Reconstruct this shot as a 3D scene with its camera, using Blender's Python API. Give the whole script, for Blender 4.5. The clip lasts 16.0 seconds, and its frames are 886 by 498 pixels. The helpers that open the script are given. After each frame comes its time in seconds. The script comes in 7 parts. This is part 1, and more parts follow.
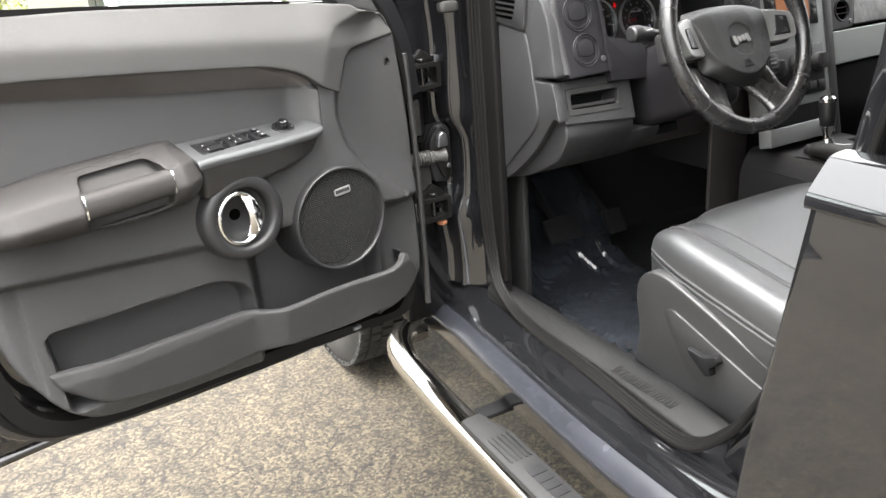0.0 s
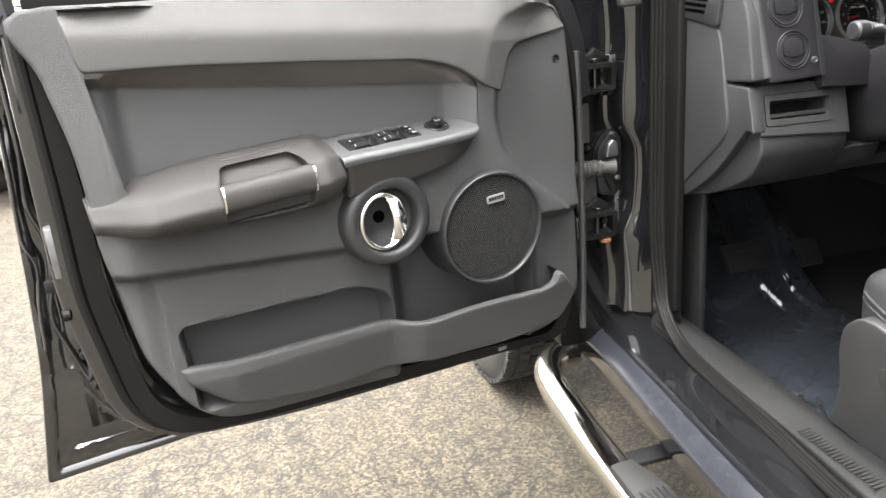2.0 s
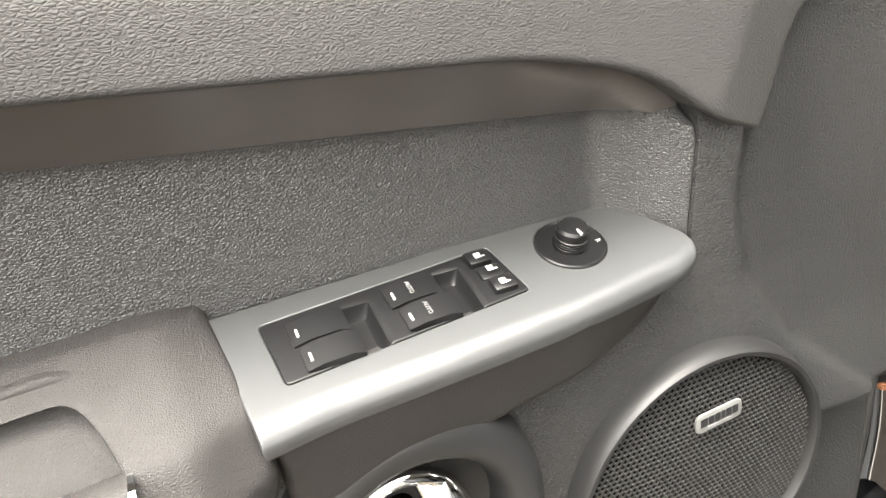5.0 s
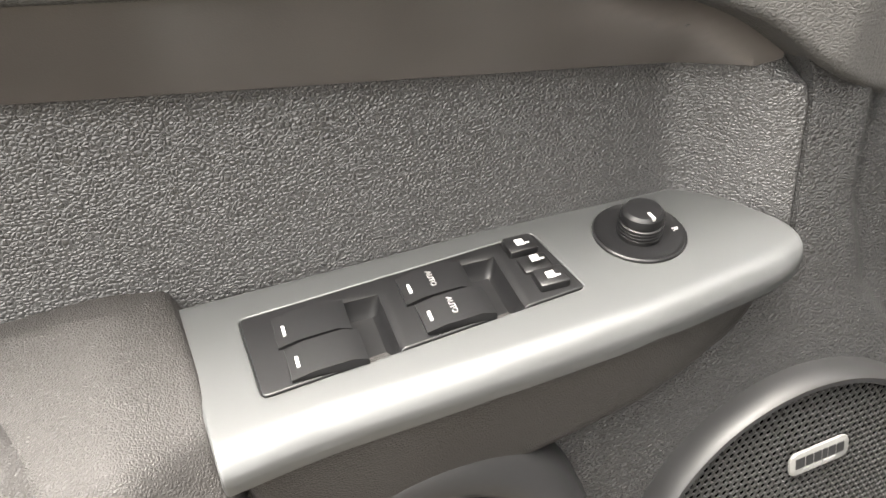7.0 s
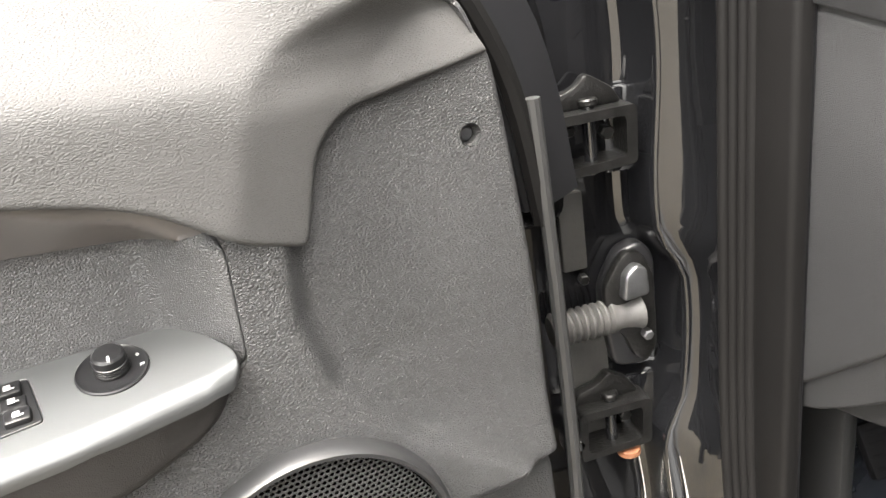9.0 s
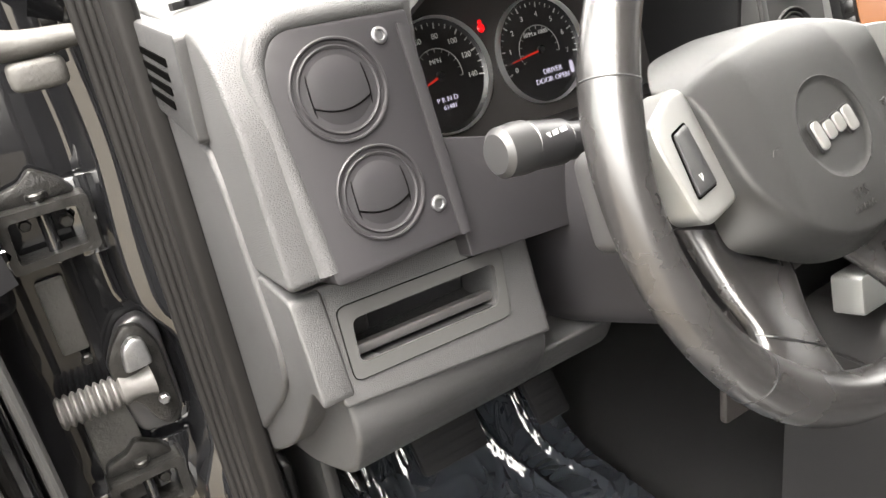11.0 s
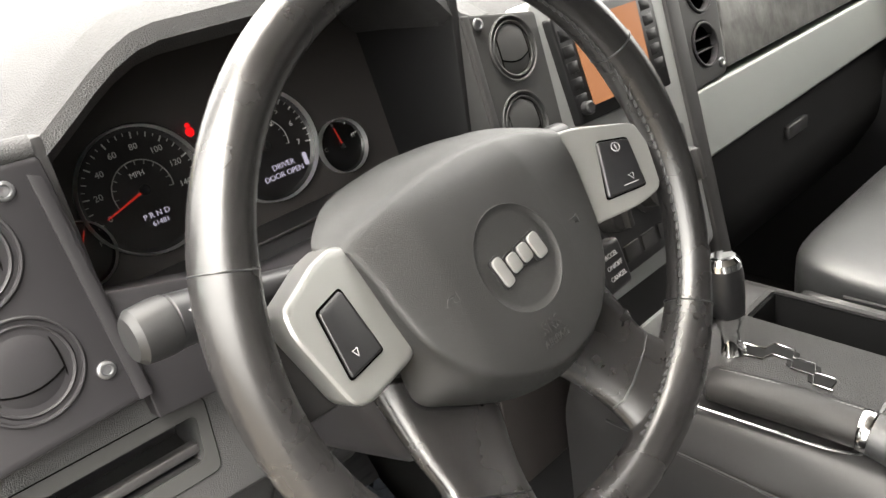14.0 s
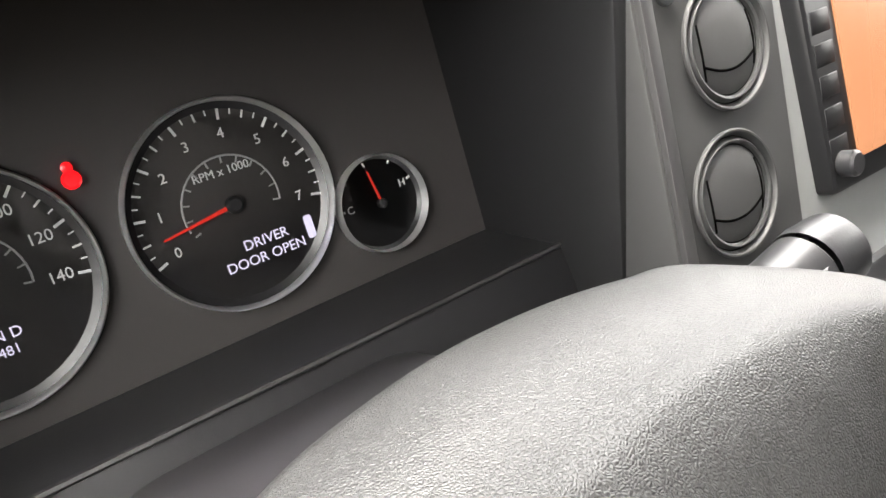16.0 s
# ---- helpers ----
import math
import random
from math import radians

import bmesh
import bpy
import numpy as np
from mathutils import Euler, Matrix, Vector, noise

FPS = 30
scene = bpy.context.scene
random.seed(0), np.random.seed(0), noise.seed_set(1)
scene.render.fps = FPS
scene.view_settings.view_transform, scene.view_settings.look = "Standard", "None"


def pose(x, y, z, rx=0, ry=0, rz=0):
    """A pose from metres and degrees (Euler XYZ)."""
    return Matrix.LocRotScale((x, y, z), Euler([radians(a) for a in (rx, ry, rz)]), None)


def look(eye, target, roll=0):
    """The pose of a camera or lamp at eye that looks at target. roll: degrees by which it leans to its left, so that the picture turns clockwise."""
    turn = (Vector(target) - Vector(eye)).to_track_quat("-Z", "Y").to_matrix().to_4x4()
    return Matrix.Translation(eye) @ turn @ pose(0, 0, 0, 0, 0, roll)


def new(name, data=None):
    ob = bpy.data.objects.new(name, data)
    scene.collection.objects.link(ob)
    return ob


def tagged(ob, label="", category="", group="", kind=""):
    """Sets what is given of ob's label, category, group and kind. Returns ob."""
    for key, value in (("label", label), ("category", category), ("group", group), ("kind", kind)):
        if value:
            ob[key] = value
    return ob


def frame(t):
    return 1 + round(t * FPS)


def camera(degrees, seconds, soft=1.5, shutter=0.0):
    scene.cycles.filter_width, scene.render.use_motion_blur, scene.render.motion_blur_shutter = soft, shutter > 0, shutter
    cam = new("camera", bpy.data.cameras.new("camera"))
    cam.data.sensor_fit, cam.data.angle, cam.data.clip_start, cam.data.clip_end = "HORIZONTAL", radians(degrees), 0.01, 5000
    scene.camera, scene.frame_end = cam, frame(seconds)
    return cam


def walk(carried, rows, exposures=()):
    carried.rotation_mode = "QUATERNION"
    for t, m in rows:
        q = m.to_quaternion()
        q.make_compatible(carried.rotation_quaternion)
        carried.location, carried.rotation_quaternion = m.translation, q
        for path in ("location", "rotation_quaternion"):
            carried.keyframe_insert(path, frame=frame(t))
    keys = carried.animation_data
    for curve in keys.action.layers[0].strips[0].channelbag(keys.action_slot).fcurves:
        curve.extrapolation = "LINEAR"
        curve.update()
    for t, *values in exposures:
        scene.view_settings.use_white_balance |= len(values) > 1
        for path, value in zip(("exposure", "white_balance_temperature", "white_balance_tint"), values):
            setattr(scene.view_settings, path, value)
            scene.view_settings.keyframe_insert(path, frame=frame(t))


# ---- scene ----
from mathutils.bvhtree import BVHTree
from mathutils.geometry import delaunay_2d_cdt

cam = camera(60.7, 16.0)
PATH = [
    (0, (-0.814, -1.604, 1.347), (0.015, 0.064, 0.618), -5.0),
    (0.5, (-0.768, -1.611, 1.332), (-0.104, 0.147, 0.647), -4.6),
    (1, (-0.752, -1.61, 1.323), (-0.2, 0.194, 0.658), -4.5),
    (1.5, (-0.753, -1.591, 1.32), (-0.273, 0.232, 0.653), -4.8),
    (2, (-0.751, -1.484, 1.304), (-0.308, 0.349, 0.635), -5.2),
    (2.5, (-0.744, -1.322, 1.3), (-0.326, 0.514, 0.626), -5.6),
    (3, (-0.687, -1.146, 1.292), (-0.306, 0.688, 0.59), -5.8),
    (3.5, (-0.614, -0.948, 1.289), (-0.274, 0.882, 0.557), -6.5),
    (4, (-0.578, -0.807, 1.278), (-0.277, 1.005, 0.486), -6.6),
    (4.5, (-0.567, -0.7, 1.271), (-0.312, 1.1, 0.438), -6.8),
    (4.7, (-0.565, -0.661, 1.269), (-0.324, 1.13, 0.413), -6.8),
    (6.8, (-0.549, -0.544, 1.224), (-0.46, 1.253, 0.35), -7.3),
    (7, (-0.543, -0.547, 1.221), (-0.474, 1.262, 0.371), -7.1),
    (7.5, (-0.48, -0.567, 1.229), (-0.426, 1.255, 0.407), -7.5),
    (8, (-0.404, -0.598, 1.237), (-0.323, 1.242, 0.458), -8.2),
    (8.5, (-0.349, -0.631, 1.258), (-0.167, 1.213, 0.504), -8.5),
    (9, (-0.31, -0.673, 1.277), (0.009, 1.155, 0.53), -9.0),
    (9.5, (-0.265, -0.701, 1.289), (0.227, 1.083, 0.53), -9.2),
    (10, (-0.184, -0.729, 1.294), (0.475, 0.995, 0.523), -9.4),
    (10.2, (-0.153, -0.746, 1.297), (0.573, 0.947, 0.517), -9.4),
    (12.3, (0.02, -0.891, 1.32), (1.017, 0.627, 0.481), -10.1),
    (12.5, (0.021, -0.895, 1.321), (1.046, 0.603, 0.48), -10.1),
    (13, (0.035, -0.897, 1.328), (1.113, 0.559, 0.481), -10.1),
    (13.5, (0.061, -0.876, 1.343), (1.183, 0.542, 0.488), -10.1),
    (14, (0.099, -0.829, 1.356), (1.249, 0.563, 0.496), -10.0),
    (14.5, (0.172, -0.762, 1.337), (1.328, 0.622, 0.472), -10.0),
    (15, (0.243, -0.672, 1.323), (1.378, 0.724, 0.45), -9.3),
    (15.5, (0.29, -0.604, 1.306), (1.359, 0.841, 0.428), -9.1),
    (16, (0.313, -0.566, 1.299), (1.274, 0.948, 0.413), -8.7),
]
walk(cam, [(t, look(eye, target, roll)) for t, eye, target, roll in PATH], exposures=[(0.0, 2.66, 6500, 10), (1.5, 2.66, 6500, 10), (3.5, 3.05, 6500, 9), (4.5, 3.02, 6900, 9), (7.0, 2.95, 7000, 10), (8.5, 3.08, 6800, 10), (10.2, 3.86, 6850, 10), (12.5, 3.60, 7100, 10), (14.0, 3.32, 7000, 9), (15.0, 3.70, 6800, 9), (16, 4.15, 6800, 10)])

# ---- light: bright overcast sky ----
world = bpy.data.worlds.new("world")
scene.world = world
world.use_nodes = True
wn = world.node_tree
sky = wn.nodes.new("ShaderNodeTexSky")
sky.sky_type = "NISHITA"
sky.sun_disc = False
sky.sun_elevation, sky.sun_rotation = radians(76), radians(231)
sky.air_density, sky.dust_density, sky.ozone_density = 1.5, 7.0, 1.0
soft = wn.nodes.new("ShaderNodeHueSaturation")
soft.inputs["Saturation"].default_value = 0.04
soft.inputs["Value"].default_value = 1.7
wn.links.new(sky.outputs["Color"], soft.inputs["Color"])
wn.links.new(soft.outputs["Color"], wn.nodes["Background"].inputs["Color"])
wn.nodes["Background"].inputs["Strength"].default_value = 0.15
sun = new("sun", bpy.data.lights.new("sun", "SUN"))
sun.data.energy, sun.data.angle, sun.data.color = 1.35, radians(60), (1.0, 0.93, 0.84)
sun.matrix_world = look((-1.0, -0.8, 5.0), (0, 0, 0))


# ---- materials ----
def material(name, color, rough=0.5, metal=0.0, grain=0.0, size=900.0, var=0.12, blotch=6.0, kind="noise", coat=0.0, spec=0.5, stretch=(1, 1, 1)):
    m = bpy.data.materials.new(name)
    m.use_nodes = True
    nt = m.node_tree
    b = nt.nodes["Principled BSDF"]
    tc = nt.nodes.new("ShaderNodeTexCoord")
    big = nt.nodes.new("ShaderNodeTexNoise")
    big.inputs["Scale"].default_value, big.inputs["Detail"].default_value = blotch, 5.0
    nt.links.new(tc.outputs["Object"], big.inputs["Vector"])
    ramp = nt.nodes.new("ShaderNodeMapRange")
    ramp.inputs["From Min"].default_value, ramp.inputs["From Max"].default_value = 0.25, 0.75
    ramp.inputs["To Min"].default_value, ramp.inputs["To Max"].default_value = 1 - var, 1 + var
    nt.links.new(big.outputs["Fac"], ramp.inputs["Value"])
    mix = nt.nodes.new("ShaderNodeVectorMath")
    mix.operation = "SCALE"
    mix.inputs[0].default_value = color
    nt.links.new(ramp.outputs["Result"], mix.inputs["Scale"])
    nt.links.new(mix.outputs["Vector"], b.inputs["Base Color"])
    rr = nt.nodes.new("ShaderNodeMapRange")
    rr.inputs["To Min"].default_value, rr.inputs["To Max"].default_value = max(0.02, rough * 0.85), min(1.0, rough * 1.15)
    nt.links.new(big.outputs["Fac"], rr.inputs["Value"])
    nt.links.new(rr.outputs["Result"], b.inputs["Roughness"])
    b.inputs["Metallic"].default_value = metal
    b.inputs["Specular IOR Level"].default_value = spec
    b.inputs["Coat Weight"].default_value = coat
    b.inputs["Coat Roughness"].default_value = 0.03
    b.inputs["Coat IOR"].default_value = 1.55
    if grain:
        if kind == "hide":
            g = nt.nodes.new("ShaderNodeTexVoronoi")
            g.feature = "DISTANCE_TO_EDGE"
            soft = nt.nodes.new("ShaderNodeMapRange")
            soft.interpolation_type = "SMOOTHSTEP"
            soft.inputs["From Max"].default_value = 0.30
            nt.links.new(g.outputs["Distance"], soft.inputs["Value"])
            out = soft.outputs["Result"]
        elif kind == "noise":
            g = nt.nodes.new("ShaderNodeTexNoise")
            g.inputs["Detail"].default_value = 3.0
            out = g.outputs["Fac"]
        else:
            g = nt.nodes.new("ShaderNodeTexVoronoi")
            g.feature = "F1"
            out = g.outputs["Distance"]
        g.inputs["Scale"].default_value = size
        bend = nt.nodes.new("ShaderNodeTexNoise")
        bend.inputs["Scale"].default_value = size * 0.35
        nt.links.new(tc.outputs["Object"], bend.inputs["Vector"])
        shift = nt.nodes.new("ShaderNodeVectorMath")
        shift.operation = "MULTIPLY_ADD"
        shift.inputs[1].default_value = (1.3 / size,) * 3
        nt.links.new(bend.outputs["Color"], shift.inputs[0])
        nt.links.new(tc.outputs["Object"], shift.inputs[2])
        squash = nt.nodes.new("ShaderNodeVectorMath")
        squash.operation = "MULTIPLY"
        squash.inputs[1].default_value = stretch
        nt.links.new(shift.outputs["Vector"], squash.inputs[0])
        nt.links.new(squash.outputs["Vector"], g.inputs["Vector"])
        bump = nt.nodes.new("ShaderNodeBump")
        bump.inputs["Strength"].default_value = min(1.0, grain)
        bump.inputs["Distance"].default_value = (1.0 if kind == "hide" else 0.6) / size
        nt.links.new(out, bump.inputs["Height"])
        nt.links.new(bump.outputs["Normal"], b.inputs["Normal"])
    return m


def glow(name, color, strength):
    m = bpy.data.materials.new(name)
    m.use_nodes = True
    b = m.node_tree.nodes["Principled BSDF"]
    b.inputs["Base Color"].default_value = (*(c * 0.08 for c in color), 1)
    b.inputs["Roughness"].default_value = 0.2
    b.inputs["Emission Color"].default_value = (*color, 1)
    b.inputs["Emission Strength"].default_value = strength
    return m


GLASS = bpy.data.materials.new("greenish door glass")
GLASS.use_nodes = True
for key, val in (("Base Color", (0.88, 0.96, 0.92, 1)), ("Roughness", 0.0), ("IOR", 1.45), ("Transmission Weight", 1.0)):
    GLASS.node_tree.nodes["Principled BSDF"].inputs[key].default_value = val
TRIM = material("grained trim plastic", (0.0245, 0.0245, 0.0248), 0.48, grain=0.52, size=560, kind="hide", stretch=(0.6, 1, 1.1), spec=0.40)
SMOOTH = material("smooth dark trim plastic", (0.0150, 0.0150, 0.0156), 0.42, grain=0.06, size=1500, spec=0.4)
SWITCH = material("black switch plastic", (0.0065, 0.0065, 0.007), 0.34, grain=0.05, size=1500, spec=0.32)
# about twice the trim's tone: sky light on the pad is put into the colour
PAD = material("soft grained pad", (0.051, 0.050, 0.0488), 0.55, grain=0.33, size=620, kind="hide", stretch=(0.5, 1, 1.25), spec=0.16)
ARM = material("armrest vinyl", (0.0245, 0.023, 0.0222), 0.5, grain=0.36, size=850, kind="hide", spec=0.24)
INSERT = material("leather-look insert", (0.029, 0.0287, 0.029), 0.38, grain=0.40, size=620, kind="hide", stretch=(0.8, 1, 1), spec=0.62)
# lighter and browner than the insert: ground reflection put into the colour
COVE = material("smooth cove, ground reflection in colour", (0.064, 0.057, 0.053), 0.36, grain=0.05, size=900, kind="hide", var=0.2, blotch=14, spec=0.6)
DASH = material("dash plastic", (0.0290, 0.0290, 0.0299), 0.50, grain=0.36, size=760, kind="hide", stretch=(0.7, 0.7, 1), spec=0.2)
DASHLOW = material("lower dash plastic", (0.0190, 0.0190, 0.0197), 0.45, grain=0.36, size=800, kind="hide", spec=0.38)
HUBSKIN = material("airbag pad plastic", (0.0145, 0.0145, 0.0145), 0.42, grain=0.30, size=1150, kind="hide", spec=0.5)
KNEE = material("brownish grey knee plastic", (0.028, 0.0245, 0.0235), 0.5, grain=0.2, size=900, kind="hide")
SATIN = material("satin dark plastic", (0.018, 0.0175, 0.018), 0.45, grain=0.1, size=1200)
# two copies of one satin plastic, light and shade put into their colours
PANELSHADED = material("satin panel, shaded copy", (0.0105, 0.0100, 0.0112), 0.50, grain=0.08, size=1400, spec=0.22)
PANELLIT = material("satin panel, lit copy", (0.022, 0.022, 0.022), 0.55, grain=0.08, size=1400, spec=0.28)
GRILLE = material("grey perforated sheet", (0.034, 0.034, 0.034), 0.40, metal=0.3, var=0.05)
SPOKE = material("bright silver painted plastic", (0.23, 0.23, 0.225), 0.32, metal=0.5, grain=0.04, size=2500, var=0.03)
STACK = material("silver stack paint", (0.22, 0.225, 0.225), 0.46, metal=0.45, grain=0.04, size=2500, var=0.03)
BAND = material("satin silver band paint", (0.150, 0.158, 0.154), 0.55, metal=0.3, grain=0.04, size=2500, var=0.04)
HINGE = material("dirty plated steel", (0.014, 0.0137, 0.0134), 0.36, metal=0.6, var=0.6, blotch=60, grain=0.4, size=300)
RUST = material("rust-brown steel", (0.16, 0.06, 0.025), 0.7, var=0.5, blotch=80, grain=0.4, size=300)
DULLGREY = material("mottled dull grey", (0.020, 0.019, 0.0175), 0.7, var=0.5, blotch=30, grain=0.3, size=200)
SEATSIDE = material("grey seat side plastic", (0.0215, 0.0215, 0.0220), 0.42, grain=0.22, size=900, kind="hide", spec=0.5)
# darker than the lower dash plastic: the sill's shade is put into the colour
SILLTRIM = material("shaded sill plastic", (0.0085, 0.0085, 0.0086), 0.45, grain=0.3, size=700, kind="hide", spec=0.25)
CLAD = material("satin blue-grey sill cladding", (0.017, 0.018, 0.022), 0.26, var=0.25, blotch=9, grain=0.03, size=400)
FRAMEBLACK = material("satin black frame paint", (0.008, 0.008, 0.009), 0.45, var=0.3, spec=0.3)
BLACK = material("black plastic", (0.012, 0.012, 0.013), 0.35, grain=0.1, size=900)
MATT = material("matt black plastic", (0.0085, 0.0085, 0.009), 0.75, spec=0.12)
# near-black for joints, slots and recesses: their shade is put into the colour
VOID = material("gap shade black", (0.0012, 0.0012, 0.0012), 0.9, spec=0.0)
SILVER = material("silver painted plastic", (0.064, 0.066, 0.067), 0.33, metal=0.4, grain=0.05, size=2500, var=0.03)
DIMCHROME = material("worn chrome edging", (0.42, 0.42, 0.42), 0.16, metal=1.0, var=0.12, blotch=60)
CHROME = material("chrome", (0.8, 0.8, 0.8), 0.07, metal=1.0, var=0.03)
STEEL = material("polished steel", (0.66, 0.63, 0.58), 0.12, metal=1.0, var=0.06, blotch=12)
ZINC = material("zinc plated steel", (0.17, 0.172, 0.178), 0.38, metal=0.9, var=0.25, blotch=40, grain=0.2, size=300)
PAINT = material("black car paint", (0.006, 0.0061, 0.0068), 0.06, coat=1.0, var=0.3, grain=0.012, size=40, spec=0.5)
PAINTIN = material("thin black inner paint", (0.0045, 0.0045, 0.005), 0.12, coat=0.30, var=0.4, grain=0.12, size=40, spec=0.05)
SEAL = material("rubber seal", (0.0056, 0.0053, 0.0052), 0.5, spec=0.10, grain=0.1, size=500)
LEATHER = material("black leather", (0.0235, 0.0240, 0.0248), 0.30, grain=0.22, size=700, kind="hide", var=0.2, spec=0.8)
WHEELSKIN = material("worn wheel leather", (0.0138, 0.0132, 0.0134), 0.27, grain=0.05, size=900, kind="hide", var=0.35, blotch=22, spec=0.75)
GRIPSKIN = material("dark grained grip leather", (0.0120, 0.0112, 0.0110), 0.40, grain=0.2, size=800, kind="hide", var=0.3, blotch=20, spec=0.35)
RUBBER = material("tyre rubber", (0.021, 0.020, 0.018), 0.75, grain=0.3, size=200, var=0.3)
BOOTRUB = material("pale grey rubber", (0.055, 0.053, 0.051), 0.55, grain=0.2, size=300, var=0.2, blotch=30)
# pale cloth for the unseen liner that bounces light down
LINER = material("pale bounce cloth", (0.42, 0.41, 0.39), 0.9, grain=0.3, size=500, var=0.06)
CARPET = material("black carpet", (0.012, 0.012, 0.013), 0.95, grain=1.0, size=900, var=0.3)
STEP = material("ribbed step rubber", (0.013, 0.013, 0.013), 0.5, grain=0.4, size=500)
WHITE = material("white print", (0.34, 0.34, 0.34), 0.5, var=0.02)
GREYPRINT = material("grey print", (0.16, 0.16, 0.16), 0.5, var=0.02)


# ---- mesh helpers ----
def part(name, bm, mat, parent=None, label="", smooth=35, m=None, even=False):
    """One mesh object of a bmesh, under its thing or part."""
    bmesh.ops.recalc_face_normals(bm, faces=bm.faces)
    for f in bm.faces:
        f.smooth = True
    for e in bm.edges:
        if len(e.link_faces) == 2:
            e.smooth = e.calc_face_angle(0) < radians(smooth)
    me = bpy.data.meshes.new(name)
    bm.to_mesh(me)
    bm.free()
    me.materials.append(mat)
    ob = new(name, me)
    if parent:
        ob.parent = parent
    if m is not None:
        ob.matrix_basis = m
    if even:
        ob.modifiers.new("even shading", "WEIGHTED_NORMAL").keep_sharp = True
    if label:
        tagged(ob, label=label)
    return ob


def thing(name, label, category, m=None, group="", kind=""):
    ob = new(name)
    ob.empty_display_size = 0.05
    if m is not None:
        ob.matrix_basis = m
    return tagged(ob, label, category, group, kind)


def bevelled(bm, r, seg=2, angle=30):
    if r > 0:
        es = [e for e in bm.edges if len(e.link_faces) == 2 and e.calc_face_angle(0) > radians(angle)]
        bmesh.ops.bevel(bm, geom=es, offset=r, segments=seg, profile=0.5, affect="EDGES", clamp_overlap=True)
    return bm


def box(x0, x1, y0, y1, z0, z1, r=0.004, seg=2, m=None):
    bm = bmesh.new()
    bmesh.ops.create_cube(bm, size=1)
    bm.transform(Matrix.Translation(((x0 + x1) / 2, (y0 + y1) / 2, (z0 + z1) / 2)) @ Matrix.Diagonal((x1 - x0, y1 - y0, z1 - z0, 1)))
    bevelled(bm, r, seg)
    if m is not None:
        bm.transform(m)
    return bm


def join(*bms):
    out = bmesh.new()
    for b in bms:
        me = bpy.data.meshes.new("tmp")
        b.to_mesh(me)
        b.free()
        out.from_mesh(me)
        bpy.data.meshes.remove(me)
    return out


def curve(pts, n=8, closed=False):
    """A smooth line through points of any dimension."""
    p = [np.array(q, float) for q in pts]
    k = len(p)
    out = []
    for i in range(k if closed else k - 1):
        a, b, c, d = (p[(i + j) % k] if closed else p[min(max(i + j, 0), k - 1)] for j in (-1, 0, 1, 2))
        for s in range(n):
            t = s / n
            out.append(0.5 * (2 * b + (c - a) * t + (2 * a - 5 * b + 4 * c - d) * t * t + (3 * b - a - 3 * c + d) * t ** 3))
    if not closed:
        out.append(p[-1])
    return out


def rounded(pts, r, n=5):
    """A closed outline with rounded corners; r is one radius or one for each corner."""
    k = len(pts)
    rs = r if isinstance(r, (list, tuple)) else [r] * k
    out = []
    for i in range(k):
        p, a, b = (np.array(pts[j % k], float) for j in (i, i - 1, i + 1))
        da, db = (a - p), (b - p)
        la, lb = np.linalg.norm(da), np.linalg.norm(db)
        q = min(rs[i], la * 0.45, lb * 0.45)
        s, e = p + da / la * q, p + db / lb * q
        if q < 1e-6:
            out.append(p)
            continue
        for j in range(n + 1):
            t = j / n
            out.append((1 - t) ** 2 * s + 2 * t * (1 - t) * p + t * t * e)
    return out


def prism(outline, y0, y1, r=0.003, seg=2, m=None):
    """An outline in x, z, drawn out from y0 to y1."""
    bm = bmesh.new()
    vs = [bm.verts.new((p[0], y0, p[1])) for p in outline]
    f = bm.faces.new(vs)
    ex = bmesh.ops.extrude_face_region(bm, geom=[f])
    bmesh.ops.translate(bm, verts=[v for v in ex["geom"] if isinstance(v, bmesh.types.BMVert)], vec=(0, y1 - y0, 0))
    bmesh.ops.recalc_face_normals(bm, faces=bm.faces)
    if r:
        es = [e for e in bm.edges if len(e.link_faces) == 2 and any(len(g.verts) > 4 for g in e.link_faces) and e.calc_face_angle(0) > 0.8]
        bmesh.ops.bevel(bm, geom=es, offset=r, segments=seg, profile=0.5, affect="EDGES", clamp_overlap=True)
    big = [g for g in bm.faces if len(g.verts) > 4]
    bmesh.ops.triangulate(bm, faces=big)
    if m is not None:
        bm.transform(m)
    return bm


def frame_prism(outer, inner, y0, y1, m=None):
    """A ring between two outlines of the same count, drawn out from y0 to y1."""
    bm = bmesh.new()
    rings = [[bm.verts.new((p[0], y, p[1])) for p in o] for y in (y0, y1) for o in (outer, inner)]
    n = len(outer)
    for i in range(n):
        j = (i + 1) % n
        for a, b in ((0, 1), (1, 3), (3, 2), (2, 0)):
            bm.faces.new((rings[a][i], rings[a][j], rings[b][j], rings[b][i]))
    if m is not None:
        bm.transform(m)
    return bm


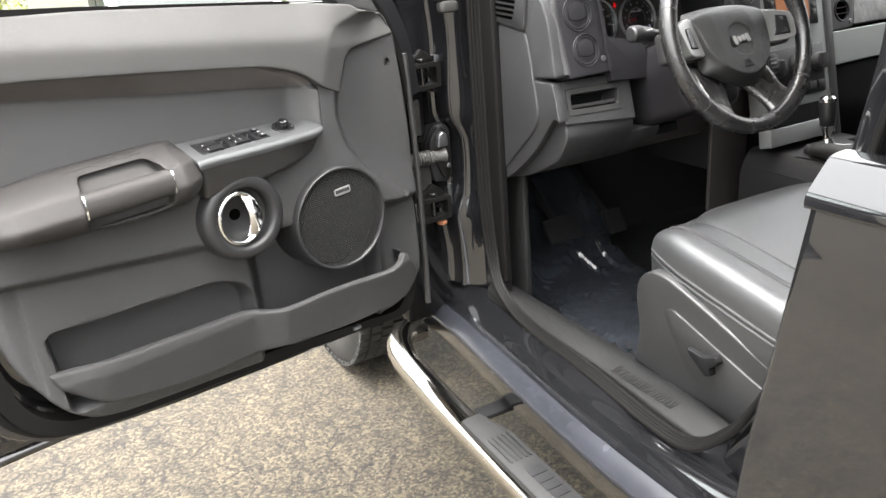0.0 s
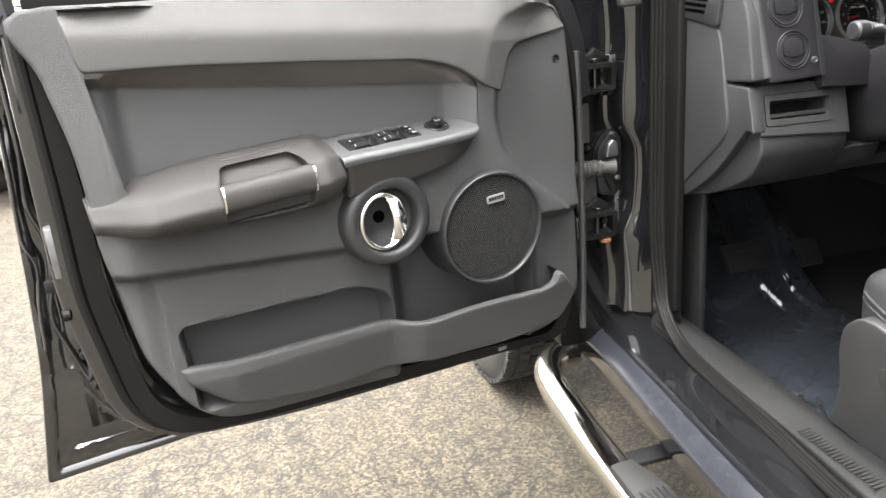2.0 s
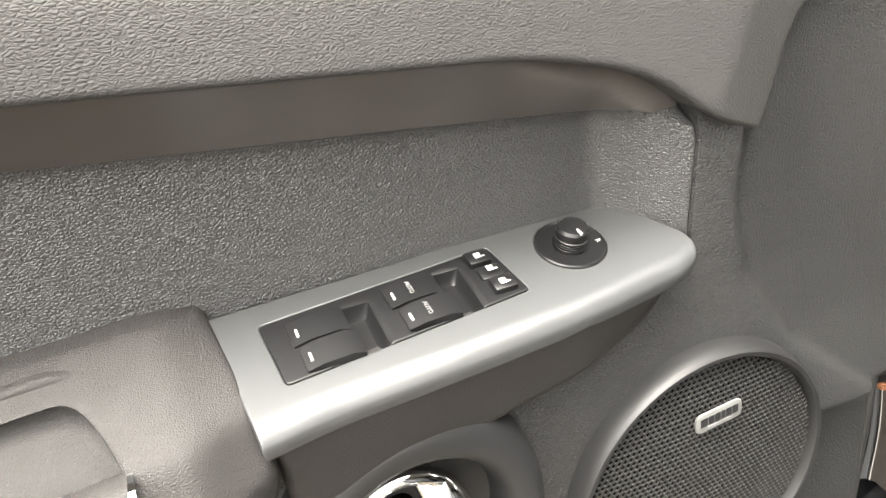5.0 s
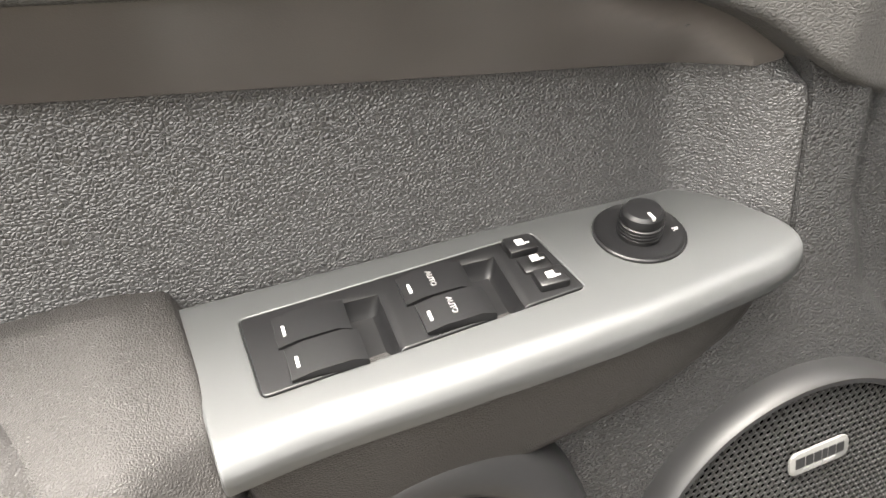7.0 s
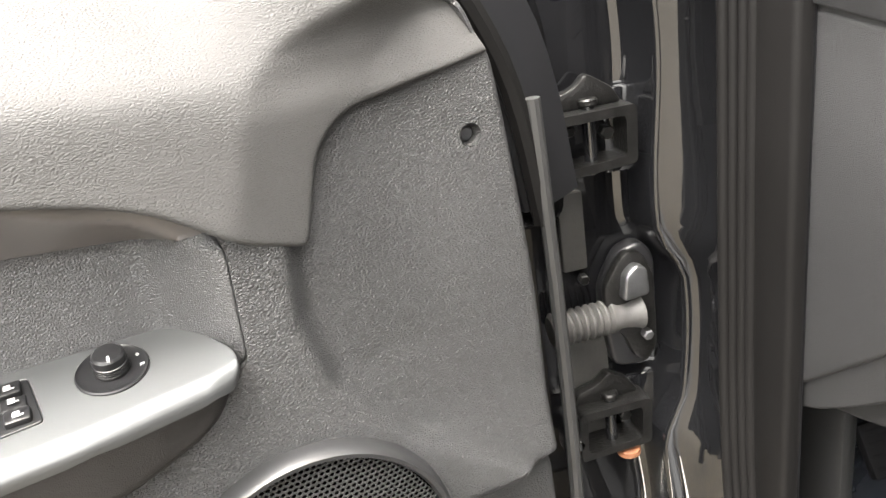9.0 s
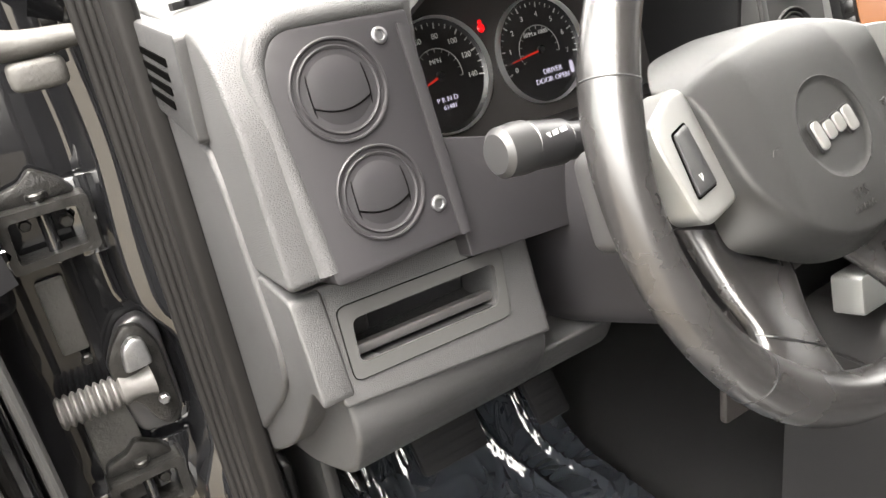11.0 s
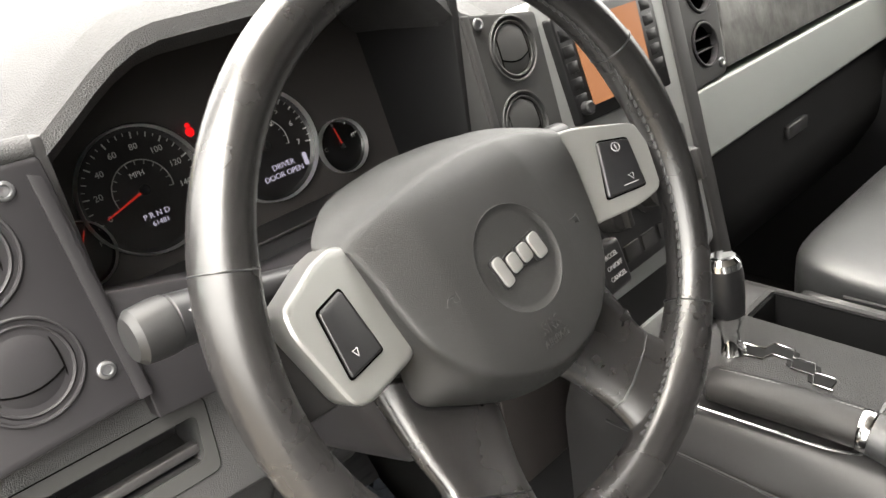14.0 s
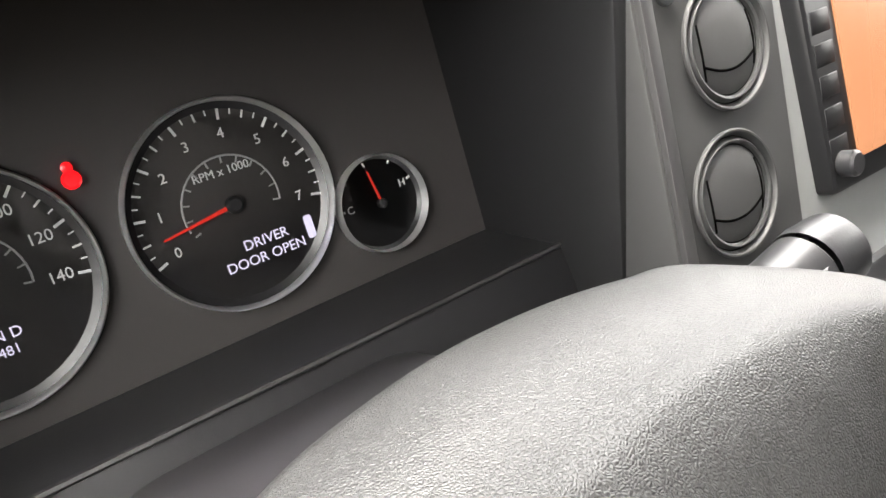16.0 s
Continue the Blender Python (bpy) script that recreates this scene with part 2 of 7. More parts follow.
def lathe(profile, n=32, m=None, cap=True):
    """A profile of (radius, height) turned about z."""
    bm = bmesh.new()
    rings = []
    for r, h in profile:
        if r < 1e-6:
            rings.append([bm.verts.new((0, 0, h))])
        else:
            rings.append([bm.verts.new((r * math.cos(2 * math.pi * i / n), r * math.sin(2 * math.pi * i / n), h)) for i in range(n)])
    for a, b in zip(rings, rings[1:]):
        for i in range(n):
            j = (i + 1) % n
            if len(a) == 1 and len(b) == 1:
                continue
            if len(a) == 1:
                bm.faces.new((a[0], b[j], b[i]))
            elif len(b) == 1:
                bm.faces.new((a[i], a[j], b[0]))
            else:
                bm.faces.new((a[i], a[j], b[j], b[i]))
    if m is not None:
        bm.transform(m)
    return bm


def sweep(path, section, closed=False, up=(0, 0, 1), caps=True, scale=None):
    """A section (outline in 2D: sideways, up) carried along a path; scale may give a size for each step."""
    bm = bmesh.new()
    pts = [Vector(p) for p in path]
    n = len(pts)
    rings = []
    for i, p in enumerate(pts):
        a = pts[i - 1] if i or closed else pts[0]
        b = pts[(i + 1) % n] if i < n - 1 or closed else pts[-1]
        t = (b - a).normalized()
        side = t.cross(Vector(up)).normalized()
        top = side.cross(t).normalized()
        k = scale[i] if scale else 1.0
        kx, ky = k if isinstance(k, tuple) else (k, k)
        rings.append([bm.verts.new(p + side * s[0] * kx + top * s[1] * ky) for s in section])
    m = len(section)
    for i in range(n if closed else n - 1):
        a, b = rings[i], rings[(i + 1) % n]
        for j in range(m):
            bm.faces.new((a[j], a[(j + 1) % m], b[(j + 1) % m], b[j]))
    if not closed and caps:
        bm.faces.new(rings[0])
        bm.faces.new(list(reversed(rings[-1])))
    return bm


def disc(r, n=12, kx=1.0, ky=1.0):
    return [(r * kx * math.cos(2 * math.pi * i / n), r * ky * math.sin(2 * math.pi * i / n)) for i in range(n)]


def rod(p0, p1, r0, r1=None, n=20, r=0.0015):
    """A round bar from p0 to p1."""
    p0, p1 = Vector(p0), Vector(p1)
    r1 = r0 if r1 is None else r1
    h = (p1 - p0).length
    q = min(r, r0 * 0.4, r1 * 0.4, h * 0.3)
    bm = lathe([(0, 0), (r0 - q, 0), (r0, q), (r1, h - q), (r1 - q, h), (0, h)], n)
    bm.transform(Matrix.Translation(p0) @ (p1 - p0).to_track_quat("Z", "Y").to_matrix().to_4x4())
    return bm


def sstep(a, b, x):
    t = np.clip((np.asarray(x, float) - a) / (b - a), 0, 1)
    return t * t * (3 - 2 * t)


def signed(outline, px, pz):
    """Distance of points to a closed outline, above 0 inside, and the nearest places on it."""
    o = np.array([q[:2] for q in outline], float)
    a, b = o, np.roll(o, -1, 0)
    best = np.full(px.shape, 1e9)
    nx, nz = px.copy(), pz.copy()
    inside = np.zeros(px.shape, bool)
    for (ax, az), (bx, bz) in zip(a, b):
        dx, dz = bx - ax, bz - az
        ll = dx * dx + dz * dz
        if ll < 1e-14:
            continue
        t = np.clip(((px - ax) * dx + (pz - az) * dz) / ll, 0, 1)
        qx, qz = ax + t * dx, az + t * dz
        d = np.hypot(px - qx, pz - qz)
        near = d < best
        best, nx, nz = np.where(near, d, best), np.where(near, qx, nx), np.where(near, qz, nz)
        if az != bz:
            hit = ((az > pz) != (bz > pz)) & (px < (bx - ax) * (pz - az) / (bz - az) + ax)
            inside ^= hit
    return np.where(inside, best, -best), nx, nz


def relief(outline, depth, res=0.006, edge=0.004, skirt=0.02, holes=(), flare=(1.0, 1.0), hole_edge=None):
    """A moulded panel in x, z: depth(x, z) gives how far it stands out in y; its edge rolls over and turns back."""
    rims = []
    for o in (outline, *holes):
        p = np.array([q[:2] for q in o], float)
        p = p[np.linalg.norm(p - np.roll(p, 1, 0), axis=1) > 1e-5]
        out = []
        for a, b in zip(p, np.roll(p, -1, 0)):
            n = max(1, int(np.linalg.norm(b - a) / (res * 0.9)))
            out += [a + (b - a) * k / n for k in range(n)]
        rims.append(np.array(out))

    def inside(px, pz):
        sd, _, _ = signed(outline, px, pz)
        for h in holes:
            hd, _, _ = signed(h, px, pz)
            sd = np.minimum(sd, -hd)
        return sd

    pts, dist, edges = [], [], []
    for r in rims:
        base, n = len(pts), len(r)
        pts += list(r)
        dist += [0.0] * n
        edges += [(base + k, base + (k + 1) % n) for k in range(n)]
    n_rim = len(pts)
    for step in (0.12, 0.4, 0.75, 1.15):
        off = edge * step
        for r in rims:
            t = np.roll(r, -1, 0) - np.roll(r, 1, 0)
            t = t / np.maximum(np.linalg.norm(t, axis=1), 1e-9)[:, None]
            nrm = np.stack([-t[:, 1], t[:, 0]], 1)
            for sg in (1, -1):
                q = r + nrm * off * sg
                sd = inside(q[:, 0], q[:, 1])
                for k in np.nonzero(sd > off * 0.93)[0]:
                    pts.append(q[k])
                    dist.append(float(sd[k]))
    lo, hi = np.array(outline, float)[:, :2].min(0), np.array(outline, float)[:, :2].max(0)
    gx, gz = np.meshgrid(np.arange(lo[0], hi[0], res), np.arange(lo[1], hi[1], res), indexing="ij")
    sd = inside(gx, gz)
    keep = sd > edge * 1.15 + res * 0.5
    pts += list(np.stack([gx[keep], gz[keep]], 1))
    dist += list(sd[keep])
    co, _, tris, origin, _, _ = delaunay_2d_cdt([Vector(q) for q in pts], edges, [], 0, 1e-7)
    px, pz = np.array([c[0] for c in co]), np.array([c[1] for c in co])
    dd = np.array([dist[o[0]] if o else 0.0 for o in origin])
    roll = np.clip(edge - dd, 0, edge)
    if hole_edge is not None:
        rim_sd, _, _ = signed(outline, px, pz)
        roll = np.where(np.abs(rim_sd) > edge * 1.5, np.clip(hole_edge - dd, 0, hole_edge), roll)
    y = depth(px, pz) - (edge - np.sqrt(np.maximum(edge * edge - roll * roll, 0)))
    idx = np.array([t for t in tris if len(t) == 3])
    mid = inside(px[idx].mean(1), pz[idx].mean(1))
    bm = bmesh.new()
    vs = [bm.verts.new((px[k], y[k], pz[k])) for k in range(len(px))]
    for t in idx[mid > 0]:
        bm.faces.new([vs[k] for k in t])
    bmesh.ops.delete(bm, geom=[v for v in bm.verts if not v.link_faces], context="VERTS")
    if skirt:
        rim = [e for e in bm.edges if len(e.link_faces) == 1]
        ex = bmesh.ops.extrude_edge_only(bm, edges=rim)
        for v in ex["geom"]:
            if isinstance(v, bmesh.types.BMVert):
                v.co.y -= skirt
                v.co.x *= flare[0]
                v.co.z *= flare[1]
    return bm


def words(name, body, size, mat, parent, m, depth=0.0003, align="CENTER", label=""):
    """Raised lettering as a mesh, read along x with its top towards y."""
    c = bpy.data.curves.new(name, "FONT")
    c.body, c.size, c.extrude, c.align_x, c.align_y = body, size, depth, align, "CENTER"
    c.resolution_u = 3
    tmp = bpy.data.objects.new(name, c)
    me = bpy.data.meshes.new_from_object(tmp)
    bpy.data.objects.remove(tmp)
    bpy.data.curves.remove(c)
    me.name = name
    me.materials.clear()
    me.materials.append(mat)
    ob = new(name, me)
    ob.parent = parent
    ob.matrix_basis = m
    if label:
        tagged(ob, label=label)
    return ob


def basis(origin, x, y, z):
    """A pose from its origin and three axes."""
    m = Matrix((Vector(x), Vector(y), Vector(z))).transposed().to_4x4()
    m.translation = Vector(origin)
    return m


def bars(name, widths, h, gap, mat, parent, m, t=0.0004):
    """A row of plain bars along x."""
    bs, x = [], -(sum(widths) + gap * (len(widths) - 1)) / 2
    for w in widths:
        bs.append(box(x, x + w, -h / 2, h / 2, 0, t, 0))
        x += w + gap
    return part(name, join(*bs), mat, parent, m=m)


# ---- the open front door: x runs from the hinge to the latch, y into the cabin, z up ----
DOOR = pose(0, 0, 0, 0, 0, 193.52)
door = thing("car_door", "open black car door with dark grey moulded inner trim", "car door", DOOR)
SHELL = rounded([(0.085, 0.60), (0.09, 1.16), (0.155, 1.27), (1.10, 1.325), (1.135, 1.13), (1.153, 0.90), (1.168, 0.75), (1.206, 0.541), (0.17, 0.545)], [0.03, 0.1, 0.03, 0.01, 0.05, 0.05, 0.05, 0.008, 0.02])
part("outer_skin", prism(SHELL, -0.075, -0.062, 0.004), PAINT, door, "glossy black painted outer door skin")
INNER = rounded([(0.158, 0.62), (0.156, 1.15), (0.20, 1.26), (1.09, 1.31), (1.095, 1.05), (1.10, 0.90), (1.06, 0.62), (0.80, 0.585), (0.19, 0.555)], [0.05, 0.1, 0.03, 0.01, 0.05, 0.05, 0.14, 0.1, 0.03], 8)


def ring_path(outline, y, shrink=0.0):
    o = np.array([p[:2] for p in outline])
    c = o.mean(0)
    d = o - c
    k = 1 - shrink / np.linalg.norm(d, axis=1)[:, None]
    return [(p[0], y, p[1]) for p in c + d * k]


INRIM = [(p[0], p[2]) for p in ring_path(INNER, 0.0, 0.055)]
MIDRIM = [(p[0], p[2]) for p in ring_path(INNER, 0.0, 0.026)]
part("inner_shell", join(bevelled(frame_prism(INNER, INRIM, 0.0, 0.056), 0.012, 4, 50), prism(INNER, -0.05, 0.02, 0.004)), PAINT, door, "glossy black painted inner door frame")
part("shell_ring", bevelled(frame_prism(MIDRIM, INRIM, 0.05, 0.088), 0.010, 3, 50), SEAL, door, "rubber edged ring round the door trim")


def flange_depth(x, z):
    x, z = np.asarray(x, float), np.asarray(z, float)
    d, _, _ = signed(SHELL, x, z)
    wave = (0.010 * np.sin(z * 17.0) + 0.004 * np.sin(z * 43.0 + 0.6)) * sstep(0.6, 1.0, x)
    w = -0.056 - 0.016 * sstep(0.016, 0.026, d)
    w = w + 0.022 * sstep(0.036, 0.050, d + wave) + 0.010 * sstep(0.062, 0.075, d - wave)
    box_d, _, _ = signed(rounded([(1.150, 0.735), (1.160, 0.592), (1.035, 0.588), (1.085, 0.66), (1.115, 0.74)], 0.02), x, z)
    rim = np.exp(-((box_d + 0.006) / 0.004) ** 2)
    ripple = 0.004 * np.sin(z * 41.0 + 1.0) * sstep(0.95, 1.02, x) * sstep(0.70, 0.78, z)
    return w - 0.022 * sstep(-0.004, 0.010, box_d) + 0.005 * rim + ripple


part("flange_pressing", relief([(p[0] * 0.998 + 0.0012, p[1] * 0.998 + 0.0016) for p in SHELL], flange_depth, 0.007, 0.002, 0.004, holes=[[(p[0], p[1]) for p in INNER]]), PAINT, door, "pressed black flange with ridges and a corner pocket", smooth=60)
STEPLINE = [(p[0], p[2]) for p in ring_path(INNER, 0.0, -0.014)]
part("shell_step", prism(STEPLINE, -0.05, 0.030, 0.008, 3), PAINT, door)
part("weatherstrip", sweep(ring_path(INNER, 0.058, 0.018), disc(0.009, 10), closed=True, up=(0, 1, 0)), SEAL, door, "black rubber seal round the door shell")
part("seal_bead", sweep([(0.147 - 0.006 * math.sin(k / 16 * 3.1), 0.080, 1.155 - k * 0.0365) for k in range(17)], disc(0.0065, 10), up=(0, 1, 0)), GRILLE, door, "grey round seal bead down the front edge")
for line, rr in (([(1.108, 1.25), (1.112, 1.12), (1.121, 1.03), (1.109, 0.97), (1.117, 0.90), (1.129, 0.84), (1.116, 0.78), (1.100, 0.72), (1.076, 0.66), (1.02, 0.612), (0.94, 0.580)], 0.0045), ([(1.124, 1.22), (1.133, 1.08), (1.141, 0.98), (1.131, 0.93), (1.143, 0.86), (1.150, 0.79)], 0.0035)):
    part("flange_bead", sweep([(x, -0.043, z) for x, z in curve(line, 6)], disc(rr, 8), up=(0, 1, 0)), PAINT, door, "wavy glossy bead of the flange")
part("striker_slot", box(1.100, 1.128, -0.046, -0.034, 0.885, 0.905, 0.003), MATT, door, "dark latch slot in the flange")
part("drain_plug", rod((1.098, -0.044, 0.765), (1.098, -0.034, 0.765), 0.008), MATT, door)
# pressed pocket and latch at the rear edge of the shell
latch = part("latch", box(1.085, 1.107, 0.0, 0.05, 0.93, 1.01, 0.004), ZINC, door, "bare steel door latch")
part("latch_slot", box(1.104, 1.109, 0.012, 0.038, 0.95, 0.985, 0.002), MATT, latch)
part("bump_stop", rod((1.10, 0.03, 0.865), (1.112, 0.03, 0.865), 0.009), SEAL, door)
part("hem_plug", box(0.352, 0.372, 0.087, 0.095, 0.590, 0.599, 0.002), ZINC, door)


# main moulding
PADLINE = rounded([(1.027, 1.314), (1.013, 1.228), (0.889, 1.222), (0.714, 1.206), (0.511, 1.185), (0.445, 1.165), (0.398, 1.1285), (0.3565, 1.1115), (0.3385, 1.172), (0.316, 1.189), (0.202, 1.2035),
                   (0.222, 1.246), (0.288, 1.258), (0.307, 1.270), (0.412, 1.283), (0.79, 1.309)], [0.01, 0.008, 0.02, 0.03, 0.03, 0.03, 0.02, 0.008, 0.03, 0.03, 0.004, 0.006, 0.01, 0.01, 0.03, 0.05])


def trim_depth(x, z):
    w = np.full(np.shape(x), 0.128)
    step = np.interp(x, (0.2, 0.52, 0.687, 1.034), (0.862, 0.884, 0.897, 0.933))
    w = w + 0.017 * sstep(-0.010, 0.010, z - step)
    us = np.interp(z, (0.80, 0.865, 0.95, 1.015, 1.067, 1.119, 1.25), (0.13, 0.21, 0.31, 0.357, 0.370, 0.366, 0.35))
    w = w - (0.010 * sstep(0.010, -0.007, x - us) + 0.016 * sstep(0.040, -0.110, x - us)) * sstep(0.838, 0.872, z)
    w = w - 0.014 * sstep(0.32, 0.28, x) * sstep(0.872, 0.846, z)
    w = w - 0.058 * sstep(0.605, 0.555, x) * sstep(0.300, 0.312, x) * sstep(0.004, -0.008, z - step)
    rec, _, _ = signed(rounded([(0.965, 0.835), (0.955, 0.68), (0.60, 0.68), (0.597, 0.775), (0.615, 0.805), (0.665, 0.826)], [0.02, 0.02, 0.02, 0.03, 0.03, 0.03]), np.asarray(x, float), np.asarray(z, float))
    w = w - 0.048 * sstep(0.0, 0.014, rec)
    w = w - 0.012 * sstep(0.978, 0.988, x) * sstep(0.93, 0.92, z)
    w = w - 0.030 * sstep(1.0, 1.06, x)
    w = w - 0.020 * sstep(0.69, 0.61, z)
    under, _, _ = signed(PADLINE, np.asarray(x, float), np.asarray(z, float))
    return w - 0.035 * sstep(0.004, 0.012, under)


TRIMLINE = curve([(1.069, 1.312), (1.060, 1.223), (1.045, 1.128), (1.040, 1.039), (1.040, 0.974), (1.030, 0.914), (1.018, 0.81), (0.989, 0.736), (0.948, 0.679), (0.894, 0.648),
                  (0.789, 0.634), (0.629, 0.622), (0.477, 0.606), (0.352, 0.604), (0.240, 0.612), (0.194, 0.665), (0.182, 0.715), (0.184, 0.846), (0.184, 1.016), (0.197, 1.180), (0.206, 1.210), (0.222, 1.243), (0.26, 1.252), (0.40, 1.266), (0.79, 1.293)], 5, True)
INSERTLINE = rounded([(1.012, 1.235), (0.990, 1.05), (0.412, 1.05), (0.407, 1.14), (0.45, 1.17), (0.52, 1.195)], [0.01, 0.02, 0.01, 0.02, 0.02, 0.02])
part("trim_panel", relief(TRIMLINE, trim_depth, 0.0038, 0.006, 0.03, holes=[INSERTLINE, [(0.224 + 0.0085 * math.cos(a), 1.150 + 0.0085 * math.sin(a)) for a in (2 * math.pi * i / 20 for i in range(20))],
     *[[(cx + r * math.cos(a), cz + r * math.sin(a)) for a in (2 * math.pi * i / 48 for i in range(48))] for cx, cz, r in ((0.402, 0.875, 0.1045), (0.609, 0.939, 0.066))]], hole_edge=0.001), TRIM, door, "dark grey grained plastic door trim")


def insert_depth(x, z):
    zc = np.interp(x, (0.43, 0.71, 1.0), (1.136, 1.169, 1.205))
    zp = np.interp(x, (0.40, 0.445, 0.511, 0.714, 0.889, 1.013), (1.135, 1.165, 1.187, 1.208, 1.224, 1.232))
    w = 0.108 + 0.036 * np.minimum(1, 0.5 * (lambda t: t + np.sqrt(t * t + 0.006))((z - zc) / np.maximum(zp - zc, 0.012)))
    w = w + 0.036 * sstep(0.460, 0.405, x) + 0.016 * sstep(0.965, 1.0, x)
    return np.minimum(w, 0.1452 - 0.0142 * sstep(0.55, 0.46, x) * sstep(1.122, 1.140, z))


part("insert_cove", relief(rounded([(0.4135, 1.1385), (0.43, 1.1375), (0.71, 1.170), (0.985, 1.2035), (1.009, 1.2325), (0.52, 1.1935), (0.452, 1.1685), (0.4135, 1.146)], [0.002, 0.004, 0.02, 0.004, 0.004, 0.02, 0.02, 0.004]), lambda x, z: insert_depth(x, z) + 0.0009, 0.004, 0.0006, 0.002), COVE, door, "smooth cove along the insert's top, ground reflection put into its brown", smooth=60)
part("trim_insert", relief(INSERTLINE, insert_depth, 0.005, 0.002, 0.01), INSERT, door, "black leather-grained insert, scooped under the upper pad")


def pad_depth(x, z):
    zc = 1.184 + 0.0942 * x
    fold = np.interp(z, (1.10, 1.130, 1.176, 1.216, 1.234, 1.247, 1.26), (0.412, 0.403, 0.388, 0.374, 0.355, 0.32, 0.25)) - x
    w = np.maximum(np.interp(x, (0.20, 0.25, 0.33, 0.36), (0.122, 0.125, 0.133, 0.134)), 0.153 - 0.28 * 0.5 * (fold + np.sqrt(fold * fold + 0.000012)))
    w = w - 0.8 * 0.5 * (z - zc + np.sqrt((z - zc) ** 2 + 0.00008)) * sstep(0.33, 0.42, x) - 0.25 * np.maximum(z - 1.2, 0) * sstep(0.42, 0.33, x)
    return w


part("upper_pad", relief(PADLINE, pad_depth, 0.005, 0.004, 0.03), PAD, door, "soft upper door pad, coloured paler for the sky light on it")
part("sill_seal", sweep([(0.42, 0.100, 1.281), (0.79, 0.098, 1.309), (1.06, 0.098, 1.326)], [(-0.006, -0.012), (0.006, -0.012), (0.006, 0.006), (-0.006, 0.006)]), SEAL, door, "black window slot seal")
part("lock_knob", join(rod((1.047, 0.09, 1.305), (1.047, 0.09, 1.345), 0.0045), rod((1.047, 0.09, 1.30), (1.047, 0.09, 1.312), 0.009)), BLACK, door)
part("mirror_sail", prism(rounded([(0.224, 1.248), (0.288, 1.2575), (0.309, 1.2685), (0.335, 1.290), (0.365, 1.36), (0.43, 1.50), (0.35, 1.46)], [0.004, 0.01, 0.01, 0.03, 0.05, 0.02, 0.05]), 0.06, 0.108, 0.006), TRIM, door, "grey plastic mirror corner cover")
FRAMEPATH = curve([(0.125, 0.03, 1.06), (0.150, 0.03, 1.20), (0.225, 0.025, 1.33), (0.36, 0.005, 1.50), (0.54, -0.02, 1.66), (0.80, -0.035, 1.71), (1.04, -0.03, 1.70), (1.10, -0.02, 1.60), (1.095, 0.02, 1.28)], 6)
part("window_frame", sweep(FRAMEPATH, [(-0.028, -0.035), (0.02, -0.035), (0.028, -0.02), (0.028, 0.03), (-0.016, 0.04), (-0.028, 0.03)], up=(0, 1, 0)), FRAMEBLACK, door, "black window frame of the door")
pane = part("window_glass", prism([(0.33, 1.29), (0.42, 1.50), (0.56, 1.63), (0.80, 1.68), (1.05, 1.67), (1.07, 1.58), (1.075, 1.30)], 0.012, 0.016, 0), GLASS, door, "clear greenish door window")
pane.visible_shadow = False
part("frame_corner", prism(rounded([(0.098, 1.03), (0.102, 1.20), (0.150, 1.36), (0.27, 1.56), (0.34, 1.54), (0.24, 1.30), (0.165, 1.16), (0.155, 1.03)], 0.02), -0.045, 0.045, 0.01, 3), PAINTIN, door, "smudged black corner of the window frame")
part("frame_seal", sweep([(p[0] + 0.02, p[1] + 0.045, p[2] - 0.01) for p in FRAMEPATH], disc(0.009, 8), up=(0, 1, 0)), SEAL, door)
part("screw_recess", join(lathe([(0.0088, -0.002), (0.0078, 0.0), (0.0070, -0.004), (0.0066, -0.009), (0, -0.009)], 20)), TRIM, door, m=basis((0.224, 0.1185, 1.150), (1, 0, 0), (0, 0, -1), (0, 1, 0)))
part("screw", rod((0.224, 0.109, 1.150), (0.224, 0.1125, 1.150), 0.0050), ZINC, door)


# armrest with its pull handle
def arm_depth(x, z):
    zb = np.interp(x, (0.676, 0.70, 0.78, 0.94, 1.045), (1.0, 0.992, 0.985, 0.990, 0.996))
    zt = np.interp(x, (0.69, 0.713, 0.897, 1.007, 1.042), (1.088, 1.091, 1.083, 1.066, 1.062))
    t = np.clip((z - zb) / (zt - zb), 0, 1)
    top = 0.188 + 0.019 * sstep(0.676, 0.715, x)
    w = 0.150 + (top - 0.150) * np.sqrt(np.maximum(1 - ((t - 0.42) / 0.42) ** 2 * (t < 0.42), 0)) - 0.030 * np.maximum(t - 0.42, 0) / 0.58
    w = w - 0.050 * sstep(0.70, 1.02, t)
    return w - 0.075 * sstep(0.96, 1.06, x)


GRIPHOLE = rounded([(0.870, 0.994), (0.871, 1.050), (0.862, 1.073), (0.752, 1.078), (0.737, 1.066), (0.736, 1.004), (0.746, 0.996)], [0.008, 0.01, 0.014, 0.012, 0.008, 0.006, 0.006])
ARMLINE = rounded([(1.047, 1.060), (1.042, 0.998), (0.94, 0.989), (0.778, 0.983), (0.70, 0.990), (0.674, 1.02), (0.680, 1.062), (0.690, 1.088), (0.713, 1.092), (0.897, 1.085), (1.007, 1.068)], [0.012, 0.012, 0.03, 0.03, 0.02, 0.02, 0.01, 0.004, 0.01, 0.05, 0.03])
armrest = part("armrest", relief(ARMLINE, arm_depth, 0.004, 0.006, 0.05, holes=[GRIPHOLE]), ARM, door, "brownish grey vinyl armrest")
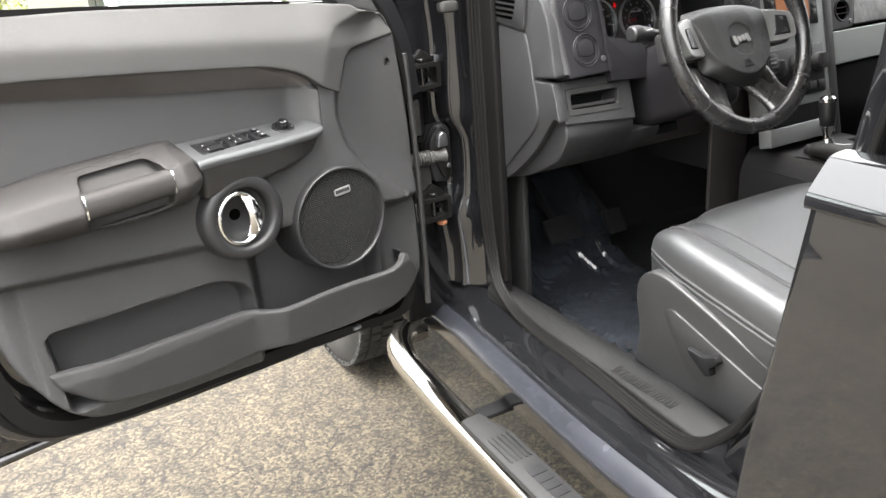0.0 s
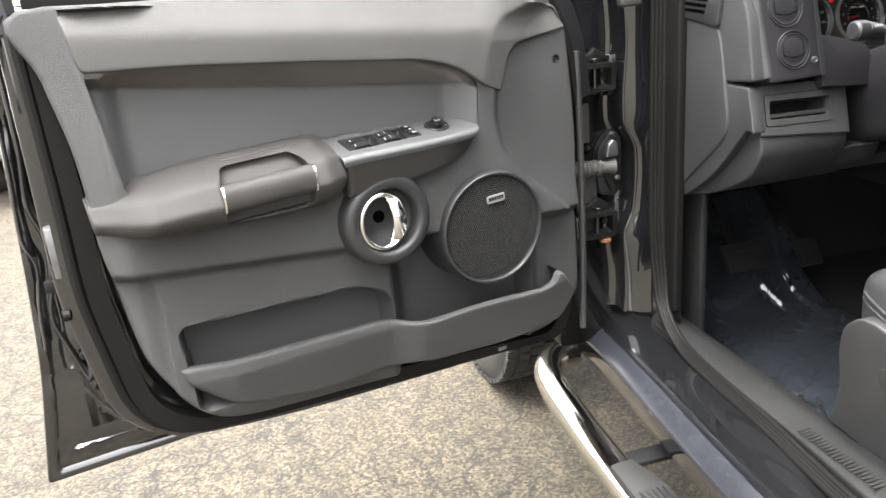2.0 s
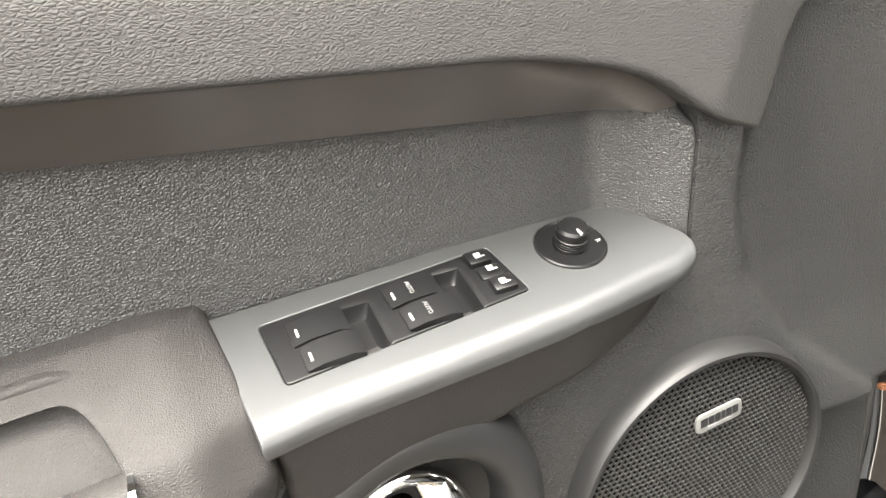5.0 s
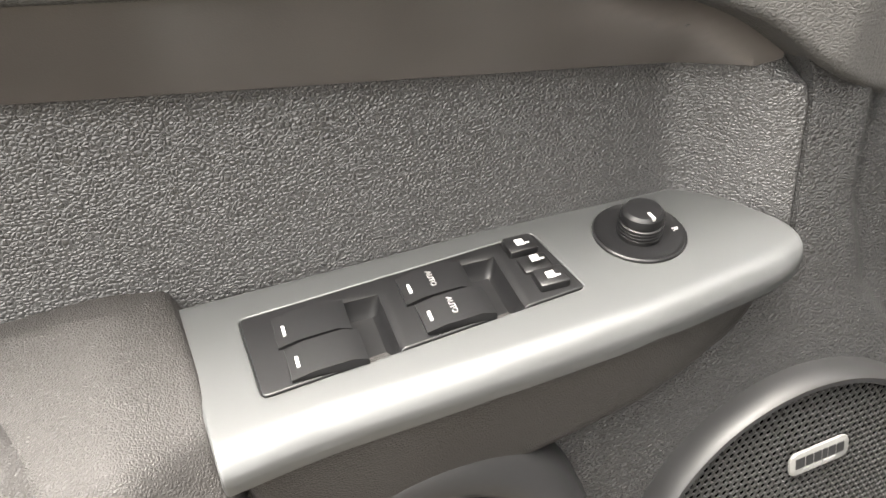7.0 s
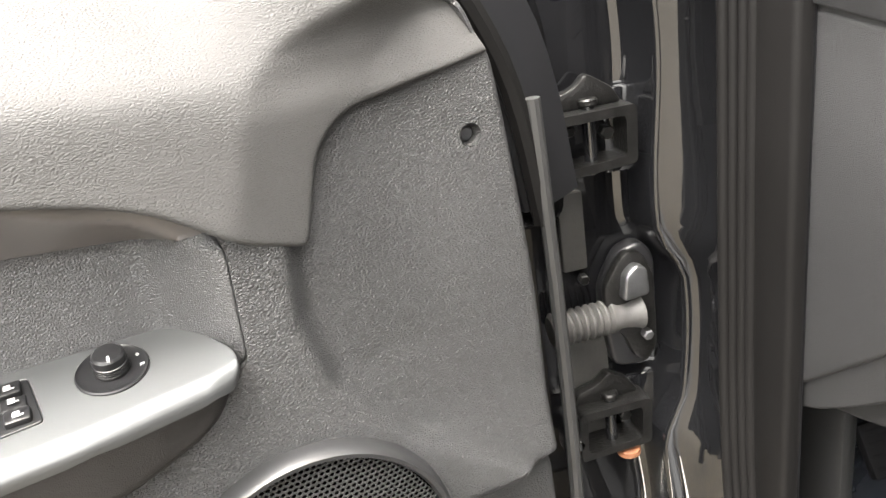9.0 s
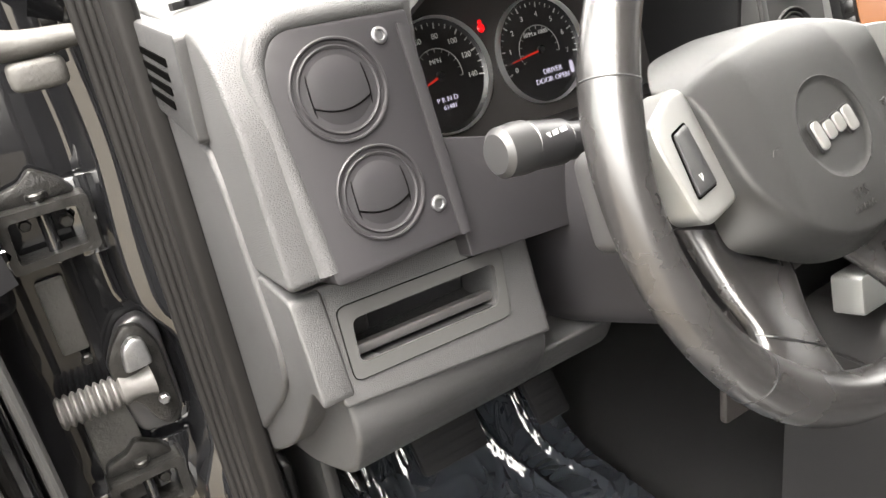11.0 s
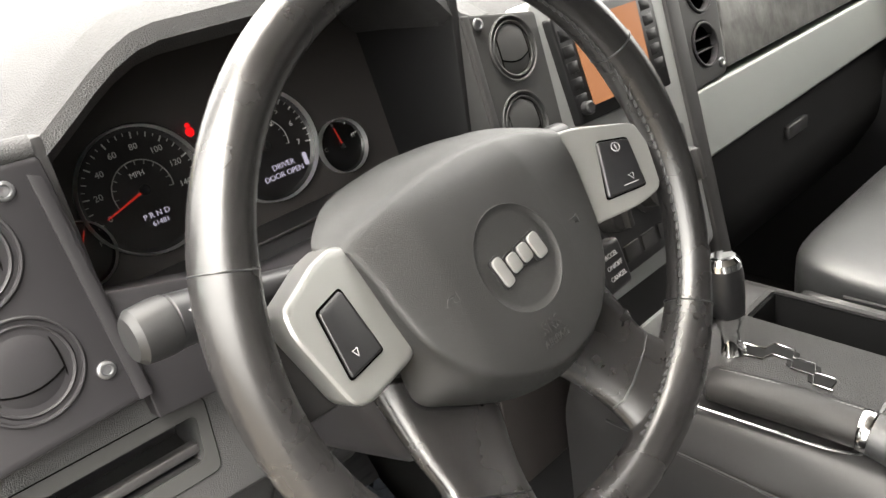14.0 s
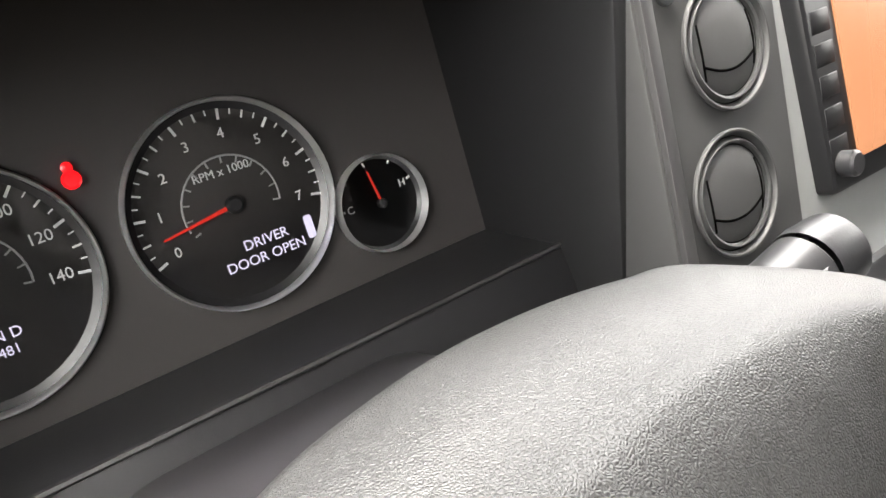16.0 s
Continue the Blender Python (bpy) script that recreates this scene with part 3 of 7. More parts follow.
part("grip_cup", relief(rounded([(0.885, 0.992), (0.884, 1.080), (0.750, 1.088), (0.716, 1.062), (0.714, 1.0)], 0.015), lambda x, z: 0.172 - 0.036 * sstep(1.030, 1.080, z), 0.005, 0.003, 0.01), ARM, armrest)
GRIPSEC = [(0.016 * math.copysign(abs(math.cos(a)) ** 0.7, math.cos(a)), 0.0205 * math.copysign(abs(math.sin(a)) ** 0.8, math.sin(a))) for a in (2 * math.pi * i / 20 for i in range(20))]
grip = part("pull_handle", sweep([(0.8705, 0.1895, 1.0345), (0.84, 0.192, 1.0365), (0.78, 0.194, 1.040), (0.7345, 0.1935, 1.0417)], GRIPSEC), ARM, armrest, "smooth grey pull handle")
for gx, gw, gz in ((0.871, 0.1895, 1.0345), (0.734, 0.1935, 1.0417)):
    part("chrome_ring", sweep([(gx + 0.0013, gw, gz), (gx - 0.0013, gw, gz)], [(a * 1.07, b * 1.05) for a, b in GRIPSEC]), CHROME, armrest, "thin bright chrome ring")


def pod_depth(x, z):
    top = np.interp(x, (0.42, 0.437, 0.506, 0.58, 0.68), (0.160, 0.166, 0.178, 0.182, 0.189))
    zb = np.interp(x, (0.43, 0.475, 0.545, 0.588, 0.68), (1.040, 1.006, 0.996, 0.992, 0.990))
    return top - 0.014 * sstep(1.0, 0.0, (z - zb) / np.maximum(1.058 - zb, 0.006))


part("switch_pod", relief(rounded([(0.677, 1.060), (0.673, 0.990), (0.60, 0.990), (0.530, 0.9985), (0.490, 1.004), (0.442, 1.018), (0.4185, 1.045), (0.4180, 1.061)], [0.002, 0.006, 0.02, 0.03, 0.03, 0.03, 0.012, 0.004]), pod_depth, 0.004, 0.010, 0.04), ARM, door, "grey pod under the window switches")

# switch panel
PLATE = Vector((0.688, 0.113, 1.081))
PN = Vector((-0.0168, 0.266, 0.9638)).normalized()
PU = Vector((1, 0, 0.0174)).normalized()
PM = basis(PLATE, PU, PN, PU.cross(PN))


def on_plate(u, w):
    return (u - 0.688, -(w - 0.113) / 0.964)


FRONT = [(0.42, 0.165), (0.437, 0.172), (0.506, 0.182), (0.58, 0.187), (0.645, 0.190), (0.682, 0.195)]
PLATELINE = rounded([on_plate(*q) for q in [(0.689, 0.113), (0.64, 0.111), (0.589, 0.109), (0.502, 0.104), (0.472, 0.103), (0.440, 0.112), (0.418, 0.148), (0.420, 0.165), (0.437, 0.172), (0.506, 0.182), (0.58, 0.187), (0.645, 0.190), (0.681, 0.195)]], [0.002, 0.01, 0.01, 0.02, 0.02, 0.02, 0.012, 0.01, 0.02, 0.02, 0.02, 0.02, 0.002])
BEZEL = [on_plate(*q) for q in [(0.6655, 0.1275), (0.6625, 0.1685), (0.5265, 0.1555), (0.5325, 0.1165)]]


def plate_depth(x, z):
    u, w = x + 0.688, 0.113 - z * 0.964
    d = np.interp(u, [p[0] for p in FRONT], [p[1] for p in FRONT]) - w
    t = np.clip((0.012 - d) / 0.012, 0, 1)
    return -0.009 * (1 - np.sqrt(1 - t * t * 0.98))


panel = part("switch_panel", relief(PLATELINE, plate_depth, 0.0028, 0.0012, 0.004, holes=[rounded(BEZEL, 0.003)]), SILVER, door, "brushed silver window switch panel", m=PM)


def bezel_depth(x, z):
    u, w = x + 0.688, 0.113 - z * 0.964
    d = np.zeros(np.shape(x)) + 0.0004
    for a, b, c in ((0.650, 0.608, 0.0), (0.597, 0.554, -0.006)):
        m = sstep(a, a - 0.004, u) * sstep(b, b + 0.004, u) * sstep(0.131 + c, 0.135 + c, w) * sstep(0.166 + c, 0.162 + c, w)
        d = d - 0.0085 * m
    return d


bez = part("switch_bezel", relief(rounded(BEZEL, 0.003), bezel_depth, 0.002, 0.0008, 0.004), SWITCH, panel, "black window switch bezel")


def rocker(u0, u1, w0, w1):
    """One window switch: a wedge with a dished front end."""
    bm = bmesh.new()
    prof = [(u0, -0.004), (u0, 0.0015), (u0 - 0.008, 0.0035), (u1 + 0.006, 0.0045), (u1, 0.0025), (u1 - 0.001, -0.008)]
    a, b = [], []
    for u, h in prof:
        p, q = on_plate(u, w0), on_plate(u, w1)
        a.append(bm.verts.new((p[0], h, p[1])))
        b.append(bm.verts.new((q[0], h, q[1])))
    n = len(prof)
    for i in range(n):
        bm.faces.new((a[i], a[(i + 1) % n], b[(i + 1) % n], b[i]))
    bm.faces.new(a)
    bm.faces.new(list(reversed(b)))
    return bevelled(bm, 0.0009, 2)


for u0, u1, w0, w1, auto in ((0.653, 0.624, 0.1325, 0.1485, 0), (0.651, 0.622, 0.1495, 0.1655, 0), (0.600, 0.571, 0.1265, 0.1425, 1), (0.597, 0.568, 0.1435, 0.1595, 1)):
    key = part("window_switch", rocker(u0, u1, w0, w1), SWITCH, bez, "black rocker window switch")
    px, pz = on_plate(u0 - 0.0035, (w0 + w1) / 2 + 0.001)
    part("switch_mark", box(px - 0.0006, px + 0.0006, 0.0022, 0.0031, pz - 0.0026, pz + 0.0026, 0), WHITE, bez)
    if auto:
        px, pz = on_plate(u0 - 0.013, (w0 + w1) / 2)
        words("switch_word", "AUTO", 0.0034, GREYPRINT, bez, basis((px, 0.0049, pz), (0, 0, -1), (-1, 0, 0), (0, 1, 0)))
for k in range(3):
    u0, w0 = 0.549 - k * 0.0018, 0.1195 + k * 0.0115
    p, q = on_plate(u0, w0), on_plate(u0 - 0.0135, w0 + 0.0105)
    part("lock_switch", box(q[0], p[0], -0.002, (0.004, 0.002, 0.004)[k], q[1], p[1], 0.0012), SWITCH, bez, "black lock button")
    px, pz = on_plate(u0 - 0.0068, w0 + 0.0052)
    part("lock_mark", join(box(px - 0.0015, px + 0.0022, 0.004, 0.0043, pz - 0.002, pz + 0.002, 0), box(px - 0.0036, px - 0.0018, 0.004, 0.0043, pz - 0.0016, pz - 0.0008, 0)), WHITE, bez)
kx, kz = on_plate(0.487, 0.1325)
kd = part("mirror_dial", lathe([(0.0212, -0.001), (0.0212, 0.0012), (0.0205, 0.0018), (0.0195, 0.0012), (0.0185, 0.0008), (0.015, 0.0004), (0.0, 0.0004)], 40), SWITCH, panel, "round black mirror switch", m=basis((kx, 0.0, kz), (1, 0, 0), (0, 0, -1), (0, 1, 0)))
part("mirror_knob", lathe([(0.0098, -0.002), (0.0100, 0.001)] + [q for k in range(4) for q in ((0.0102, 0.0015 + k * 0.0017), (0.0102, 0.0025 + k * 0.0017), (0.0094, 0.0029 + k * 0.0017))] + [(0.0098, 0.0090), (0.0094, 0.0125), (0.0080, 0.0140), (0, 0.0145)], 36), SWITCH, kd, "ribbed black mirror knob")
part("knob_mark", box(-0.0007, 0.0007, 0.0040, 0.0088, 0.0130, 0.0146, 0), WHITE, kd)
for a, ch in ((-22, "o"), (12, "R")):
    words("dial_mark", ch, 0.0042, WHITE, kd, Matrix.Translation((-0.0168 * math.cos(radians(a)), 0.0168 * math.sin(radians(a)), 0.0008)) @ Matrix.Rotation(radians(90), 4, "Z"))

# speaker
SX, SZ, SR = 0.402, 0.875, 0.100
SM = basis((SX, 0.0, SZ), (1, 0, 0), (0, 0, -1), (0, 1, 0))
part("speaker_housing", lathe([(SR + 0.012, 0.062), (SR + 0.0055, 0.150), (SR + 0.0042, 0.158), (SR + 0.002, 0.1608), (SR - 0.001, 0.1605), (SR - 0.003, 0.157), (SR - 0.003, 0.148)], 72), SMOOTH, door, "round dark plastic speaker housing", m=SM)


def mesh_grille(r, pitch, hole, bulge):
    """Perforated sheet: hexagonal cells, each with a round hole."""
    verts, faces = [], []
    ny = int(r / (pitch * 0.866)) + 1
    for j in range(-ny, ny + 1):
        for i in range(-int(r / pitch) - 1, int(r / pitch) + 2):
            cx, cy = (i + 0.5 * (j % 2)) * pitch, j * pitch * 0.866
            if math.hypot(cx, cy) > r - pitch * 0.45:
                continue
            z = bulge * (1 - (cx * cx + cy * cy) / (r * r))
            b = len(verts)
            for k in range(6):
                a = math.pi / 6 + k * math.pi / 3
                verts.append((cx + math.cos(a) * pitch * 0.578, cy + math.sin(a) * pitch * 0.578, z))
            for k in range(6):
                a = math.pi / 6 + k * math.pi / 3
                verts.append((cx + math.cos(a) * hole, cy + math.sin(a) * hole, z - 0.0001))
            for k in range(6):
                a = math.pi / 6 + k * math.pi / 3
                verts.append((cx + math.cos(a) * hole, cy + math.sin(a) * hole, z - 0.0014))
            for k in range(6):
                l = (k + 1) % 6
                faces.append((b + k, b + l, b + 6 + l, b + 6 + k))
                faces.append((b + 6 + k, b + 6 + l, b + 12 + l, b + 12 + k))
    me = bpy.data.meshes.new("speaker_grille")
    me.from_pydata(verts, [], faces)
    return me


gm = mesh_grille(SR - 0.0015, 0.0043, 0.00196, 0.004)
gm.materials.append(GRILLE)
grille = new("speaker_grille", gm)
grille.parent = door
grille.matrix_basis = SM @ Matrix.Translation((0, 0, 0.1545))
tagged(grille, "dark perforated metal speaker grille", kind="stuff")
# black sheet for the shade behind the grille holes
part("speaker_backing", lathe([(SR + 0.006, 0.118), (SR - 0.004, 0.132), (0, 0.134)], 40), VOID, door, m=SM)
badge = part("speaker_badge", prism(rounded([(-0.019, -0.0075), (0.019, -0.0075), (0.019, 0.0075), (-0.019, 0.0075)], 0.0055), 0.0, 0.002, 0.0008), SPOKE, door, "small silver maker's plate with dark bars",
             m=basis((0.396, 0.1588, 0.9305), (1, 0, -0.06), (0, 1, 0), (0.06, 0, 1)))
bars("badge_mark", [0.0055, 0.0045, 0.0045, 0.003, 0.0045, 0.0045], 0.0065, 0.0008, BLACK, badge, basis((0, 0.002, 0.0008), (-1, 0, 0), (0, 0, 1), (0, 1, 0)))
bars("badge_line", [0.011, 0.008], 0.0018, 0.001, GREYPRINT, badge, basis((0, 0.002, -0.0045), (-1, 0, 0), (0, 0, 1), (0, 1, 0)))

# door handle in its round bowl
LX, LZ = 0.609, 0.939
LM = basis((LX, 0.0, LZ), (1, 0, 0), (0, 0, -1), (0, 1, 0))
bowl = part("handle_bowl", lathe([(0.082, 0.138), (0.0795, 0.158), (0.076, 0.168), (0.070, 0.173), (0.060, 0.174), (0.056, 0.172), (0.052, 0.165), (0.049, 0.150), (0.036, 0.142), (0.018, 0.140), (0, 0.139)], 64), SMOOTH, door, "round grey plastic bowl of the door handle", m=LM)
# black disc in place of a hole, its shade put into the colour
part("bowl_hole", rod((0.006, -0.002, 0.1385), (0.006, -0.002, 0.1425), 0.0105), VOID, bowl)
part("handle_ring", sweep([(0.010 + 0.038 * math.cos(a), 0.0455 * math.sin(a), 0.164) for a in (2 * math.pi * i / 48 for i in range(48))], disc(0.0052, 12, 1.0, 1.3), closed=True, up=(0, 0, 1)), CHROME, bowl, "oval chrome ring")
LEV = curve([(-0.004, -0.041, 0.158), (-0.013, -0.026, 0.172), (-0.0165, 0.0, 0.179), (-0.013, 0.026, 0.172), (-0.004, 0.041, 0.158)], 6)
part("pull_lever", sweep(LEV, [(0.0105 * math.cos(a), 0.0042 * math.sin(a)) for a in (2 * math.pi * i / 14 for i in range(14))], up=(0, 0, 1), scale=[0.45 + 0.75 * math.sin(math.pi * i / (len(LEV) - 1)) ** 0.6 for i in range(len(LEV))]), CHROME, bowl, "curved chrome door lever")

# map pocket
POCKET = rounded([(0.972, 0.766), (0.883, 0.763), (0.628, 0.757), (0.575, 0.741), (0.432, 0.743), (0.310, 0.734), (0.286, 0.742), (0.276, 0.762), (0.262, 0.758), (0.238, 0.716), (0.236, 0.690), (0.257, 0.650), (0.372, 0.637), (0.543, 0.650), (0.567, 0.656), (0.733, 0.648), (0.898, 0.677), (0.962, 0.735)],
                 [0.004, 0.02, 0.03, 0.03, 0.05, 0.02, 0.01, 0.006, 0.008, 0.02, 0.02, 0.03, 0.05, 0.03, 0.03, 0.06, 0.05, 0.02])


def pocket_depth(x, z):
    w = 0.152 + 0.024 * sstep(0.625, 0.555, x) - 0.018 * sstep(0.88, 0.97, x)
    return w - 0.28 * np.maximum(0.74 - z, 0)


pocket = relief(POCKET, pocket_depth, 0.005, 0.006, 0.085)
for v in pocket.verts:
    top = float(np.interp(v.co.x, (0.276, 0.286, 0.310, 0.432, 0.575, 0.628, 0.883, 0.972), (0.762, 0.742, 0.734, 0.743, 0.741, 0.757, 0.763, 0.766)))
    if 0.262 < v.co.x < 0.985 and v.co.z > top - 0.014 and v.co.y < float(pocket_depth(v.co.x, v.co.z)) - 0.07:
        v.co.y += 0.078
part("map_pocket", pocket, TRIM, door, "grey moulded map pocket along the door foot")

# ---- hinges and door check between door and pillar ----
body = thing("car_body", "black painted car body with sill, door pillar and rubber seals", "car", kind="structure")
for hz in (1.085, 0.765):
    h = part("door_hinge", box(0.015, 0.055, 0.0, 0.012, -0.042, 0.042, 0.003), PAINT, body, "dark steel door hinge with bright worn edges, a little dirty", m=pose(-0.035, -0.005, hz))
    part("hinge_bracket", bevelled(frame_prism(rounded([(-0.048, -0.030), (0.034, -0.026), (0.036, 0.030), (-0.046, 0.030)], 0.006), rounded([(-0.040, -0.021), (0.024, -0.018), (0.025, 0.021), (-0.038, 0.021)], 0.005), -0.030, 0.004), 0.0015, 1), HINGE, h, "pressed steel hinge bracket")
    part("bracket_shelf", prism(rounded([(-0.044, 0.030), (0.030, 0.030), (0.020, 0.046), (-0.004, 0.062), (-0.016, 0.050), (-0.040, 0.044)], 0.006), -0.012, 0.002, 0.002), HINGE, h)
    part("hinge_pin", rod((-0.006, -0.014, -0.034), (-0.006, -0.014, 0.036), 0.0065), PAINT, h)
    part("pin_head", rod((-0.006, -0.014, 0.033), (-0.006, -0.014, 0.040), 0.0095), HINGE, h)
    part("hinge_knuckle", join(box(-0.062, -0.038, -0.026, 0.008, -0.024, 0.024, 0.004), rod((-0.050, -0.030, -0.008), (-0.050, -0.020, -0.008), 0.008, n=6)), PAINT, h)
    part("bolt", rod((0.012, -0.016, 0.004), (0.012, -0.004, 0.004), 0.007, n=6), HINGE, h)
    part("bolt", rod((-0.024, -0.012, 0.010), (-0.024, -0.002, 0.010), 0.006, n=6), HINGE, h)
    if hz < 0.9:
        part("rusty_washer", lathe([(0.013, 0.0), (0.013, 0.006), (0.006, 0.008), (0.0, 0.008)], 16, m=Matrix.Translation((0.010, -0.020, -0.040))), RUST, h, "rust-brown washer")
check = thing("door_check", "ribbed grey rubber boot and cast bracket of the door wiring", "wiring boot")
BOOT = []
for i in range(9):
    BOOT += [(0.0145, i * 0.0078), (0.0185, i * 0.0078 + 0.003), (0.0185, i * 0.0078 + 0.0048)]
part("ribbed_boot", lathe([(0.0, 0.0)] + BOOT + [(0.016, 0.072), (0.0, 0.072)], 24), BOOTRUB, check, "ribbed grey rubber boot", m=basis((-0.098, -0.014, 0.892), (0, 0, 1), (0, 1, 0), (1, 0, 0)) @ Matrix.Rotation(0, 4, "Z"))
part("bracket_gasket", prism(rounded([(-0.022, -0.066), (0.018, -0.072), (0.030, -0.05), (0.030, 0.056), (0.016, 0.074), (-0.008, 0.068), (-0.030, 0.03), (-0.030, -0.02)], 0.012), -0.010, 0.012, 0.005, 3), BLACK, check, "black rubber gasket behind the bracket", m=pose(-0.006, 0.0, 0.893))
part("boot_bracket", prism(rounded([(-0.018, 0.050), (-0.004, 0.066), (0.014, 0.062), (0.026, 0.034), (0.027, -0.050), (0.012, -0.066), (0.0, -0.058), (-0.010, -0.030), (-0.028, -0.012), (-0.030, 0.030)], 0.008), -0.020, -0.006, 0.004, 2), HINGE, check, "cast grey bracket plate", m=pose(-0.008, 0.0, 0.897))
part("bracket_boss", prism(rounded([(-0.012, 0.046), (0.0, 0.056), (0.012, 0.050), (0.014, 0.020), (-0.016, 0.018)], 0.006), -0.034, -0.02, 0.005, 3), ZINC, check, m=pose(-0.008, 0.0, 0.897))
part("boot_neck", lathe([(0.0165, 0.0), (0.0145, 0.006), (0.0150, 0.014), (0.018, 0.026), (0.020, 0.030)], 28), BOOTRUB, check, "flared rubber neck", m=basis((-0.030, -0.016, 0.892), (0, 0, 1), (0, 1, 0), (1, 0.12, 0)))
part("bracket_bolt", rod((0.004, -0.031, 0.868), (0.004, -0.02, 0.868), 0.006, n=6), ZINC, check)

# ---- body of the car round the door opening ----
part("door_pillar", join(box(-0.125, 0.07, 0.012, 0.09, 0.46, 1.42, 0.01)), PAINTIN, body, "black painted front door pillar")
fl = bmesh.new()
rows = []
for k in range(46):
    z = 1.45 - k * 0.02
    s = 0.022 * float(sstep(0.99, 0.93, z)) - 0.022 * float(sstep(0.80, 0.73, z)) + 0.004 * math.sin(z * 23)
    prof = [(-0.03 + s, 0.012), (-0.014 + s, 0.0136), (0.003 + s, 0.011), (0.011 + s, 0.002), (0.013 + s, -0.034), (0.0145 + s, -0.040), (0.018 + s, -0.0412), (0.0255 + s * 0.95, -0.0430), (0.033 + s * 0.9, -0.0478), (0.056 + s * 0.2, -0.078), (0.058, -0.088), (0.060, -0.12), (0.065, -0.19)]
    rows.append([fl.verts.new((x, y, z)) for x, y in prof])
for a, b in zip(rows, rows[1:]):
    for i in range(len(a) - 1):
        fl.faces.new((a[i], a[i + 1], b[i + 1], b[i]))
part("pillar_flange", fl, PAINT, body, "wavy painted flange of the pillar", smooth=60)

# added grey plates paint the pillar's dull, dusty sky reflection
part("sheen_plate", box(-0.080, -0.030, 0.000, 0.010, 0.74, 0.885, 0.003), DULLGREY, body, "added grey plate for dull, dusty sky reflection between the hinges")
part("sheen_plate", box(-0.072, -0.045, 0.000, 0.010, 0.945, 1.03, 0.003), DULLGREY, body)
part("body_bolt", rod((-0.052, -0.006, 0.935), (-0.052, 0.004, 0.935), 0.006, n=6), HINGE, body)
# sill with its stepped top
SILLSEC = [(-0.02, 0.33), (-0.084, 0.392), (-0.090, 0.410), (-0.096, 0.450), (-0.0965, 0.458), (-0.094, 0.464), (-0.066, 0.487), (-0.063, 0.490), (-0.063, 0.495), (-0.065, 0.511), (-0.062, 0.515), (-0.038, 0.517), (-0.026, 0.526), (-0.014, 0.545), (0.03, 0.548), (0.10, 0.52), (0.10, 0.33)]
sill = bmesh.new()
rows = []
for k in range(24):
    y = 0.10 - k * 0.06
    dx = 0.045 * float(sstep(-0.75, 0.05, y))
    rows.append([sill.verts.new((x + dx, y, z)) for x, z in SILLSEC])
for a, b in zip(rows, rows[1:]):
    for i in range(len(a)):
        j = (i + 1) % len(a)
        sill.faces.new((a[i], a[j], b[j], b[i]))
part("sill", sill, PAINT, body, "glossy black stepped door sill", smooth=28)
clad = bmesh.new()
rows = []
for k in range(23):
    y = 0.06 - k * 0.06
    dx = 0.045 * float(sstep(-0.75, 0.05, y))
    rows.append([clad.verts.new((x + dx, y, z)) for x, z in ((-0.0965, 0.452), (-0.0985, 0.459), (-0.0955, 0.467), (-0.0675, 0.490), (-0.064, 0.490), (-0.064, 0.478))])
for a, b in zip(rows, rows[1:]):
    for i in range(5):
        clad.faces.new((a[i], a[i + 1], b[i + 1], b[i]))
part("sill_cladding", clad, CLAD, body, "wide satin grey strip along the sill", smooth=50)
SEALPATH = curve([(0.030, -0.122, 1.50), (0.030, -0.122, 1.25), (0.029, -0.122, 1.00), (0.028, -0.125, 0.80), (0.028, -0.140, 0.67), (0.024, -0.180, 0.60), (0.018, -0.25, 0.562), (0.012, -0.34, 0.549), (0.0, -0.55, 0.547), (-0.020, -0.74, 0.547), (-0.026, -0.84, 0.555), (-0.028, -0.905, 0.60), (-0.03, -0.975, 0.70), (-0.03, -1.05, 0.90), (-0.03, -1.125, 1.2), (-0.02, -1.18, 1.5)], 5)
ridges = []
for k in range(4):
    line = []
    for x, y, z in SEALPATH:
        up = float(sstep(0.56, 0.68, z)) * (y > -0.6)
        line.append((x + 0.003 * up + k * (0.0062 * up + 0.0042 * (1 - up)), y - (0.002 + 0.0042 * k) * up, z + 0.004 * k * (1 - up)))
    ridges.append(sweep(line, disc((0.0052, 0.0046, 0.0046, 0.0056)[k], 12), up=(1, 0, 0)))
part("door_seal", join(*ridges), SEAL, body, "ribbed black rubber door seal")
part("seal_lip", box(0.050, 0.070, -0.188, -0.130, 0.60, 1.50, 0.006, 3), SEAL, body, "flat rubber lip beside the dash")
part("sill_trim", relief(rounded([(0.03, -0.12), (0.100, -0.08), (0.104, -0.60), (0.072, -0.86), (0.005, -0.86), (0.02, -0.6)], 0.02), lambda x, z: 0.560 + 0.010 * np.sin((x - 0.02) * 30) - 0.25 * np.maximum(x - 0.085, 0), 0.012, 0.006, 0.06), SILLTRIM, body, "grey ribbed sill trim plate", m=Matrix(((1, 0, 0, 0), (0, 0, 1, 0), (0, 1, 0, 0), (0, 0, 0, 1))))
for k in range(22):
    y = -0.60 - k * 0.0075
    part("tread_rib", box(0.024, 0.070, y - 0.0018, y + 0.0018, 0.566, 0.5678, 0.0006), SILLTRIM, body)
part("kick_panel", box(0.108, 0.125, -0.19, 0.25, 0.40, 0.92, 0.006), SILLTRIM, body, "grey kick panel beside the pedals")
part("release_lever", join(box(0.096, 0.110, -0.065, -0.026, 0.666, 0.738, 0.004), box(0.092, 0.098, -0.058, -0.034, 0.716, 0.726, 0.002)), BLACK, body, "black bonnet release lever")
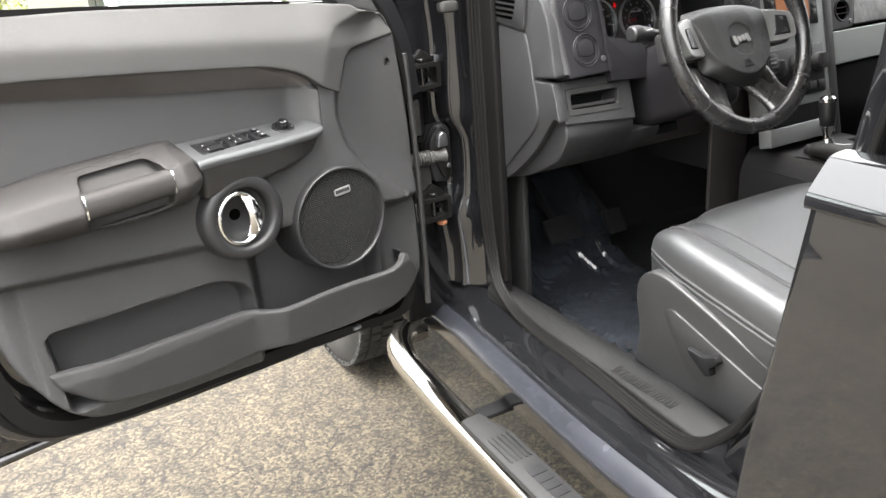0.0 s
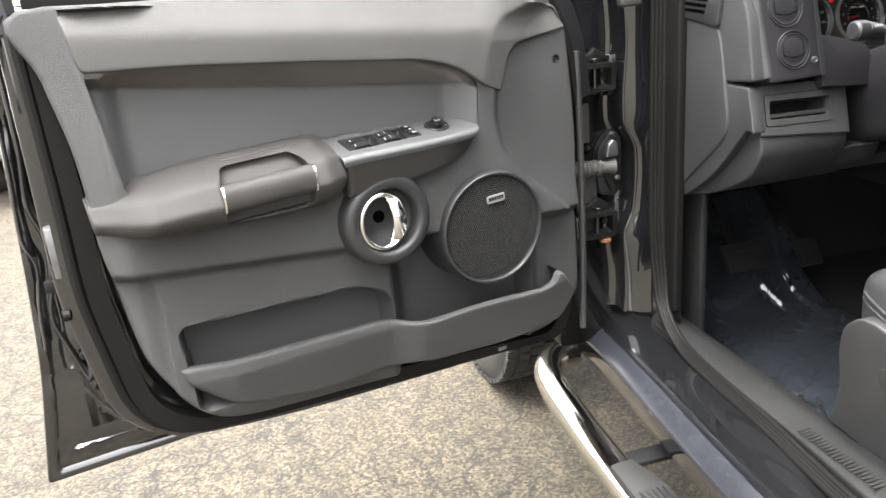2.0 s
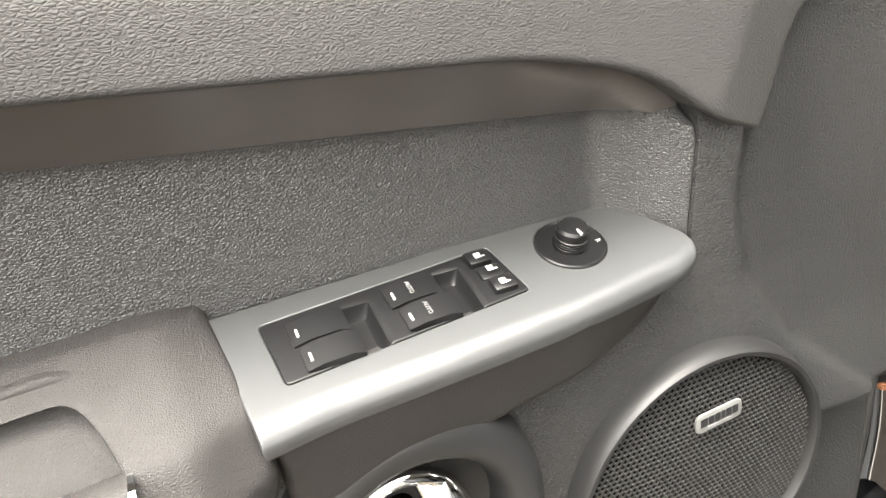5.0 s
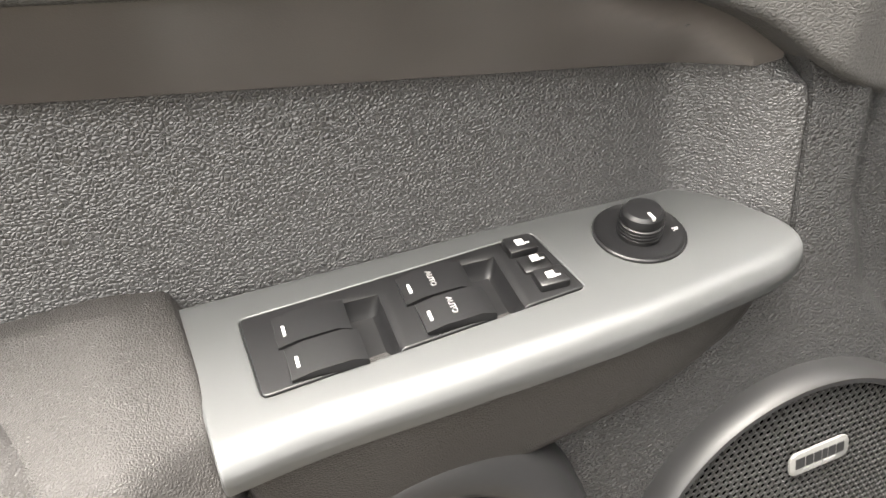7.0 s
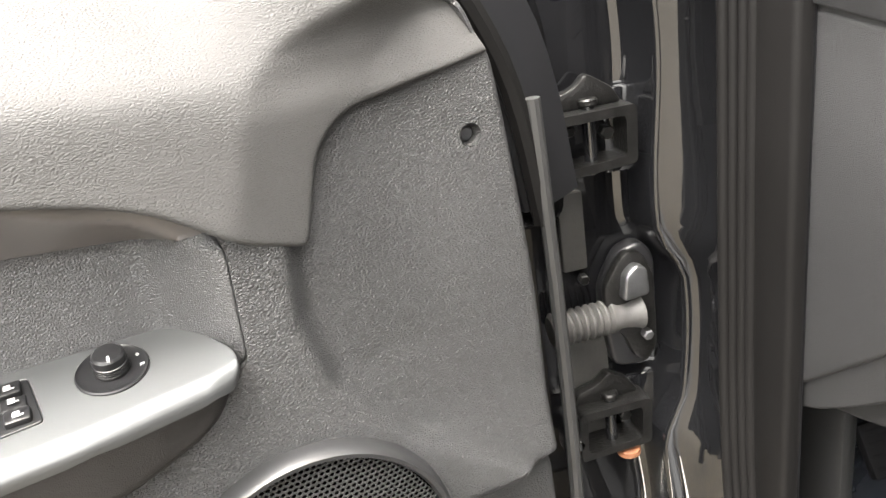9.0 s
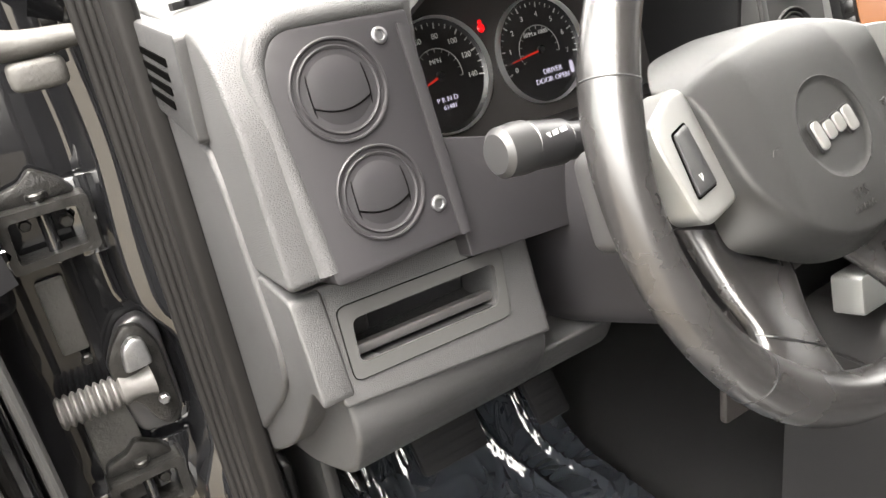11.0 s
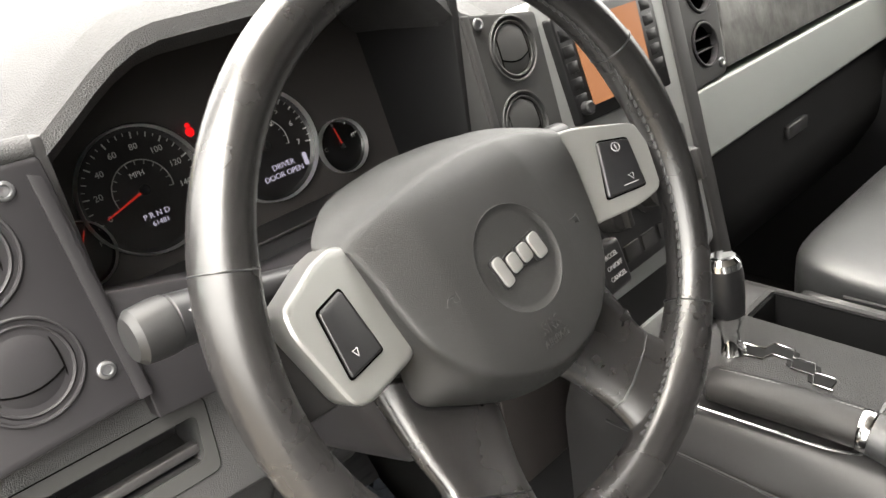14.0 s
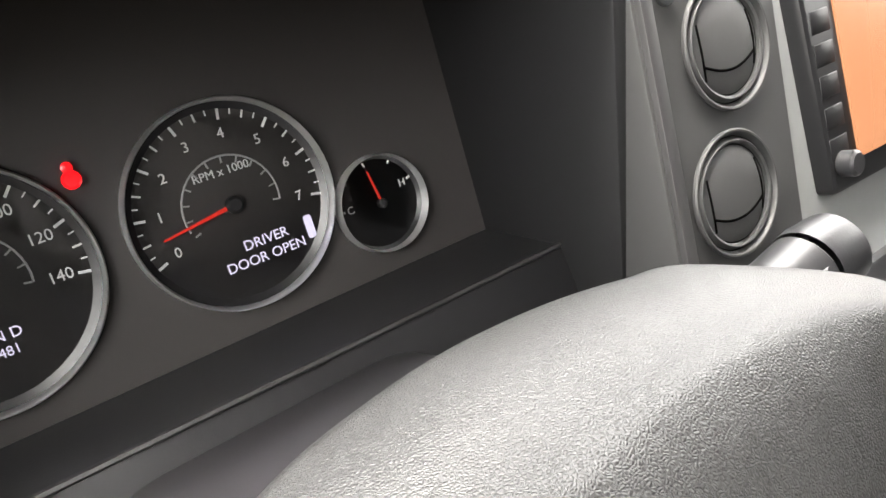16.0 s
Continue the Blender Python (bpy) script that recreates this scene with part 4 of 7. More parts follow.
part("tub", join(box(0.05, 1.52, -1.6, 0.35, 0.36, 0.40, 0), box(0.05, 1.52, 0.33, 0.37, 0.36, 1.2, 0), box(1.50, 1.54, -1.6, 0.35, 0.36, 1.15, 0), box(0.05, 1.52, -1.64, -1.6, 0.36, 1.2, 0)), CARPET, body, "black carpeted floor and bulkhead")
# unseen roof, added to darken the cabin; front edge set back for light
part("unseen_roof", box(0.06, 1.50, -1.64, -0.44, 1.80, 1.84, 0.02), PAINT, body)
# unseen liner, added to bounce light onto upward faces
part("bounce_liner", box(0.08, 1.48, -1.62, -0.46, 1.775, 1.798, 0.008), LINER, body, "unseen pale headliner added to bounce light down")
# two unseen walls, added to keep light from behind off the wheel
part("unseen_rear_wall", box(0.06, 1.50, -1.66, -1.62, 1.18, 1.81, 0.01), CARPET, body, "unseen rear wall added to darken the cabin")
part("unseen_far_side", box(1.50, 1.54, -1.64, -0.98, 1.14, 1.81, 0.01), CARPET, body, "unseen far side wall added to darken the cabin")
part("centre_pillar", prism(rounded([(-1.22, 1.80), (-1.13, 1.80), (-1.08, 1.2), (-1.0, 0.75), (-0.90, 0.56), (-1.13, 0.5)], 0.02), -0.01, 0.07, 0.008, m=Matrix(((0, 1, 0, 0), (1, 0, 0, 0), (0, 0, 1, 0), (0, 0, 0, 1)))), PAINT, body, "black centre door pillar")
part("windscreen_pillar", sweep([(0.03, -0.02, 1.30), (0.10, -0.25, 1.55), (0.16, -0.45, 1.80)], disc(0.045, 10), up=(1, 0, 0)), PAINT, body)
part("rear_glass_pillar", box(1.46, 1.52, -0.95, -0.8, 1.15, 1.80, 0.01), PAINT, body)

# ---- rear door, closed ----
rear = thing("rear_door", "closed glossy black rear door reflecting the ground", "car door")
RD = rounded([(-1.086, 1.072), (-1.058, 0.905), (-1.018, 0.68), (-1.0, 0.50), (-1.9, 0.49), (-1.95, 1.072)], [0.012, 0.05, 0.05, 0.02, 0.05, 0.05])
SIDE = Matrix(((0, 1, 0, 0), (1, 0, 0, 0), (0, 0, 1, 0), (0, 0, 0, 1)))
part("door_skin", prism(RD, -0.102, -0.005, 0.022, 5, m=SIDE), PAINT, rear, "glossy black rear door skin")
part("belt_ledge", prism(rounded([(-0.1035, 1.050), (-0.1025, 1.066), (-0.066, 1.104), (-0.036, 1.106), (-0.036, 1.050)], [0.004, 0.008, 0.008, 0.004, 0.002]), -1.90, -1.078, 0.006, 3), PAINT, rear, "glossy sloping shoulder under the rear window")
part("rear_window", box(-0.042, -0.036, -1.88, -1.21, 1.09, 1.62, 0), material("dark window glass", (0.01, 0.012, 0.012), 0.04, var=0.05), rear, "dark tinted rear window")
part("window_frame", sweep([(-0.035, -1.190, 1.09), (-0.03, -1.215, 1.40), (-0.01, -1.25, 1.75)], rounded([(-0.03, -0.02), (0.03, -0.02), (0.03, 0.02), (-0.03, 0.02)], 0.008), up=(1, 0, 0)), PAINT, rear)
part("lower_moulding", sweep([(-0.088, -0.995, 0.535), (-0.092, -1.9, 0.53)], rounded([(-0.01, -0.03), (0.012, -0.03), (0.012, 0.03), (-0.01, 0.03)], 0.006)), PAINT, rear)

# ---- running board ----
board = thing("running_board", "polished steel tube step with a black ribbed tread pad", "running board")
TUBE = curve([(-0.03, 0.165, 0.355), (-0.085, 0.145, 0.362), (-0.130, 0.085, 0.368), (-0.152, 0.0, 0.370), (-0.163, -0.15, 0.370), (-0.170, -0.35, 0.370), (-0.178, -0.8, 0.370), (-0.188, -1.5, 0.370)], 6)
part("tube", sweep(TUBE, disc(0.036, 24), up=(0, 0, 1)), STEEL, board, "polished steel tube")
pad_rows = bmesh.new()
rows = []
for k in range(25):
    y = -0.375 - k * 0.045
    grow = float(sstep(-0.37, -0.46, y))
    cx = float(np.interp(y, (-1.5, -0.8, -0.35), (-0.188, -0.178, -0.170)))
    prof = [(-0.026, 0.3985), (-0.024, 0.4085), (-0.012, 0.412 + 0.002 * grow), (0.020, 0.412 + 0.002 * grow), (0.022 + 0.024 * grow, 0.408), (0.024 + 0.028 * grow, 0.398 - 0.004 * grow), (0.02, 0.392)]
    rows.append([pad_rows.verts.new((cx + x, y, z)) for x, z in prof])
for a, b in zip(rows, rows[1:]):
    for i in range(len(a)):
        j = (i + 1) % len(a)
        pad_rows.faces.new((a[i], a[j], b[j], b[i]))
pad_rows.faces.new(rows[0])
part("tread_pad", pad_rows, STEP, board, "black moulded tread pad", smooth=40)
for k in range(5):
    part("tread_groove", box(-0.188 + k * 0.0115, -0.183 + k * 0.0115, -0.56, -0.47, 0.4125, 0.4165, 0.001), BLACK, board)
bars("tread_mark", [0.026, 0.018, 0.018, 0.018], 0.034, 0.006, BLACK, board, basis((-0.160, -0.640, 0.4142), (0, -1, 0), (1, 0, 0), (0, 0, 1)), 0.0015)
part("bracket", box(-0.17, 0.0, -0.322, -0.278, 0.345, 0.356, 0.002), MATT, board, "black mounting bracket")

# ---- ground ----
def asphalt():
    m = bpy.data.materials.new("worn pale asphalt")
    m.use_nodes = True
    nt = m.node_tree
    b = nt.nodes["Principled BSDF"]
    tc = nt.nodes.new("ShaderNodeTexCoord")
    def node(t, **k):
        n = nt.nodes.new(t)
        for a, v in k.items():
            n.inputs[a].default_value = v
        nt.links.new(tc.outputs["Object"], n.inputs["Vector"])
        return n
    chips = node("ShaderNodeTexVoronoi", Scale=135.0)
    fine = node("ShaderNodeTexNoise", Scale=300.0, Detail=4.0)
    big = node("ShaderNodeTexNoise", Scale=1.6, Detail=6.0)
    ramp = nt.nodes.new("ShaderNodeValToRGB")
    ramp.color_ramp.elements[0].color = (0.009, 0.0075, 0.0055, 1)
    ramp.color_ramp.elements[1].color = (0.092, 0.074, 0.046, 1)
    e = ramp.color_ramp.elements.new(0.45)
    e.color = (0.031, 0.0248, 0.0156, 1)
    bw = nt.nodes.new("ShaderNodeSeparateColor")
    nt.links.new(chips.outputs["Color"], bw.inputs["Color"])
    s = nt.nodes.new("ShaderNodeMath")
    s.operation = "MULTIPLY_ADD"
    nt.links.new(fine.outputs["Fac"], s.inputs[0])
    s.inputs[1].default_value = 0.7
    nt.links.new(bw.outputs["Red"], s.inputs[2])
    s2 = nt.nodes.new("ShaderNodeMath")
    s2.operation = "MULTIPLY_ADD"
    nt.links.new(s.outputs[0], s2.inputs[0])
    s2.inputs[1].default_value = 0.85
    s2.inputs[2].default_value = -0.20
    nt.links.new(s2.outputs[0], ramp.inputs["Fac"])
    # cracks: thin lines between warped cells
    warp = node("ShaderNodeTexNoise", Scale=4.0, Detail=6.0)
    add = nt.nodes.new("ShaderNodeVectorMath")
    add.operation = "MULTIPLY_ADD"
    nt.links.new(warp.outputs["Color"], add.inputs[0])
    add.inputs[1].default_value = (0.30, 0.30, 0.30)
    nt.links.new(tc.outputs["Object"], add.inputs[2])
    cell = nt.nodes.new("ShaderNodeTexVoronoi")
    cell.feature = "DISTANCE_TO_EDGE"
    cell.inputs["Scale"].default_value = 7.0
    nt.links.new(add.outputs[0], cell.inputs["Vector"])
    cr = nt.nodes.new("ShaderNodeMapRange")
    cr.inputs["From Min"].default_value, cr.inputs["From Max"].default_value = 0.006, 0.050
    cr.inputs["To Min"].default_value, cr.inputs["To Max"].default_value = 0.34, 1.0
    nt.links.new(cell.outputs["Distance"], cr.inputs["Value"])
    br = nt.nodes.new("ShaderNodeMapRange")
    br.inputs["To Min"].default_value, br.inputs["To Max"].default_value = 0.72, 1.25
    nt.links.new(big.outputs["Fac"], br.inputs["Value"])
    mul = nt.nodes.new("ShaderNodeMath")
    mul.operation = "MULTIPLY"
    patch = node("ShaderNodeTexNoise", Scale=2.6, Detail=5.0)
    pm = nt.nodes.new("ShaderNodeMapRange")
    pm.inputs["From Min"].default_value, pm.inputs["From Max"].default_value = 0.42, 0.56
    nt.links.new(patch.outputs["Fac"], pm.inputs["Value"])
    less = nt.nodes.new("ShaderNodeMath")
    less.operation = "SUBTRACT"
    less.inputs[1].default_value = 1.0
    nt.links.new(cr.outputs[0], less.inputs[0])
    keep = nt.nodes.new("ShaderNodeMath")
    keep.operation = "MULTIPLY_ADD"
    keep.inputs[2].default_value = 1.0
    nt.links.new(less.outputs[0], keep.inputs[0])
    nt.links.new(pm.outputs[0], keep.inputs[1])
    blot = node("ShaderNodeTexNoise", Scale=14.0, Detail=5.0)
    bm2 = nt.nodes.new("ShaderNodeMapRange")
    bm2.inputs["From Min"].default_value, bm2.inputs["From Max"].default_value = 0.35, 0.6
    bm2.inputs["To Min"].default_value, bm2.inputs["To Max"].default_value = 0.70, 1.10
    nt.links.new(blot.outputs["Fac"], bm2.inputs["Value"])
    mott = nt.nodes.new("ShaderNodeMath")
    mott.operation = "MULTIPLY"
    nt.links.new(keep.outputs[0], mott.inputs[0])
    nt.links.new(bm2.outputs[0], mott.inputs[1])
    nt.links.new(mott.outputs[0], mul.inputs[0])
    nt.links.new(br.outputs[0], mul.inputs[1])
    col = nt.nodes.new("ShaderNodeVectorMath")
    col.operation = "SCALE"
    nt.links.new(ramp.outputs["Color"], col.inputs[0])
    nt.links.new(mul.outputs[0], col.inputs["Scale"])
    nt.links.new(col.outputs[0], b.inputs["Base Color"])
    b.inputs["Roughness"].default_value = 0.85
    bump = nt.nodes.new("ShaderNodeBump")
    bump.inputs["Strength"].default_value, bump.inputs["Distance"].default_value = 1.0, 0.004
    nt.links.new(s.outputs[0], bump.inputs["Height"])
    nt.links.new(bump.outputs["Normal"], b.inputs["Normal"])
    return m


ground = bmesh.new()
bmesh.ops.create_grid(ground, x_segments=2, y_segments=2, size=300)
tagged(part("ground", ground, asphalt()), "worn pale brown asphalt with fine cracks", "ground", kind="structure")

# ---- front wheel ----
fw = thing("front_wheel", "black off-road tyre of the front wheel", "car wheel", m=pose(0.0, 0.80, 0.385))
XA = basis((0, 0, 0), (0, 0, 1), (0, 1, 0), (-1, 0, 0))
part("tyre", lathe([(0.235, 0.10), (0.25, 0.115), (0.30, 0.124), (0.345, 0.120), (0.37, 0.108), (0.376, 0.095), (0.378, 0.0), (0.376, -0.095), (0.37, -0.108), (0.345, -0.12), (0.25, -0.115), (0.235, -0.10)], 72, m=XA), RUBBER, fw, "black tyre with a blocky tread")
blocks = []
for i in range(60):
    for j, x in enumerate((-0.098, -0.058, -0.019, 0.019, 0.058, 0.098)):
        a = 2 * math.pi * (i + 0.5 * (j % 2) + 0.1 * j) / 60
        blocks.append(box(x - 0.0165, x + 0.0165, -0.0145, 0.0145, 0.372, 0.387, 0, m=Matrix.Rotation(a, 4, "X")))
tb = join(*blocks)
tagged(part("tread", tb, RUBBER, fw), kind="stuff")
part("rim", lathe([(0.236, 0.10), (0.228, 0.105), (0.215, 0.09), (0.20, 0.06), (0.06, 0.07), (0.0, 0.075)], 48, m=XA), SILVER, fw, "silver alloy rim")

# ---- dashboard ----
DT = radians(14.5)
dash = thing("dashboard", "dark grey moulded dashboard with round air vents", "dashboard")


def tilted(x0, y0, z0, a=DT):
    """A panel's pose: its x runs to the car's left, its y out of the panel, its z up along it."""
    return basis((x0, y0, z0), (-1, 0, 0), (0, -math.cos(a), math.sin(a)), (0, math.sin(a), math.cos(a)))


def flat(pts, x0, z0, a=DT):
    return [(x0 - x, (z - z0) / math.cos(a)) for x, z in pts]


XPRISM = Matrix(((0, 1, 0, 0), (1, 0, 0, 0), (0, 0, 1, 0), (0, 0, 0, 1)))
# upper body: a long pad under the windscreen, cut by the cluster's hood
part("top_pad", prism(rounded([(-0.31, 1.245), (-0.26, 1.266), (-0.16, 1.272), (0.10, 1.275), (0.40, 1.275), (0.40, 1.16), (-0.15, 1.15), (-0.31, 1.20)], [0.02, 0.03, 0.05, 0.1, 0.02, 0.01, 0.02, 0.02]), 0.0725, 0.215, 0.012, 3, m=XPRISM), DASH, dash, "grained dash top by the door, pale under the windscreen")
part("far_pad", prism(rounded([(-0.33, 1.225), (-0.26, 1.268), (0.10, 1.275), (0.40, 1.275), (0.40, 1.16), (-0.15, 1.10), (-0.33, 1.165)], [0.03, 0.06, 0.1, 0.02, 0.01, 0.02, 0.02]), 0.565, 1.50, 0.012, 3, m=XPRISM), DASH, dash, "grained dash top towards the passenger")


def hood(x):
    return 1.262 + 0.062 * float(sstep(0.17, 0.30, x)) - 0.060 * float(sstep(0.50, 0.585, x))


hd = bmesh.new()
rows = []
for k in range(31):
    x = 0.10 + k * 0.50 / 30
    h = hood(x)
    rows.append([hd.verts.new((x, y, z)) for y, z in ((0.40, 1.279), (0.0, h + 0.004), (-0.22, h + 0.003), (-0.315, h - 0.006), (-0.342, h - 0.017), (-0.345, h - 0.028), (-0.333, h - 0.038), (-0.25, h - 0.042), (-0.205, h - 0.046))])
for a, b in zip(rows, rows[1:]):
    for i in range(len(a) - 1):
        hd.faces.new((a[i], a[i + 1], b[i + 1], b[i]))
part("cluster_hood", hd, DASH, dash, "grained hood over the instruments", smooth=50)
# end block beside the door
part("end_block", prism(rounded([(-0.382, 1.098), (-0.358, 1.215), (-0.325, 1.262), (-0.12, 1.27), (-0.12, 1.10), (-0.30, 1.092)], [0.008, 0.03, 0.03, 0.02, 0.01, 0.02]), 0.070, 0.112, 0.014, 4, m=XPRISM), DASH, dash, "grained grey dash corner")
part("cap_backing", box(0.0675, 0.10, -0.278, 0.02, 1.10, 1.262, 0.004), DASHLOW, dash)
part("end_cap", prism(rounded([(-0.02, 1.206), (-0.14, 1.2015), (-0.284, 1.182), (-0.294, 1.158), (-0.310, 1.084), (-0.322, 1.028), (-0.318, 1.000), (-0.296, 0.975), (-0.172, 0.870), (-0.086, 0.827), (-0.02, 0.84)], [0.01, 0.04, 0.006, 0.01, 0.03, 0.03, 0.02, 0.02, 0.03, 0.02, 0.01]), 0.066, 0.085, 0.004, 3, m=XPRISM), DASHLOW, dash, "smooth grey side cap with a pale edge line")
part("cap_shoulder", prism(rounded([(-0.05, 1.21), (-0.27, 1.196), (-0.315, 1.10), (-0.335, 1.03), (-0.31, 0.965), (-0.18, 0.858), (-0.06, 0.82)], [0.01, 0.02, 0.03, 0.04, 0.03, 0.03, 0.01]), 0.078, 0.14, 0.006, 3, m=XPRISM), DASHLOW, dash)
gr = part("side_grille", prism(rounded([(-0.06, 1.208), (-0.15, 1.2035), (-0.286, 1.185), (-0.300, 1.262), (-0.06, 1.275)], 0.006), 0.062, 0.080, 0.003, m=XPRISM), DASHLOW, dash, "slotted demister grille")
for k in range(4):
    y0, z0 = -0.175 - 0.004 * k, 1.215 + 0.0105 * k
    # slots are black slivers, their shade put into the colour
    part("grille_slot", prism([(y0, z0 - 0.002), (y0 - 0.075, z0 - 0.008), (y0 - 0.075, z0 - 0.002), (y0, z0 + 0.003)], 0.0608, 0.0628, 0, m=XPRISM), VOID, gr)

# left vent panel
VO = (0.152, -0.3665, 1.178)
VM = tilted(*VO)
vp = part("vent_panel", prism(rounded(flat([(0.096, 1.232), (0.110, 1.256), (0.207, 1.252), (0.209, 1.097), (0.100, 1.094)], VO[0], VO[2]), [0.015, 0.02, 0.004, 0.004, 0.006]), -0.05, 0.0, 0.002), PANELSHADED, dash, "satin dark panel with two round vents", m=VM)
part("panel_edge", prism(rounded(flat([(0.196, 1.244), (0.204, 1.240), (0.207, 1.097), (0.199, 1.097)], VO[0], VO[2]), 0.001), -0.01, 0.0025, 0.001), PANELSHADED, vp)


def air_vent(x, z, r, o, parent, mat=None):
    """A round closed vent: ring, dished collar and a ball with its louvre lines."""
    lx, lz = flat([(x, z)], o[0], o[2])[0]
    at = basis((lx, 0, lz), (1, 0, 0), (0, 0, -1), (0, 1, 0))
    v = part("air_vent", lathe([(r, 0.0), (r, 0.0012), (r * 0.975, 0.0020), (r * 0.945, 0.0018), (r * 0.915, -0.0005), (r * 0.88, -0.0022), (r * 0.855, 0.0), (r * 0.82, 0.0012), (r * 0.78, 0.0006), (r * 0.76, -0.006)], 56), mat or SATIN, parent, "round dark air vent", m=at)
    part("vent_ball", lathe([(r * 0.765, -0.006), (r * 0.75, -0.001), (r * 0.6, 0.0006), (r * 0.3, 0.0012), (0, 0.0014)], 48), mat or SATIN, v)
    q = r * 0.74

    def skin(x, y):
        return float(np.interp(math.hypot(x, y) / r, (0, 0.3, 0.6, 0.75, 0.765), (0.0014, 0.0012, 0.0006, -0.001, -0.006))) + 0.0001

    lines = []
    for sx in (-1, 1):
        pts = [(sx * r * (0.61 - 0.03 * t * t), r * (0.42 * t + 0.02)) for t in (-1, -0.5, 0, 0.5, 1)]
        lines.append(sweep([(x, y, skin(x, y)) for x, y in pts], disc(0.00055, 6), up=(0, 0, 1)))
    lines.append(sweep([(r * 0.752 * math.cos(a), r * 0.752 * math.sin(a), skin(r * 0.752, 0)) for a in (2 * math.pi * i / 48 for i in range(48))], disc(0.0006, 6), closed=True, up=(0, 0, 1)))
    pts = [(q * t * 0.80, q * (0.30 + 0.22 * (1 - t * t))) for t in (i / 8 - 1 for i in range(17))]
    lines.append(sweep([(x, y, skin(x, y)) for x, y in pts], disc(0.00060, 6), up=(0, 0, 1)))
    lines.append(sweep([(r * 0.885 * math.cos(a), r * 0.885 * math.sin(a), -0.0022) for a in (2 * math.pi * i / 48 for i in range(48))], disc(0.0006, 6), closed=True, up=(0, 0, 1)))
    part("vent_line", join(*lines), VOID, v)
    return v


air_vent(0.143, 1.2125, 0.0345, VO, vp, PANELSHADED)
air_vent(0.150, 1.143, 0.0325, VO, vp, PANELSHADED)


def panel_screw(x, z, o, parent):
    lx, lz = flat([(x, z)], o[0], o[2])[0]
    s = part("panel_screw", lathe([(0.0060, 0.0), (0.0056, 0.0014), (0.0044, 0.0020), (0.0036, 0.0020), (0.0030, 0.0004), (0, 0.0004)], 20), ZINC, parent, "small bright screw head", m=basis((lx, 0, lz), (1, 0, 0), (0, 0, -1), (0, 1, 0)))
    return s


part("panel_brow", sweep([VM @ Vector((x, -0.0072, z)) for x, z in [tuple(q) for q in curve(flat([(0.100, 1.104), (0.0965, 1.160), (0.0935, 1.222), (0.0985, 1.246), (0.116, 1.259), (0.160, 1.260), (0.206, 1.257)], VO[0], VO[2]), 6)]], disc(0.0085, 14), up=(0, -1, 0.25)), DASH, dash, "soft raised rim round the vent panel")
for k in range(13):
    part("demister_slot", box(-0.0016, 0.0016, -0.012, 0.012, -0.004, 0.0016, 0, m=pose(0.095 + 0.0115 * k, -0.205 + 0.0115 * k, 1.2745, 0, 0, -45)), MATT, dash)
panel_screw(0.182, 1.239, VO, vp)
panel_screw(0.189, 1.123, VO, vp)

# lower panel with its coin tray
LT = radians(18)
LO = (0.165, -0.378, 1.048)
LM2 = tilted(*LO, LT)
TRAY = flat([(0.1090, 1.0612), (0.2309, 1.0582), (0.2242, 1.0279), (0.1053, 1.0315)], LO[0], LO[2], LT)
TRAYRIM = rounded(flat([(0.1004, 1.0713), (0.2404, 1.0674), (0.2315, 1.0173), (0.0973, 1.0213)], LO[0], LO[2], LT), 0.007)
part("lower_panel", relief(rounded(flat([(0.080, 1.090), (0.267, 1.084), (0.263, 0.992), (0.085, 1.006)], LO[0], LO[2], LT), [0.006, 0.008, 0.003, 0.006]), lambda x, z: 0.0 * x, 0.004, 0.003, 0.05, holes=[rounded(TRAY, 0.006)]), DASHLOW, dash, "lower dash panel with an open coin tray", m=LM2)
part("tray_rim", frame_prism(TRAYRIM, rounded(TRAY, 0.006), -0.002, 0.0016), PANELLIT, dash, "smooth flat tray rim", m=LM2)
part("tray_groove", sweep([(x, 0.0006, z) for x, z in TRAYRIM], disc(0.0008, 6), closed=True, up=(0, 1, 0)), VOID, dash, m=LM2)
part("tray_box", join(prism(TRAY, -0.06, -0.055, 0), prism(flat([(0.10, 1.0315), (0.231, 1.0285), (0.228, 1.024), (0.10, 1.026)], LO[0], LO[2], LT), -0.06, -0.002, 0), prism(flat([(0.104, 1.066), (0.236, 1.063), (0.236, 1.059), (0.104, 1.062)], LO[0], LO[2], LT), -0.06, -0.002, 0)), MATT, dash, "dark inside of the coin tray", m=LM2)
part("tray_lip", prism(rounded(flat([(0.108, 1.0415), (0.227, 1.0385), (0.2255, 1.0315), (0.107, 1.0345)], LO[0], LO[2], LT), 0.003), -0.022, -0.008, 0.002), SATIN, dash, m=LM2)
part("knee_panel", prism(rounded([(-0.380, 1.022), (-0.3935, 0.978), (-0.362, 0.925), (-0.24, 0.865), (-0.10, 0.84), (-0.10, 1.022)], [0.004, 0.03, 0.05, 0.06, 0.01, 0.01]), 0.088, 0.263, 0.006, 3, m=XPRISM), DASHLOW, dash, "dark knee panel under the column")
part("knee_return", prism(rounded([(-0.376, 0.962), (-0.360, 0.925), (-0.24, 0.866), (-0.10, 0.842), (-0.10, 0.955)], [0.006, 0.04, 0.05, 0.01, 0.01]), 0.2625, 0.350, 0.005, 3, m=XPRISM), DASHLOW, dash, "end of the knee panel beneath the column")
